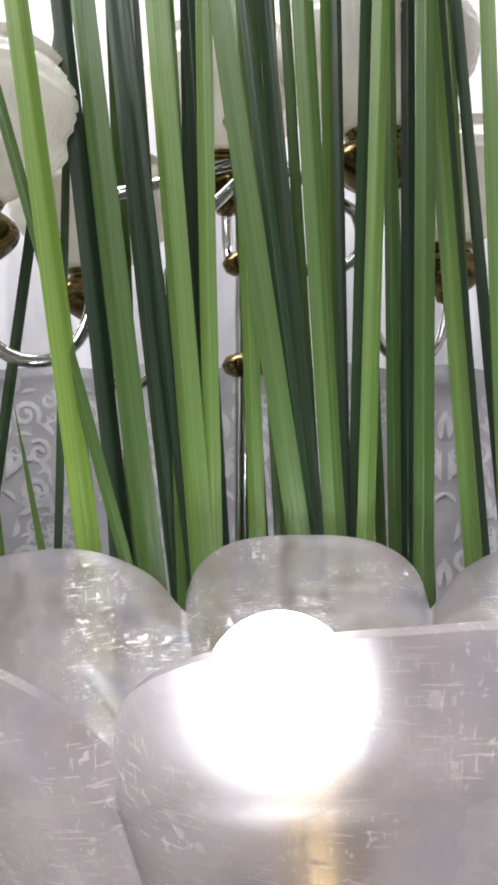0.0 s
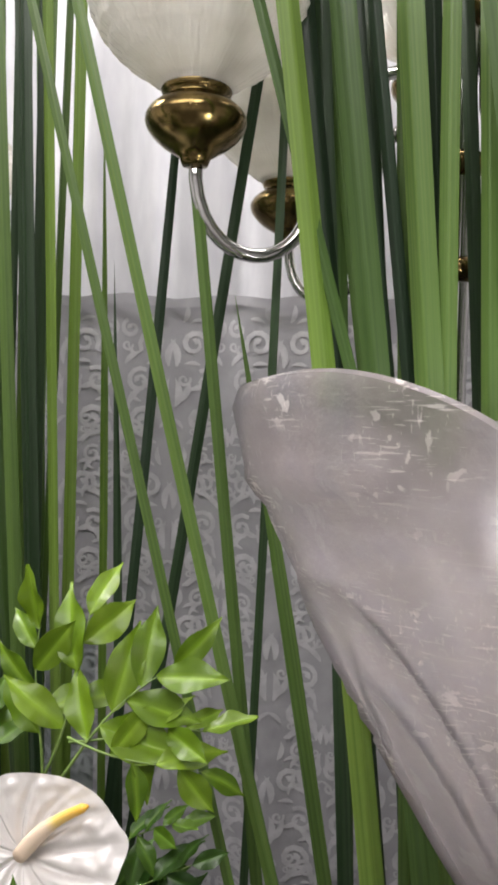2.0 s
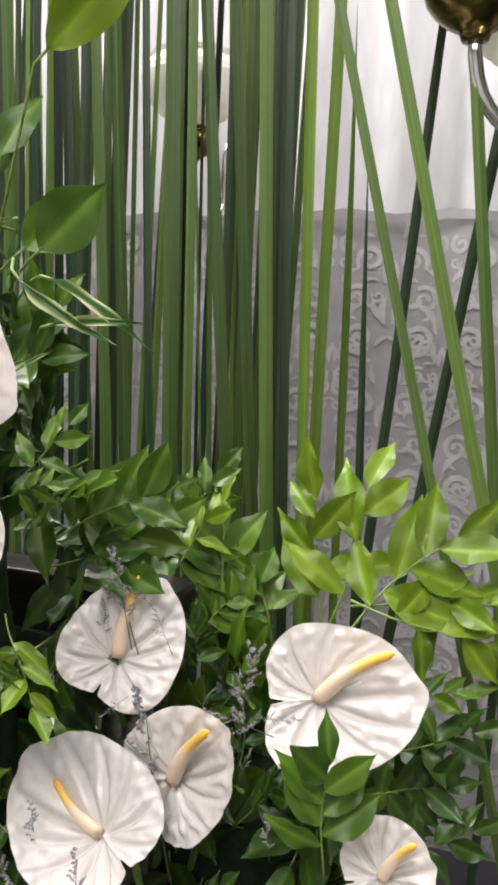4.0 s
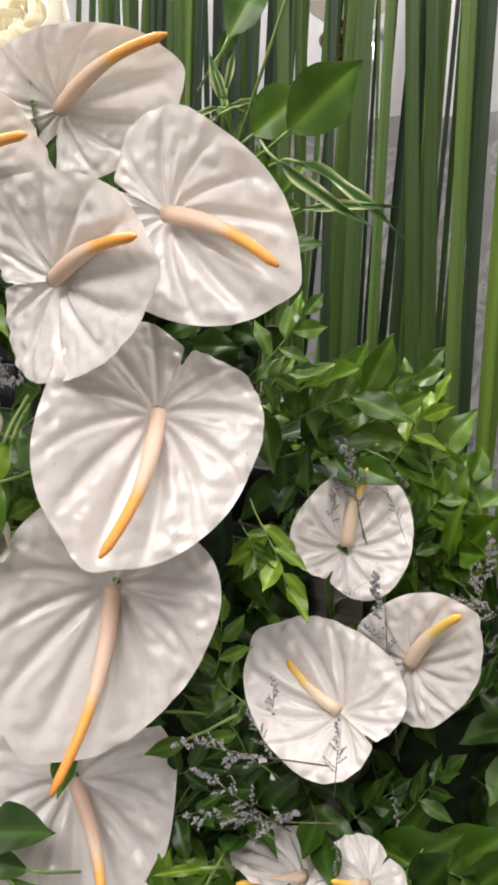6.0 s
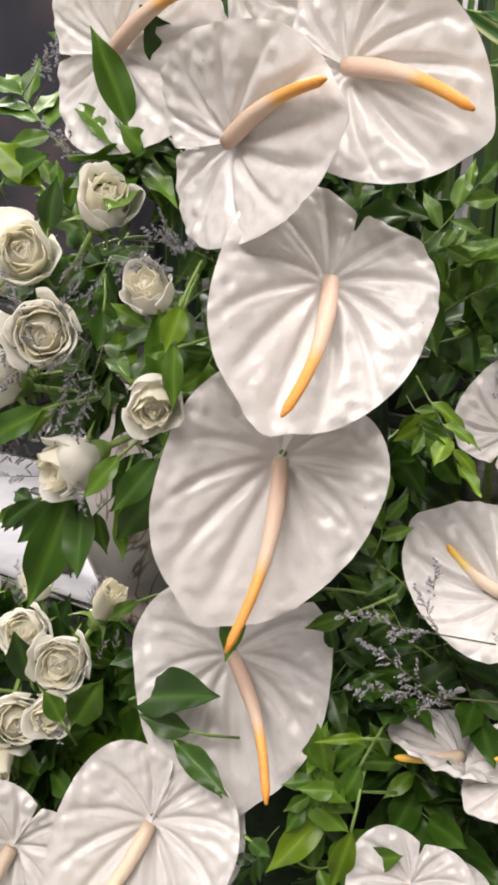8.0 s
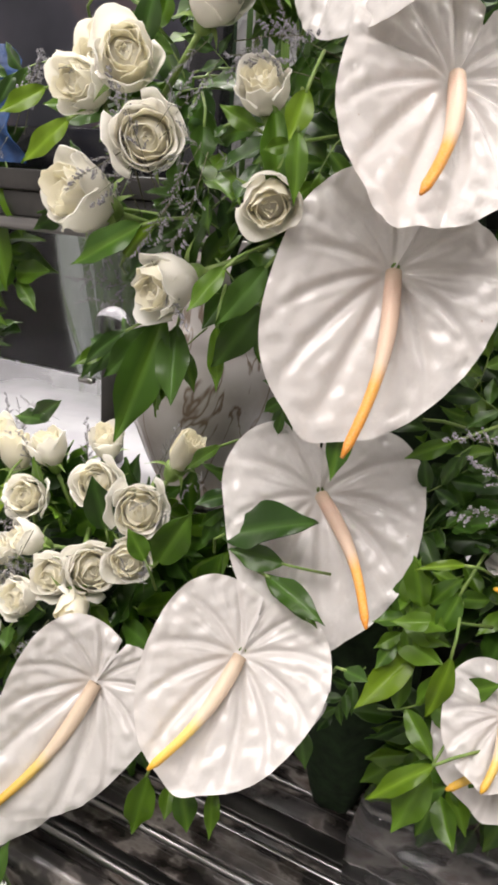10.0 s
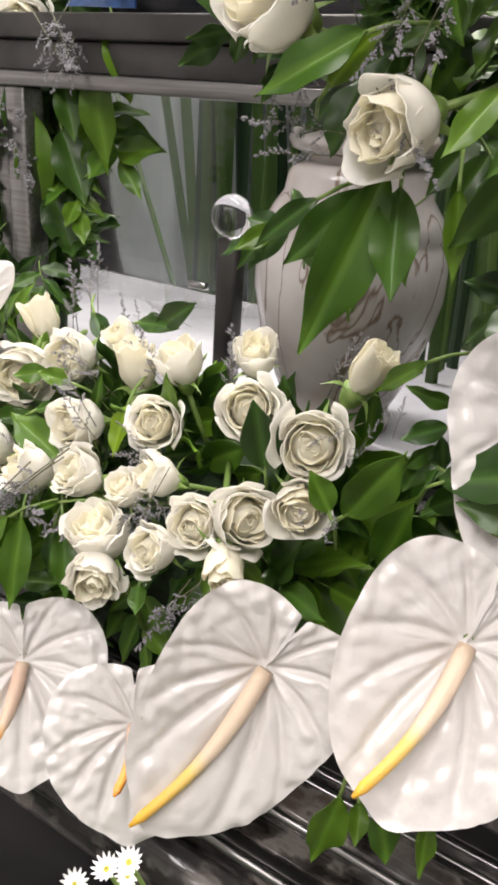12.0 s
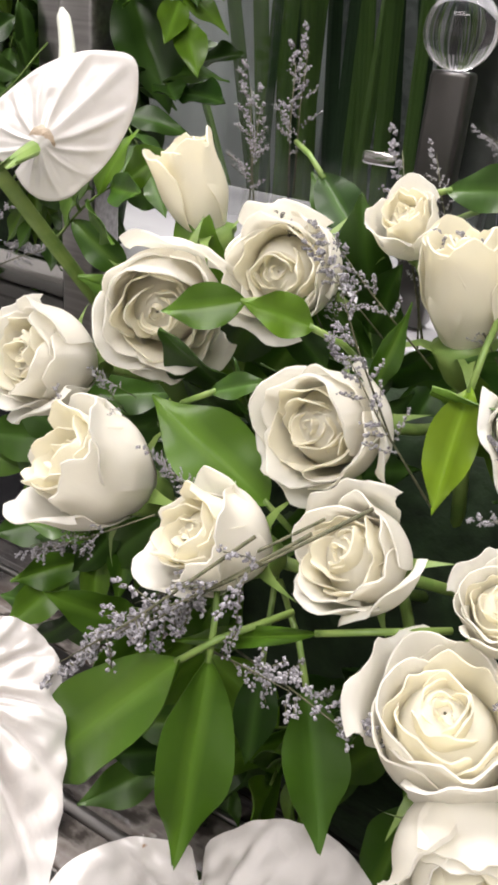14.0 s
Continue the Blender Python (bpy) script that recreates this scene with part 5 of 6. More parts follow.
sprig_at((-0.798, 0.385, 0.697), (-0.813, 0.375, 0.713), 2)
sprig_at((-1.061, 0.426, 0.709), (-1.033, 0.426, 0.725), 1)
sprig_at((-1.049, 0.430, 0.696), (-1.014, 0.430, 0.712), 3)
sprig_at((-0.933, 0.482, 0.756), (-0.939, 0.492, 0.804), 2)
sprig_at((-0.929, 0.470, 0.750), (-0.938, 0.480, 0.798), 0)
sprig_at((-0.766, 0.439, 0.728), (-0.772, 0.449, 0.762), 3)
sprig_at((-0.757, 0.430, 0.739), (-0.767, 0.440, 0.778), 1)
sprig_at((-0.864, 0.453, 0.737), (-0.877, 0.463, 0.753), 0)
sprig_at((-0.856, 0.450, 0.746), (-0.871, 0.460, 0.772), 2)
sprig_at((-0.640, 0.398, 0.741), (-0.628, 0.398, 0.762), 1)
sprig_at((-0.623, 0.400, 0.752), (-0.619, 0.400, 0.774), 3)
sprig_at((-0.631, 0.378, 0.748), (-0.639, 0.368, 0.733), 2)
sprig_at((-0.637, 0.370, 0.758), (-0.656, 0.360, 0.745), 0)
sprig_at((-0.687, 0.444, 0.759), (-0.665, 0.444, 0.789), 3)
sprig_at((-0.685, 0.440, 0.754), (-0.670, 0.440, 0.791), 1)
sprig_at((-0.636, 0.353, 0.692), (-0.627, 0.343, 0.720), 0)
sprig_at((-0.648, 0.350, 0.699), (-0.647, 0.340, 0.718), 2)
sprig_at((-0.717, 0.341, 0.635), (-0.734, 0.331, 0.601), 1)
sprig_at((-0.730, 0.340, 0.624), (-0.754, 0.330, 0.578), 3)
sprig_at((-0.708, 0.347, 0.635), (-0.725, 0.337, 0.616), 2)
sprig_at((-0.717, 0.335, 0.636), (-0.740, 0.325, 0.610), 0)
sprig_at((-0.777, 0.354, 0.665), (-0.773, 0.344, 0.635), 3)
sprig_at((-0.777, 0.350, 0.668), (-0.783, 0.340, 0.641), 1)
sprig_at((-0.612, 0.345, 1.019), (-0.595, 0.345, 1.033), 0)
sprig_at((-0.621, 0.340, 1.014), (-0.599, 0.340, 1.037), 2)
sprig_at((-0.594, 0.333, 0.991), (-0.607, 0.328, 0.964), 1)
sprig_at((-0.601, 0.335, 0.995), (-0.620, 0.330, 0.979), 3)
sprig_at((-0.631, 0.340, 0.996), (-0.672, 0.335, 0.957), 2)
sprig_at((-0.646, 0.335, 0.994), (-0.691, 0.330, 0.966), 0)
sprig_at((-0.646, 0.343, 0.987), (-0.661, 0.338, 1.041), 3)
sprig_at((-0.629, 0.335, 0.985), (-0.648, 0.330, 1.030), 1)
sprig_at((-0.609, 0.359, 1.054), (-0.627, 0.349, 1.032), 0)
sprig_at((-0.601, 0.360, 1.041), (-0.608, 0.350, 1.018), 2)
sprig_at((-0.621, 0.361, 0.948), (-0.633, 0.351, 0.906), 1)
sprig_at((-0.625, 0.350, 0.960), (-0.643, 0.340, 0.928), 3)
sprig_at((-0.658, 0.366, 0.907), (-0.704, 0.346, 0.910), 2)
sprig_at((-0.657, 0.360, 0.897), (-0.692, 0.340, 0.894), 0)
sprig_at((-0.627, 0.347, 0.920), (-0.598, 0.337, 0.892), 3)
sprig_at((-0.614, 0.345, 0.906), (-0.594, 0.335, 0.889), 1)
sprig_at((-0.596, 0.347, 0.993), (-0.610, 0.337, 1.011), 0)
sprig_at((-0.578, 0.350, 0.985), (-0.581, 0.340, 0.996), 2)
sprig_at((-0.539, 0.379, 1.054), (-0.579, 0.369, 1.069), 1)
sprig_at((-0.550, 0.370, 1.041), (-0.594, 0.360, 1.049), 3)
sprig_at((-0.698, 0.367, 1.030), (-0.711, 0.357, 1.040), 2)
sprig_at((-0.699, 0.360, 1.042), (-0.714, 0.350, 1.041), 0)
sprig_at((-0.848, 0.427, 0.996), (-0.847, 0.407, 0.970), 3)
sprig_at((-0.844, 0.420, 1.005), (-0.842, 0.400, 0.978), 1)
sprig_at((-0.836, 0.441, 1.019), (-0.793, 0.421, 1.066), 0)
sprig_at((-0.845, 0.440, 1.019), (-0.795, 0.420, 1.065), 2)
sprig_at((-0.608, 0.362, 0.982), (-0.608, 0.342, 0.933), 1)
sprig_at((-0.624, 0.360, 0.978), (-0.625, 0.340, 0.936), 3)
sprig_at((-0.652, 0.359, 0.969), (-0.659, 0.349, 1.009), 2)
sprig_at((-0.659, 0.360, 0.966), (-0.678, 0.350, 1.010), 0)
sprig_at((-0.576, 0.371, 1.059), (-0.593, 0.361, 1.038), 3)
sprig_at((-0.582, 0.370, 1.055), (-0.591, 0.360, 1.034), 1)
sprig_at((-0.550, 0.379, 1.049), (-0.562, 0.369, 1.069), 0)
sprig_at((-0.560, 0.380, 1.053), (-0.566, 0.370, 1.081), 2)
sprig_at((-0.628, 0.409, 1.093), (-0.674, 0.399, 1.130), 1)
sprig_at((-0.634, 0.400, 1.092), (-0.678, 0.390, 1.134), 3)
sprig_at((-0.650, 0.391, 1.019), (-0.647, 0.381, 1.032), 2)
sprig_at((-0.641, 0.380, 1.019), (-0.642, 0.370, 1.038), 0)
sprig_at((-0.692, 0.366, 0.936), (-0.691, 0.346, 0.900), 3)
sprig_at((-0.680, 0.370, 0.942), (-0.677, 0.350, 0.906), 1)
sprig_at((-0.587, 0.377, 1.061), (-0.534, 0.367, 1.059), 0)
sprig_at((-0.591, 0.370, 1.051), (-0.546, 0.360, 1.044), 2)
sprig_at((-0.712, 0.425, 1.161), (-0.655, 0.415, 1.197), 1)
sprig_at((-0.723, 0.420, 1.161), (-0.676, 0.410, 1.189), 3)
sprig_at((-0.372, 0.420, 0.835), (-0.447, 0.400, 0.837), 0)
sprig_at((-0.361, 0.420, 0.796), (-0.436, 0.400, 0.789), 1)
sprig_at((-0.380, 0.410, 0.799), (-0.427, 0.390, 0.833), 2)
sprig_at((-0.343, 0.420, 0.830), (-0.344, 0.420, 0.874), 3)
sprig_at((-0.339, 0.420, 0.793), (-0.335, 0.410, 0.774), 0)
sprig_at((-0.368, 0.520, 0.970), (-0.386, 0.530, 1.022), 1)
sprig_at((-0.326, 0.500, 0.835), (-0.349, 0.500, 0.942), 2)
sprig_at((-0.337, 0.520, 0.963), (-0.351, 0.520, 0.992), 3)
sprig_at((-0.403, 0.470, 0.826), (-0.403, 0.460, 0.868), 0)
sprig_at((-0.315, 0.460, 0.809), (-0.307, 0.440, 0.800), 1)
sprig_at((-0.400, 0.430, 0.768), (-0.362, 0.420, 0.804), 2)
sprig_at((-0.387, 0.420, 0.838), (-0.400, 0.410, 0.869), 3)
sprig_at((-0.282, 0.520, 0.900), (-0.281, 0.530, 0.973), 0)
sprig_at((-0.263, 0.500, 0.932), (-0.234, 0.490, 0.941), 1)
sprig_at((-0.291, 0.520, 0.933), (-0.269, 0.530, 0.971), 2)
sprig_at((-0.263, 0.500, 0.924), (-0.298, 0.490, 0.937), 3)
sprig_at((-0.370, 0.530, 0.964), (-0.395, 0.540, 1.019), 0)
sprig_at((-0.352, 0.520, 0.989), (-0.368, 0.510, 1.002), 1)
sprig_at((-0.360, 0.500, 0.925), (-0.376, 0.500, 0.911), 2)
sprig_at((-0.273, 0.500, 0.893), (-0.266, 0.500, 0.913), 3)
sprig_at((-0.249, 0.490, 0.852), (-0.250, 0.480, 0.883), 0)
sprig_at((-0.392, 0.530, 0.952), (-0.389, 0.530, 0.998), 1)
sprig_at((-1.071, 0.590, 0.977), (-1.082, 0.570, 0.918), 0)
sprig_at((-1.067, 0.580, 0.979), (-1.084, 0.560, 0.931), 2)
sprig_at((-1.050, 0.591, 0.960), (-1.051, 0.571, 0.911), 1)
sprig_at((-1.053, 0.580, 0.961), (-1.063, 0.560, 0.909), 3)
sprig_at((-1.088, 0.567, 0.974), (-1.023, 0.547, 0.928), 2)
sprig_at((-1.071, 0.570, 0.978), (-1.017, 0.550, 0.929), 0)
sprig_at((-1.162, 0.610, 0.885), (-1.117, 0.580, 0.813), 3)
sprig_at((-1.166, 0.600, 0.890), (-1.112, 0.570, 0.819), 1)
sprig_at((-1.178, 0.599, 0.897), (-1.116, 0.579, 0.886), 0)
sprig_at((-1.193, 0.600, 0.897), (-1.126, 0.580, 0.890), 2)


# ---- tall strap blades ----
def strap(low, high, width, kind="green", turn=0.0, pointed=False, bow=0.0):
    """One long leaf from low to high; turn is the degrees by which its face is twisted."""
    low, high = Vector(low), Vector(high)
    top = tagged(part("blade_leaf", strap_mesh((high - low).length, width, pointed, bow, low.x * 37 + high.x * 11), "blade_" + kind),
                 {"green": "long flat green strap leaf standing upright", "lime": "long lime-green strap leaf with lamp light in its colour", "dark": "long dark green strap leaf with shade in its colour"}[kind], "leaf", "tall strap leaves")
    d = (high - low).to_track_quat("Z", "Y").to_matrix().to_4x4()
    front = Vector((math.sin(radians(turn)), -math.cos(radians(turn)), 0))
    z = (high - low).normalized()
    y = -(front - front.dot(z) * z).normalized()
    x = y.cross(z)
    top.matrix_world = Matrix.Translation(low) @ Matrix((x, y, z)).transposed().to_4x4()
    return top


def strap_mesh(length, width, pointed, bow, seed):
    rows, back = [], []
    keel = 0.10 + 0.45 * abs(math.sin(seed * 7.3))
    for i in range(15):
        t = i / 14
        w = 0.5 * width * (1 - 0.12 * t)
        if pointed:
            w *= min(1, (1 - t) * 3.2) ** 0.8 if t < 1 else 0.01
        roll = 0.22 * math.sin(2.2 * t + seed)
        row, brow = [], []
        for s in (-1, -0.75, -0.5, -0.25, 0, 0.25, 0.5, 0.75, 1):
            x, y = s * w, keel * abs(s) * w - 0.03 * w * math.cos(5 * math.pi * s)
            x, y = x * math.cos(roll) - y * math.sin(roll), x * math.sin(roll) + y * math.cos(roll)
            x += bow * math.sin(math.pi * t) + 0.003 * math.sin(4 * t + seed)
            row.append((x, y, length * t))
            brow.append((x, y + 0.0005 * (1 - 0.6 * abs(s)), length * t))
        rows.append(row)
        back.append(brow)
    return thick(rows, back)


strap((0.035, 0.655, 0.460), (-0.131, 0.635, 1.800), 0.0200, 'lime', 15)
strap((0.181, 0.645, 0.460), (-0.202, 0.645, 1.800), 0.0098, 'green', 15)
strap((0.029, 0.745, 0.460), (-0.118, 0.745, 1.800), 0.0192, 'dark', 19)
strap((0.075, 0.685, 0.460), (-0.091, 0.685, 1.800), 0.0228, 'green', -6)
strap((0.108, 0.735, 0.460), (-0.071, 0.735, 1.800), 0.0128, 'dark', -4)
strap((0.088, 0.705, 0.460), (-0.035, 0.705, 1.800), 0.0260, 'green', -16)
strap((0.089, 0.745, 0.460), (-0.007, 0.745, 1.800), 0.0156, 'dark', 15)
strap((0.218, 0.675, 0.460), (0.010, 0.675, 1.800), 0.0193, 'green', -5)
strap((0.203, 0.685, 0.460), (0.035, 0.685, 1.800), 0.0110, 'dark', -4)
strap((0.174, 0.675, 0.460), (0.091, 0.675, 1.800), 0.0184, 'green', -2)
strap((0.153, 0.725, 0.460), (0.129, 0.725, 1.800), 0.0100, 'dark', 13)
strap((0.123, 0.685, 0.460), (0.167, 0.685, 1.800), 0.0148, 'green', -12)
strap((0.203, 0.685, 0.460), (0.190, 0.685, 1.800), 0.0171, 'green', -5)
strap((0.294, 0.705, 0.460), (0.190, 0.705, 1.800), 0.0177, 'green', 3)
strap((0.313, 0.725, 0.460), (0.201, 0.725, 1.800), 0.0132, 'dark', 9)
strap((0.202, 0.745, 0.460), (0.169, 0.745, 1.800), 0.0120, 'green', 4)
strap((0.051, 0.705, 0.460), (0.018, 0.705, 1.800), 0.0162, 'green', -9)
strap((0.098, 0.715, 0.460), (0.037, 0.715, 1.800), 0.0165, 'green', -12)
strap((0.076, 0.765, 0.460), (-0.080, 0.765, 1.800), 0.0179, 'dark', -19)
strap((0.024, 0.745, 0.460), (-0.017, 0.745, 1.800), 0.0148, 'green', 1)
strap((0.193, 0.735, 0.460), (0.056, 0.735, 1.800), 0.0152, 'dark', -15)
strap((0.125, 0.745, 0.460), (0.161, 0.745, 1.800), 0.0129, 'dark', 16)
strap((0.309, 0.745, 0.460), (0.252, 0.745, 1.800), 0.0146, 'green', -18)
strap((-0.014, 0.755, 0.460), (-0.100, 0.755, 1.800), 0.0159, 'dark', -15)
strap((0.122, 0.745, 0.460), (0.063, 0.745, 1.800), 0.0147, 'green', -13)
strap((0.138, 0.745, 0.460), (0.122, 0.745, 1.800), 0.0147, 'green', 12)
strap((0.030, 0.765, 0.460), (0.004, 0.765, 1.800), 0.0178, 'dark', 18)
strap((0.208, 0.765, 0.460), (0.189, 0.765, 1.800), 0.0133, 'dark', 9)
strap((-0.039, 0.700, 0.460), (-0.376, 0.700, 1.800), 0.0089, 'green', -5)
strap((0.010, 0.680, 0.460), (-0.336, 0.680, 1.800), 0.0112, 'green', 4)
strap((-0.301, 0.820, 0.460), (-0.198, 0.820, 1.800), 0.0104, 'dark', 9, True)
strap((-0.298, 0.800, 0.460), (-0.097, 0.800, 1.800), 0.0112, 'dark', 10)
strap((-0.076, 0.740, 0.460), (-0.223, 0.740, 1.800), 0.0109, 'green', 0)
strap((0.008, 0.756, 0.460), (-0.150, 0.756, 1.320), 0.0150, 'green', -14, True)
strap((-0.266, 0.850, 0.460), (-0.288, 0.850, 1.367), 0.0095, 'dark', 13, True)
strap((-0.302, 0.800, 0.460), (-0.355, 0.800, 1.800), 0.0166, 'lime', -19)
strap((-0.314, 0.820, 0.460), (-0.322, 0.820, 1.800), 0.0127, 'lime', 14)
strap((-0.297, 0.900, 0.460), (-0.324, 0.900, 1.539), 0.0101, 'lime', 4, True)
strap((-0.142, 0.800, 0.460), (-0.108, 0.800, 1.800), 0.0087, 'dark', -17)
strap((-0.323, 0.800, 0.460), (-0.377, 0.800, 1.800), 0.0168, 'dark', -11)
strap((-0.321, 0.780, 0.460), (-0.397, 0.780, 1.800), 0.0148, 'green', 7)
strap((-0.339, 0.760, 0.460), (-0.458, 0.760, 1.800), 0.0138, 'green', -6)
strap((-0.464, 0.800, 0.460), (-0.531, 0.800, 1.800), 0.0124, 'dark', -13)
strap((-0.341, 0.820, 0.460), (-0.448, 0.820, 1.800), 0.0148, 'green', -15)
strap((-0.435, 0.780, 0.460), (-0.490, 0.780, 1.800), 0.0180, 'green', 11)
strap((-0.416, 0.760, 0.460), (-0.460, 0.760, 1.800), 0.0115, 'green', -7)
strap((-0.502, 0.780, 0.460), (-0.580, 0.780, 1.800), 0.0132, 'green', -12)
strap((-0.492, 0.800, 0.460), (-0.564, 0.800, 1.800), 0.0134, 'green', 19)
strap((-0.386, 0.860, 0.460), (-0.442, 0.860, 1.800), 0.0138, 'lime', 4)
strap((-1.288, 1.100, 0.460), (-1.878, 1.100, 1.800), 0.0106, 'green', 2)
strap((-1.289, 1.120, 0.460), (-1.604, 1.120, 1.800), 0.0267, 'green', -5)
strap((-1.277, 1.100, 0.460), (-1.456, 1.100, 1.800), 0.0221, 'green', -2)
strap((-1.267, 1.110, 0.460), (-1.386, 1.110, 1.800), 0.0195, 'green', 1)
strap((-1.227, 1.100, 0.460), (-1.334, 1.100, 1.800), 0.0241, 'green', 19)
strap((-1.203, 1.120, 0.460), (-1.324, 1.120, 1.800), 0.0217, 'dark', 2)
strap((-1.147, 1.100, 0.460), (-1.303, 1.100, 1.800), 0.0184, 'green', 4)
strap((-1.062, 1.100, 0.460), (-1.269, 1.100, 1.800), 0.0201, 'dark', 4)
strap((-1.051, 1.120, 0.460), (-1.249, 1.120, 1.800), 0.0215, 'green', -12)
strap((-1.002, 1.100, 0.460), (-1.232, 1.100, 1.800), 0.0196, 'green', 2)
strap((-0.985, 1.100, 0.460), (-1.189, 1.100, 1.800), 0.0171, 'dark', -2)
strap((-1.260, 1.140, 0.460), (-1.400, 1.140, 1.800), 0.0265, 'dark', 7)
strap((-1.124, 1.130, 0.460), (-1.296, 1.130, 1.800), 0.0249, 'dark', 3)


def strap_thicket(x0, x1, y0, y1, count, seed, lean=0.03, drift=0.03, kinds=("green", "dark", "green", "dark"), low=0.45, high=1.95, width=(0.011, 0.021)):
    rng = random.Random(seed)
    for i in range(count):
        x = x0 + (x1 - x0) * (i + rng.uniform(0.1, 0.9)) / count
        y = rng.uniform(y0, y1)
        dx = rng.gauss(0, lean)
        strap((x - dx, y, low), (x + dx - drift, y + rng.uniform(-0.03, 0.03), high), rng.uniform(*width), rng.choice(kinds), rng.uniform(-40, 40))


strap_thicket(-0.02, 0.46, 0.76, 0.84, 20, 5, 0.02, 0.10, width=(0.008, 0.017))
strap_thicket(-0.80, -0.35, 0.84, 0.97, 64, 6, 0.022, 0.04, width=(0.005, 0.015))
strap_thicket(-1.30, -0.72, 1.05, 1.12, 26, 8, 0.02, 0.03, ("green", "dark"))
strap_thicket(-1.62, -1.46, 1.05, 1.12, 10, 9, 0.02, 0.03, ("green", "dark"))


def planter(x0, x1, y0, y1, z):
    top = thing("planter", "dark trough planter that holds the tall strap leaves", "planter")
    part("trough", box(x0, x1, y0, y1, 0.0, z, 0.01), "black", top)


planter(-1.75, 0.55, 0.55, 1.14, 0.5)


# ---- chandelier lamps ----
def lamp(x, y, z, arm_dx, arm_dy, size=1.0, lit=True, droop=0.085):
    """A brass cup at x, y, z with a glass shade above and a curved chrome arm below."""
    top = thing("chandelier_lamp", "ribbed opal glass chandelier lamp with brass cup and chrome arm", "lamp", "chandelier lamps")
    top.matrix_world = Matrix.Translation((x, y, z))
    prof = [(0.002, -0.044), (0.011, -0.044), (0.0125, -0.040), (0.0135, -0.036), (0.020, -0.031), (0.028, -0.025), (0.036, -0.0165), (0.0415, -0.008), (0.0435, -0.001), (0.0432, 0.004), (0.040, 0.0095), (0.034, 0.0145), (0.0275, 0.018), (0.026, 0.021), (0.029, 0.0225), (0.0305, 0.026), (0.0295, 0.0295), (0.024, 0.031)]
    part("brass_cup", lathe([(r * size, (q if q > 0 else 0.82 * q) * size) for r, q in prof], 48), "brass", top, "aged brass cup")
    # ribbed shade
    rows, back = [], []
    shade = [(0.029, 0.026), (0.037, 0.034), (0.053, 0.044), (0.069, 0.056), (0.082, 0.071), (0.091, 0.088), (0.094, 0.105), (0.091, 0.121), (0.082, 0.134), (0.076, 0.139), (0.080, 0.147)]
    for r, q in [(np.interp(s, range(len(shade)), [p[0] for p in shade]), np.interp(s, range(len(shade)), [p[1] for p in shade])) for s in np.linspace(0, len(shade) - 1, 34)]:
        row, brow = [], []
        for k in range(192):
            a = 2 * math.pi * k / 192
            rib = 0.0024 * math.cos(40 * a + q * 260) * math.cos(40 * a - q * 260) + 0.0005 * math.cos(q * 900)
            row.append(((r + rib) * size * math.cos(a), (r + rib) * size * math.sin(a), q * size))
            brow.append(((r - 0.002) * size * math.cos(a), (r - 0.002) * size * math.sin(a), q * size))
        rows.append(row)
        back.append(brow)
    part("shade", thick(rows, back, True), "opal", top, "ribbed opal glass shade")
    part("socket", lathe([(0.004 * size, 0.02 * size), (0.017 * size, 0.034 * size), (0.017 * size, 0.052 * size), (0.013 * size, 0.056 * size), (0.002, 0.057 * size)], 20), "dark_steel", top, "grey lamp socket")
    if lit:
        bulb = part("bulb", lathe([(0.001, 0.052), (0.011, 0.055), (0.014, 0.066), (0.022, 0.080), (0.026, 0.094), (0.022, 0.108), (0.012, 0.117), (0.001, 0.119)], 20), "small_bulb", top, "glowing white bulb")
    away = Vector((arm_dx, arm_dy, 0)).normalized()
    pts = [tuple(away * (0.055 * (1 - math.cos(math.pi * i / 16))) + Vector((0, 0, -0.0225 - droop * math.sin(math.pi * i / 16) ** 0.75))) for i in range(17)]
    pts += [tuple(away * 0.112 + Vector((0, 0, 0.01))), tuple(away * 0.13 + Vector((0, 0, 0.05))), (arm_dx, arm_dy, 0.10)]
    part("arm", tube(pts, 0.0062, 12), "chrome", top, "curved chrome arm")
    return top


lamp(-0.184, 0.742, 1.463, 0.234, 0.118)
lamp(-0.128, 0.975, 1.450, 0.178, -0.115)
lamp(0.178, 0.865, 1.560, -0.128, -0.005, 1.05)
lamp(0.024, 0.965, 1.575, 0.026, -0.105)
lamp(0.275, 0.99, 1.48, -0.225, -0.13)
lamp(-0.61, 1.14, 1.47, 0.02, 0.28, 0.8)


def chandelier_stem(x, y):
    top = thing("chandelier_column", "slim chrome centre column with brass rings between the lamps", "lamp")
    part("column", tube([(x, y, 0.0), (x, y, 1.45), (x, y, 2.69)], 0.011, 16), "chrome", top)
    for z in (1.36, 1.46, 1.60):
        ring = part("ring", lathe([(0.011, -0.012), (0.02, -0.008), (0.024, 0), (0.02, 0.008), (0.011, 0.012)], 24), "brass", top, "aged brass ring")
        ring.location = (x, y, z)


chandelier_stem(0.05, 0.86)


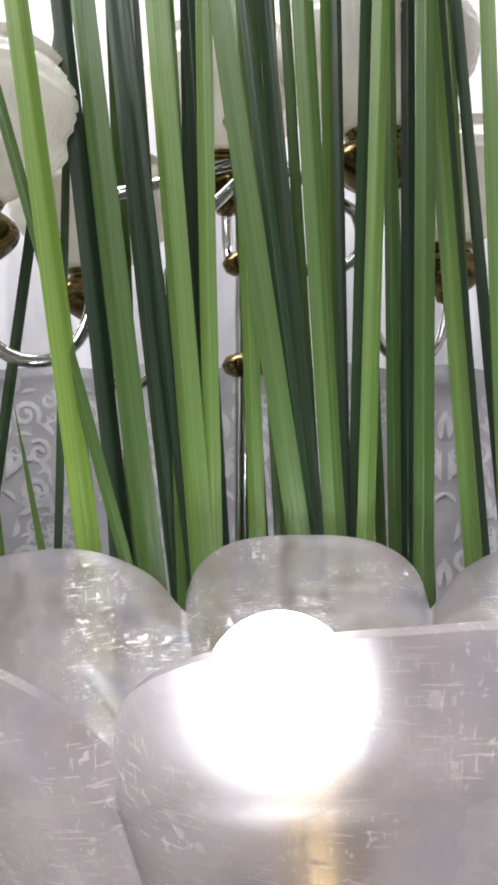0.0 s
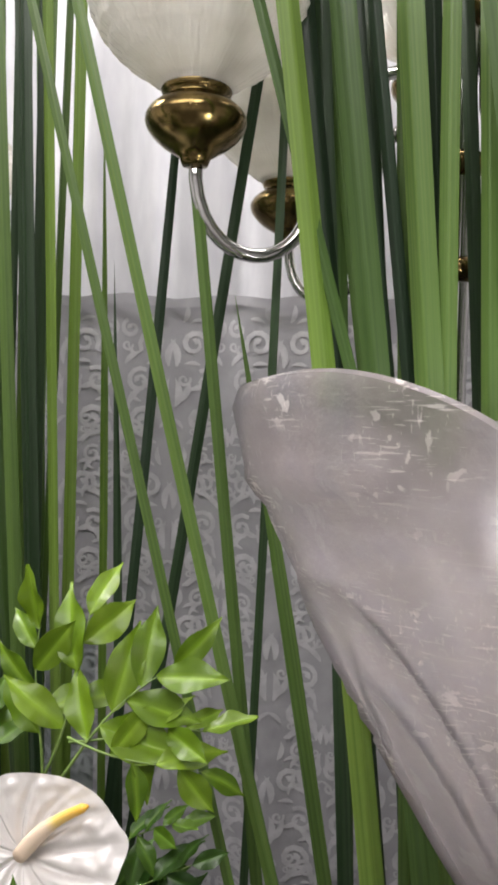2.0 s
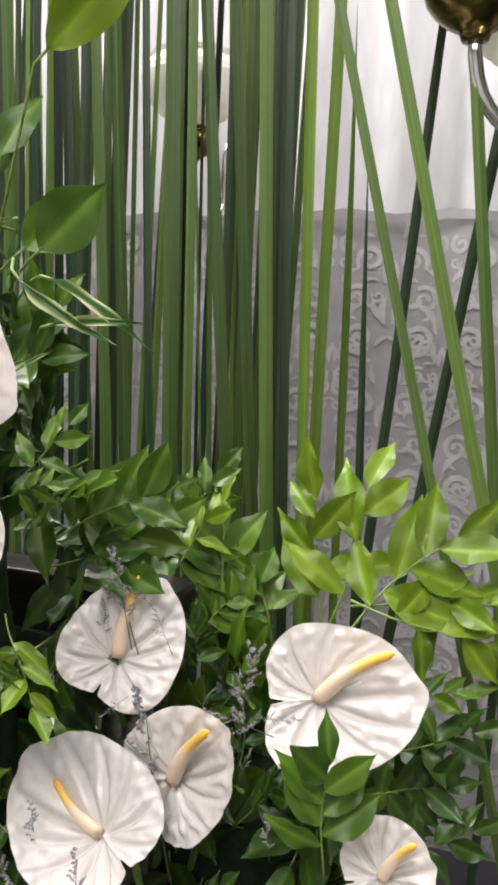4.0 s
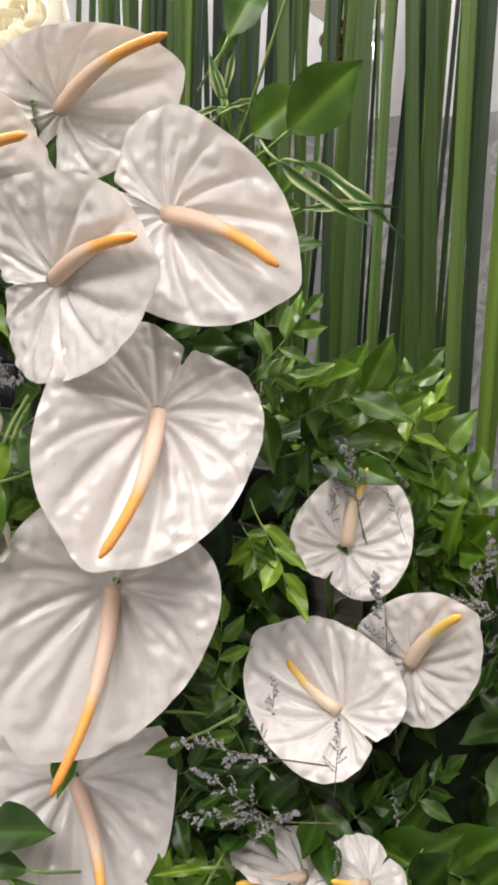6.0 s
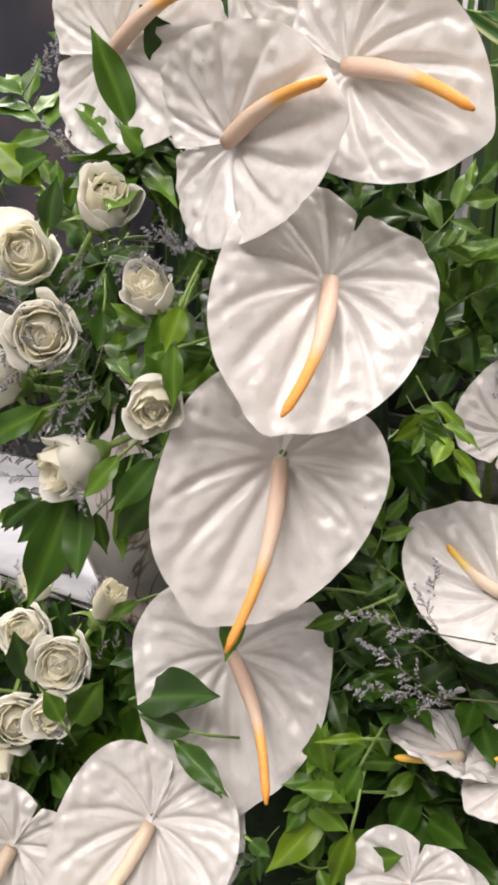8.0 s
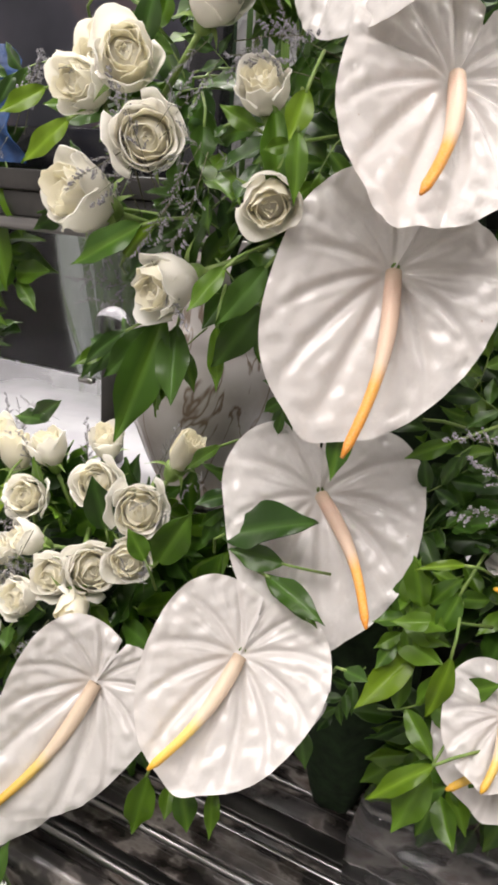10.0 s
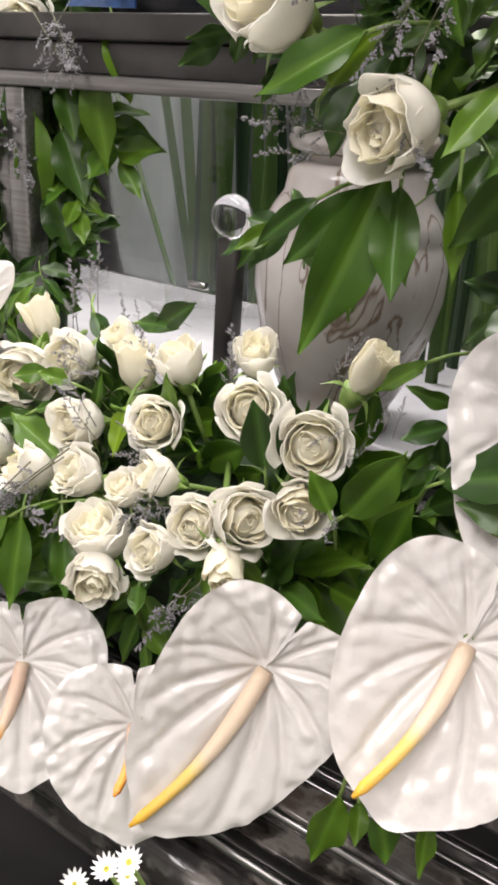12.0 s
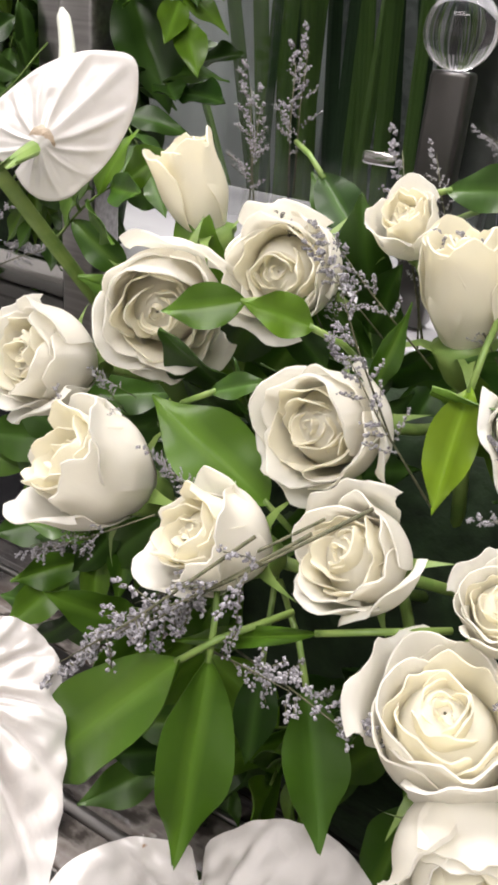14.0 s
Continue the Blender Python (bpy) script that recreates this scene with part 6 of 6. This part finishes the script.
# ---- pearl glass bowl lamp near the camera ----
def pearl_lamp(cx, cy, rim):
    top = thing("pearl_glass_lamp", "upturned scalloped pearl glass lamp with a glowing bulb inside", "lamp")
    top.matrix_world = Matrix.Translation((cx, cy, rim))
    rows, back = [], []
    for i in range(52):
        t = i / 51
        row, brow = [], []
        for k in range(360):
            a = 2 * math.pi * k / 360
            u = (a - radians(92)) * 6 / math.pi
            s = u - 2 * round(u / 2)
            petal = round(u / 2) % 6
            crest = 1 - abs(s) ** 3.0
            cleft = math.exp(-((1 - abs(s)) / 0.10) ** 2)
            # wide flat-topped petals with round shoulders and a sharp cleft between them
            h = -0.30 * (1 - t) + t ** 5 * (-0.038 * abs(s) ** 3.0 - 0.008 * cleft + 0.0025 * math.sin(2.1 * petal + 1.4 * s))
            r = 0.030 + 0.182 * (t if t < 0.88 else 0.88 + 0.45 * (t - 0.88)) ** 0.86
            r *= 1 - 0.22 * t ** 1.3 * (1 - crest) ** 1.15
            # the lip: a crease under it, then it swells and turns outwards
            r += crest * (0.0018 * math.exp(-((t - 0.875) / 0.02) ** 2) - 0.0022 * math.exp(-((t - 0.845) / 0.02) ** 2) - 0.003 * max(0, (t - 0.985) / 0.015))
            # pressed tulip arches on the body of each petal
            for wide, high, deep, soft in ((0.60, 0.76, 0.0046, 0.045), (0.34, 0.62, 0.0036, 0.04)):
                d = abs(s) / wide
                top_edge = high * math.sqrt(max(0.0, 1 - min(1, d) ** 2.4)) + 0.30 * (1 - math.sqrt(max(0.0, 1 - min(1, d) ** 2.4)))
                gap = min(abs(d - 1) * wide * 1.6 if t < 0.5 else 9, abs(t - top_edge) * 1.4 if d < 1 else 9)
                r += deep * math.exp(-(gap / soft) ** 2) * min(1, t * 3)
            r += 0.0008 * noise.noise(Vector((6 * math.cos(a), 6 * math.sin(a), 7 * t)))
            wx, wy = 1 + 0.005 * t, 1 - 0.01 * t
            h += (0.045 * r * math.cos(a) - 0.065 * r * math.sin(a)) * t
            row.append((r * wx * math.cos(a), r * wy * math.sin(a), h))
            th = 0.0042 - 0.0012 * t
            brow.append(((r - th) * wx * math.cos(a), (r - th) * wy * math.sin(a), h + (0.0012 if i == 51 else 0)))
        rows.append(row)
        back.append(brow)
    part("glass_bowl", thick(rows, back, True), "pearl", top, "pearl lustre glass bowl with scalloped rim")
    bm = bmesh.new()
    bmesh.ops.create_uvsphere(bm, u_segments=48, v_segments=32, radius=0.039)
    bulb = part("bulb", bm, "bulb", top, "round glowing white bulb")
    bulb.location = (-0.023, 0.022, -0.069)
    part("socket", lathe([(0.002, -0.32), (0.031, -0.32), (0.033, -0.295), (0.022, -0.29), (0.022, -0.10), (0.002, -0.098)], 24), "brass", top, "brass socket")
    low = 0.431 - rim
    part("pole", tube([(0, 0, low + 0.01), (0, 0, -0.6), (0, 0, -0.31)], 0.012, 14), "chrome", top, "slim chrome pole")
    part("foot", lathe([(0.002, low), (0.09, low), (0.09, low + 0.012), (0.03, low + 0.03), (0.012, low + 0.05)], 32), "brass", top, "round brass foot")


pearl_lamp(0.106, 0.443, 1.232)


# ---- display case with the urn, casket slab ----
def display_case():
    x0, x1, y0, y1 = -1.62, -0.36, 0.585, 1.02
    top = thing("display_case", "glass display case with dark steel frame on the casket table", "cabinet")
    z0, z1 = 0.63, 0.915
    part("top_rail", box(x0, x1, y0, y0 + 0.03, z1, z1 + 0.014, 0.002), "steel", top, "bright steel lip")
    part("top_rail", box(x0, x1, y0 + 0.004, y0 + 0.04, z1 + 0.014, z1 + 0.042, 0.002), "dark_steel", top)
    part("top_rail", box(x0, x1, y0 - 0.004, y0 + 0.04, z1 + 0.042, z1 + 0.064, 0.002), "dark_steel", top)
    for x in (-1.145, -0.39):
        part("post", box(x - 0.014, x + 0.014, y0 + 0.002, y0 + 0.030, 0.431, z1, 0.003), "steel", top)
        part("post_trim", box(x - 0.036, x - 0.016, y0 + 0.008, y0 + 0.022, 0.70, z1, 0.002), "steel", top, "short bevelled steel strip")
    part("rear_post", box(-1.05, -1.00, 1.03, 1.06, 0.431, z1 + 0.05, 0.003), "dark_steel", top)
    part("shelf", box(x0, x1, y0 + 0.06, y1, 0.606, z0, 0.004), "marble", top, "white marble shelf")
    part("shelf_edge", box(x0, x1, y0 + 0.045, y0 + 0.059, 0.600, z0 - 0.004, 0.002), "chrome", top, "chrome shelf edge")
    part("base", box(x0, x1, y0 + 0.02, y1, 0.431, 0.599, 0.003), "dark_steel", top)
    ob = part("glass_pane", box(x0, x1, y1 + 0.002, y1 + 0.007, z0, z1 + 0.04, 0), "pane", top, "clear glass pane", smooth=False)
    ob.visible_shadow = False
    # knob on its short pillar
    part("pillar", box(-0.953, -0.929, 0.676, 0.696, 0.632, 0.787, 0.003), "dark_steel", top, "dark steel pillar")
    part("latch", box(-0.985, -0.962, 0.67, 0.68, 0.73, 0.738, 0.002), "chrome", top, "small chrome latch")
    bm = bmesh.new()
    bmesh.ops.create_uvsphere(bm, u_segments=40, v_segments=24, radius=0.0215)
    knob = part("knob", bm, "crystal", top, "clear crystal ball knob")
    knob.location = (-0.941, 0.684, 0.808)


display_case()


def urn(x, y, z):
    top = thing("urn", "brown-veined cream onyx urn standing inside the glass case", "urn")
    top.matrix_world = Matrix.Translation((x, y, z))
    part("body", lathe([(0.002, 0.0), (0.052, 0.0), (0.054, 0.012), (0.050, 0.02), (0.062, 0.045), (0.079, 0.09), (0.087, 0.13), (0.087, 0.155), (0.083, 0.176), (0.080, 0.182), (0.082, 0.186), (0.076, 0.200), (0.066, 0.215), (0.064, 0.228), (0.06, 0.236), (0.05, 0.24)], 56), "onyx", top)
    part("lid", lathe([(0.048, 0.238), (0.050, 0.246), (0.062, 0.250), (0.066, 0.258), (0.062, 0.266), (0.045, 0.271), (0.020, 0.274), (0.002, 0.275)], 48), "onyx", top, "onyx lid with rounded rim")


urn(-0.795, 0.668, 0.632)


def casket():
    x0, x1 = -1.7, 0.35
    top = thing("casket_table", "polished speckled stone casket ledge with bright moulded edges", "table")
    part("slab", box(x0, x1, 0.345, 1.02, 0.39, 0.430, 0.005), "granite", top)
    part("front_moulding", box(x0, x1, 0.312, 0.344, 0.375, 0.422, 0.010), "granite", top)
    part("raised_band", box(x0, x1, 0.395, 0.430, 0.4305, 0.437, 0.003), "granite", top)
    part("raised_band", box(x0, x1, 0.575, 0.62, 0.4305, 0.440, 0.003), "dark_steel", top)
    for y, z, r in ((0.347, 0.429, 0.004), (0.392, 0.432, 0.004), (0.433, 0.432, 0.003), (0.448, 0.4315, 0.002), (0.515, 0.4315, 0.0025), (0.571, 0.434, 0.005), (0.624, 0.434, 0.004)):
        part("bead", tube([(x0, y, z), (x1, y, z)], r, 12), "steel", top, "bright rounded bead")
    # stepped glossy bands between the beads
    for y0, y1, z1 in ((0.350, 0.360, 0.434), (0.363, 0.388, 0.4325), (0.452, 0.474, 0.4345), (0.478, 0.511, 0.4325), (0.540, 0.565, 0.436)):
        part("step_band", box(x0, x1, y0, y1, 0.4303, z1, 0.0008), "dark_steel" if y1 - y0 < 0.023 else "granite", top)
    part("front_panel", box(x0, x1, 0.36, 0.98, 0.02, 0.389, 0.004), "black", top)
    part("plinth", box(x0, x1, 0.38, 0.96, 0.0, 0.019, 0.002), "black", top)


casket()


def plastic_box(x, y, z):
    top = thing("clear_plastic_box", "clear ridged plastic box standing on the stone ledge", "box")
    top.matrix_world = Matrix.Translation((x, y, z))
    rows = []
    for i, q in enumerate((0.0, 0.004, 0.05, 0.056)):
        rows.append([])
        for k in range(48):
            a = 2 * math.pi * k / 48
            c, s = math.cos(a), math.sin(a)
            r = 0.075 / max(abs(c), abs(s)) ** 0.75 * (0.97 if i in (0, 3) else 1) * (1 + 0.006 * math.cos(24 * a))
            rows[-1].append((r * c, r * s * 0.8, q))
    v, f = sheet(rows, True)
    f.append(tuple(range(len(v) - 48, len(v))))
    part("tub", (v, f), "plastic", top)
    part("bolt", lathe([(0.001, 0.0), (0.006, 0.0), (0.007, 0.003), (0.004, 0.006), (0.001, 0.006)], 12), "dark_steel", top, "small dark bolt").location = (-0.047, -0.029, 0.0)


plastic_box(-0.417, 0.491, 0.433)


def picture_frame():
    top = thing("framed_picture", "black framed picture in muted blue and pink standing on the case", "picture")
    x0, x1, z0, z1, y = -1.42, -0.80, 0.979, 1.45, 0.68
    for b in ((x0, x1, y, y + 0.02, z0, z0 + 0.05), (x0, x1, y, y + 0.02, z1 - 0.05, z1), (x0, x0 + 0.05, y, y + 0.02, z0 + 0.05, z1 - 0.05), (x1 - 0.05, x1, y, y + 0.02, z0 + 0.05, z1 - 0.05)):
        part("frame", box(*b, 0.003), "black", top)
    part("print", box(x0 + 0.05, x1 - 0.05, y + 0.008, y + 0.014, z0 + 0.05, z1 - 0.05, 0), "print", top, "muted print", smooth=False)


picture_frame()


def blue_ribbon(x, y, z):
    top = thing("blue_ribbon", "crumpled deep blue ribbon behind the roses", "ribbon")
    rows = [[(x + w * 0.05 + 0.012 * math.sin(9 * s + 2 * w), y + 0.008 * math.sin(14 * s + 3 * w), z + 0.12 * s) for w in (-0.5, -0.25, 0, 0.25, 0.5)] for s in np.linspace(0, 1, 16)]
    part("cloth", thick(rows, [[(a, b + 0.002, c) for a, b, c in r] for r in rows]), "blue", top)


blue_ribbon(-1.04, 0.60, 0.985)


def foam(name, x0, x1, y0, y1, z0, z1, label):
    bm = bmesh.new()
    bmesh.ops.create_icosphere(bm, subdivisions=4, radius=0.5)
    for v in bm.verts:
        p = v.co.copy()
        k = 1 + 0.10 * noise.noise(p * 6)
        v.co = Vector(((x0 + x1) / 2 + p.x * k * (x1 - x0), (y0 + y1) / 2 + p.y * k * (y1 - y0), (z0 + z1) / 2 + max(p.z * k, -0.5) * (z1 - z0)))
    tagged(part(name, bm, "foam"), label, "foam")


# added bodies that hold the stems and fill the gaps with near-black green
foam("flower_foam", -1.03, -0.62, 0.42, 0.56, 0.425, 0.68, "dark green filler foam added under the roses")
foam("flower_foam", -0.60, -0.46, 0.47, 0.57, 0.425, 1.16, "dark green filler foam column added behind the anthuriums")
foam("flower_foam", -1.42, -1.19, 0.64, 0.74, 0.425, 1.02, "dark green filler foam added beside the glass case")
foam("flower_foam", -0.98, -0.54, 0.08, 0.28, 0.002, 0.43, "dark green filler foam added on the floor under the daisies")
foam("flower_foam", -0.44, -0.20, 0.60, 0.70, 0.49, 0.88, "dark green filler foam added behind the small anthuriums")


def foliage_over(x0, x1, y0, y1, z0, z1, count, seed, kinds=("deep", "mid", "deep")):
    """Leafy branches that grow outwards all over the side of a foam body that faces -y, and over its ends and top."""
    rng = random.Random(seed)
    c = Vector(((x0 + x1) / 2, (y0 + y1) / 2, (z0 + z1) / 2))
    for i in range(count):
        a, h = rng.uniform(-2.7, 0.0), rng.uniform(-0.95, 1.0)
        k = math.sqrt(max(0.05, 1 - h * h))
        out = Vector((math.cos(a) * k * (x1 - x0) / 2, math.sin(a) * k * (y1 - y0) / 2, h * (z1 - z0) / 2))
        p = c + out * 0.9
        way = (out.normalized() * 0.55 + Vector((rng.uniform(-0.8, 0.8), -0.25, rng.uniform(-0.7, 0.7)))).normalized()
        branch_at(p, p + way * rng.uniform(0.075, 0.11), (rng.uniform(-0.4, 0.4), -1, rng.uniform(0.2, 0.8)), rng.choice(kinds), i)


foliage_over(-1.03, -0.62, 0.430, 0.57, 0.47, 0.665, 44, 41)
foliage_over(-0.98, -0.54, 0.08, 0.28, 0.10, 0.44, 54, 47, ("deep", "deep", "deep", "mid"))
foliage_over(-0.82, -0.65, 0.465, 0.55, 0.58, 0.680, 12, 48)
foliage_over(-0.60, -0.45, 0.54, 0.63, 0.72, 1.17, 36, 42)
foliage_over(-0.46, -0.32, 0.49, 0.61, 0.50, 0.80, 22, 44)
foliage_over(-0.44, -0.20, 0.60, 0.70, 0.60, 0.90, 34, 43)
foliage_over(-0.70, -0.56, 0.44, 0.56, 0.92, 1.16, 26, 45)
foliage_over(-1.44, -1.17, 0.63, 0.74, 0.60, 1.04, 46, 46, ("deep", "deep", "mid"))


# ---- small white daisies below ----
def daisy(x, y, z, face, size):
    top = thing("daisy", "small white daisy with a yellow eye in dark foliage", "flower", "small white daisies")
    top.matrix_world = Matrix.Translation((x, y, z)) @ Vector(face).to_track_quat("Z", "Y").to_matrix().to_4x4()
    part("eye", lathe([(0.0004, 0.0016), (0.0012, 0.0014), (0.0018, 0.0005), (0.0016, 0.0)], 12), "daisy_eye", top, "yellow eye")
    me = bpy.data.meshes.new("petal")
    rows = [[(w * size * 0.09 * math.sin(math.pi * min(1, 0.15 + s * 0.8)), 0.001 + size * 0.5 * s, 0.001 + 0.003 * s * s) for w in (-1, 0, 1)] for s in (0, 0.3, 0.6, 0.85, 1)]
    v, f = sheet(rows)
    me.from_pydata(v, [], f)
    for k in range(14):
        part("petal", me, "daisy", top).rotation_euler = (0, 0, k * 2 * math.pi / 14)
    part("stem", tube([(0, 0, 0), (0.004, 0.0, -0.06), (0, 0, -0.16)], 0.001, 5), "stem", top)


def daisy_patch(x0, x1, y0, y1, z0, z1, count, seed):
    rng = random.Random(seed)
    for i in range(count):
        daisy(rng.uniform(x0, x1), rng.uniform(y0, y1), rng.uniform(z0, z1), (rng.uniform(-0.1, 0.7), -0.5, 1.1), rng.uniform(0.012, 0.016))


daisy_patch(-0.72, -0.61, 0.17, 0.25, 0.452, 0.515, 24, 61)
daisy(-0.644, 0.210, 0.521, (0.533, -0.476, 1.113), 0.010)
daisy(-0.670, 0.210, 0.477, (0.612, -0.443, 1.131), 0.010)
daisy(-0.641, 0.220, 0.486, (0.562, -0.470, 1.135), 0.010)
daisy(-0.662, 0.220, 0.524, (0.775, -0.482, 1.094), 0.010)
daisy(-0.681, 0.210, 0.491, (0.435, -0.446, 1.115), 0.010)
daisy(-0.665, 0.200, 0.473, (0.112, -0.431, 1.141), 0.010)
daisy(-0.628, 0.170, 0.625, (-0.031, -0.454, 1.177), 0.010)
daisy(-0.616, 0.170, 0.638, (0.122, -0.472, 1.175), 0.010)
daisy(-0.562, 0.160, 0.579, (0.002, -0.477, 1.148), 0.010)
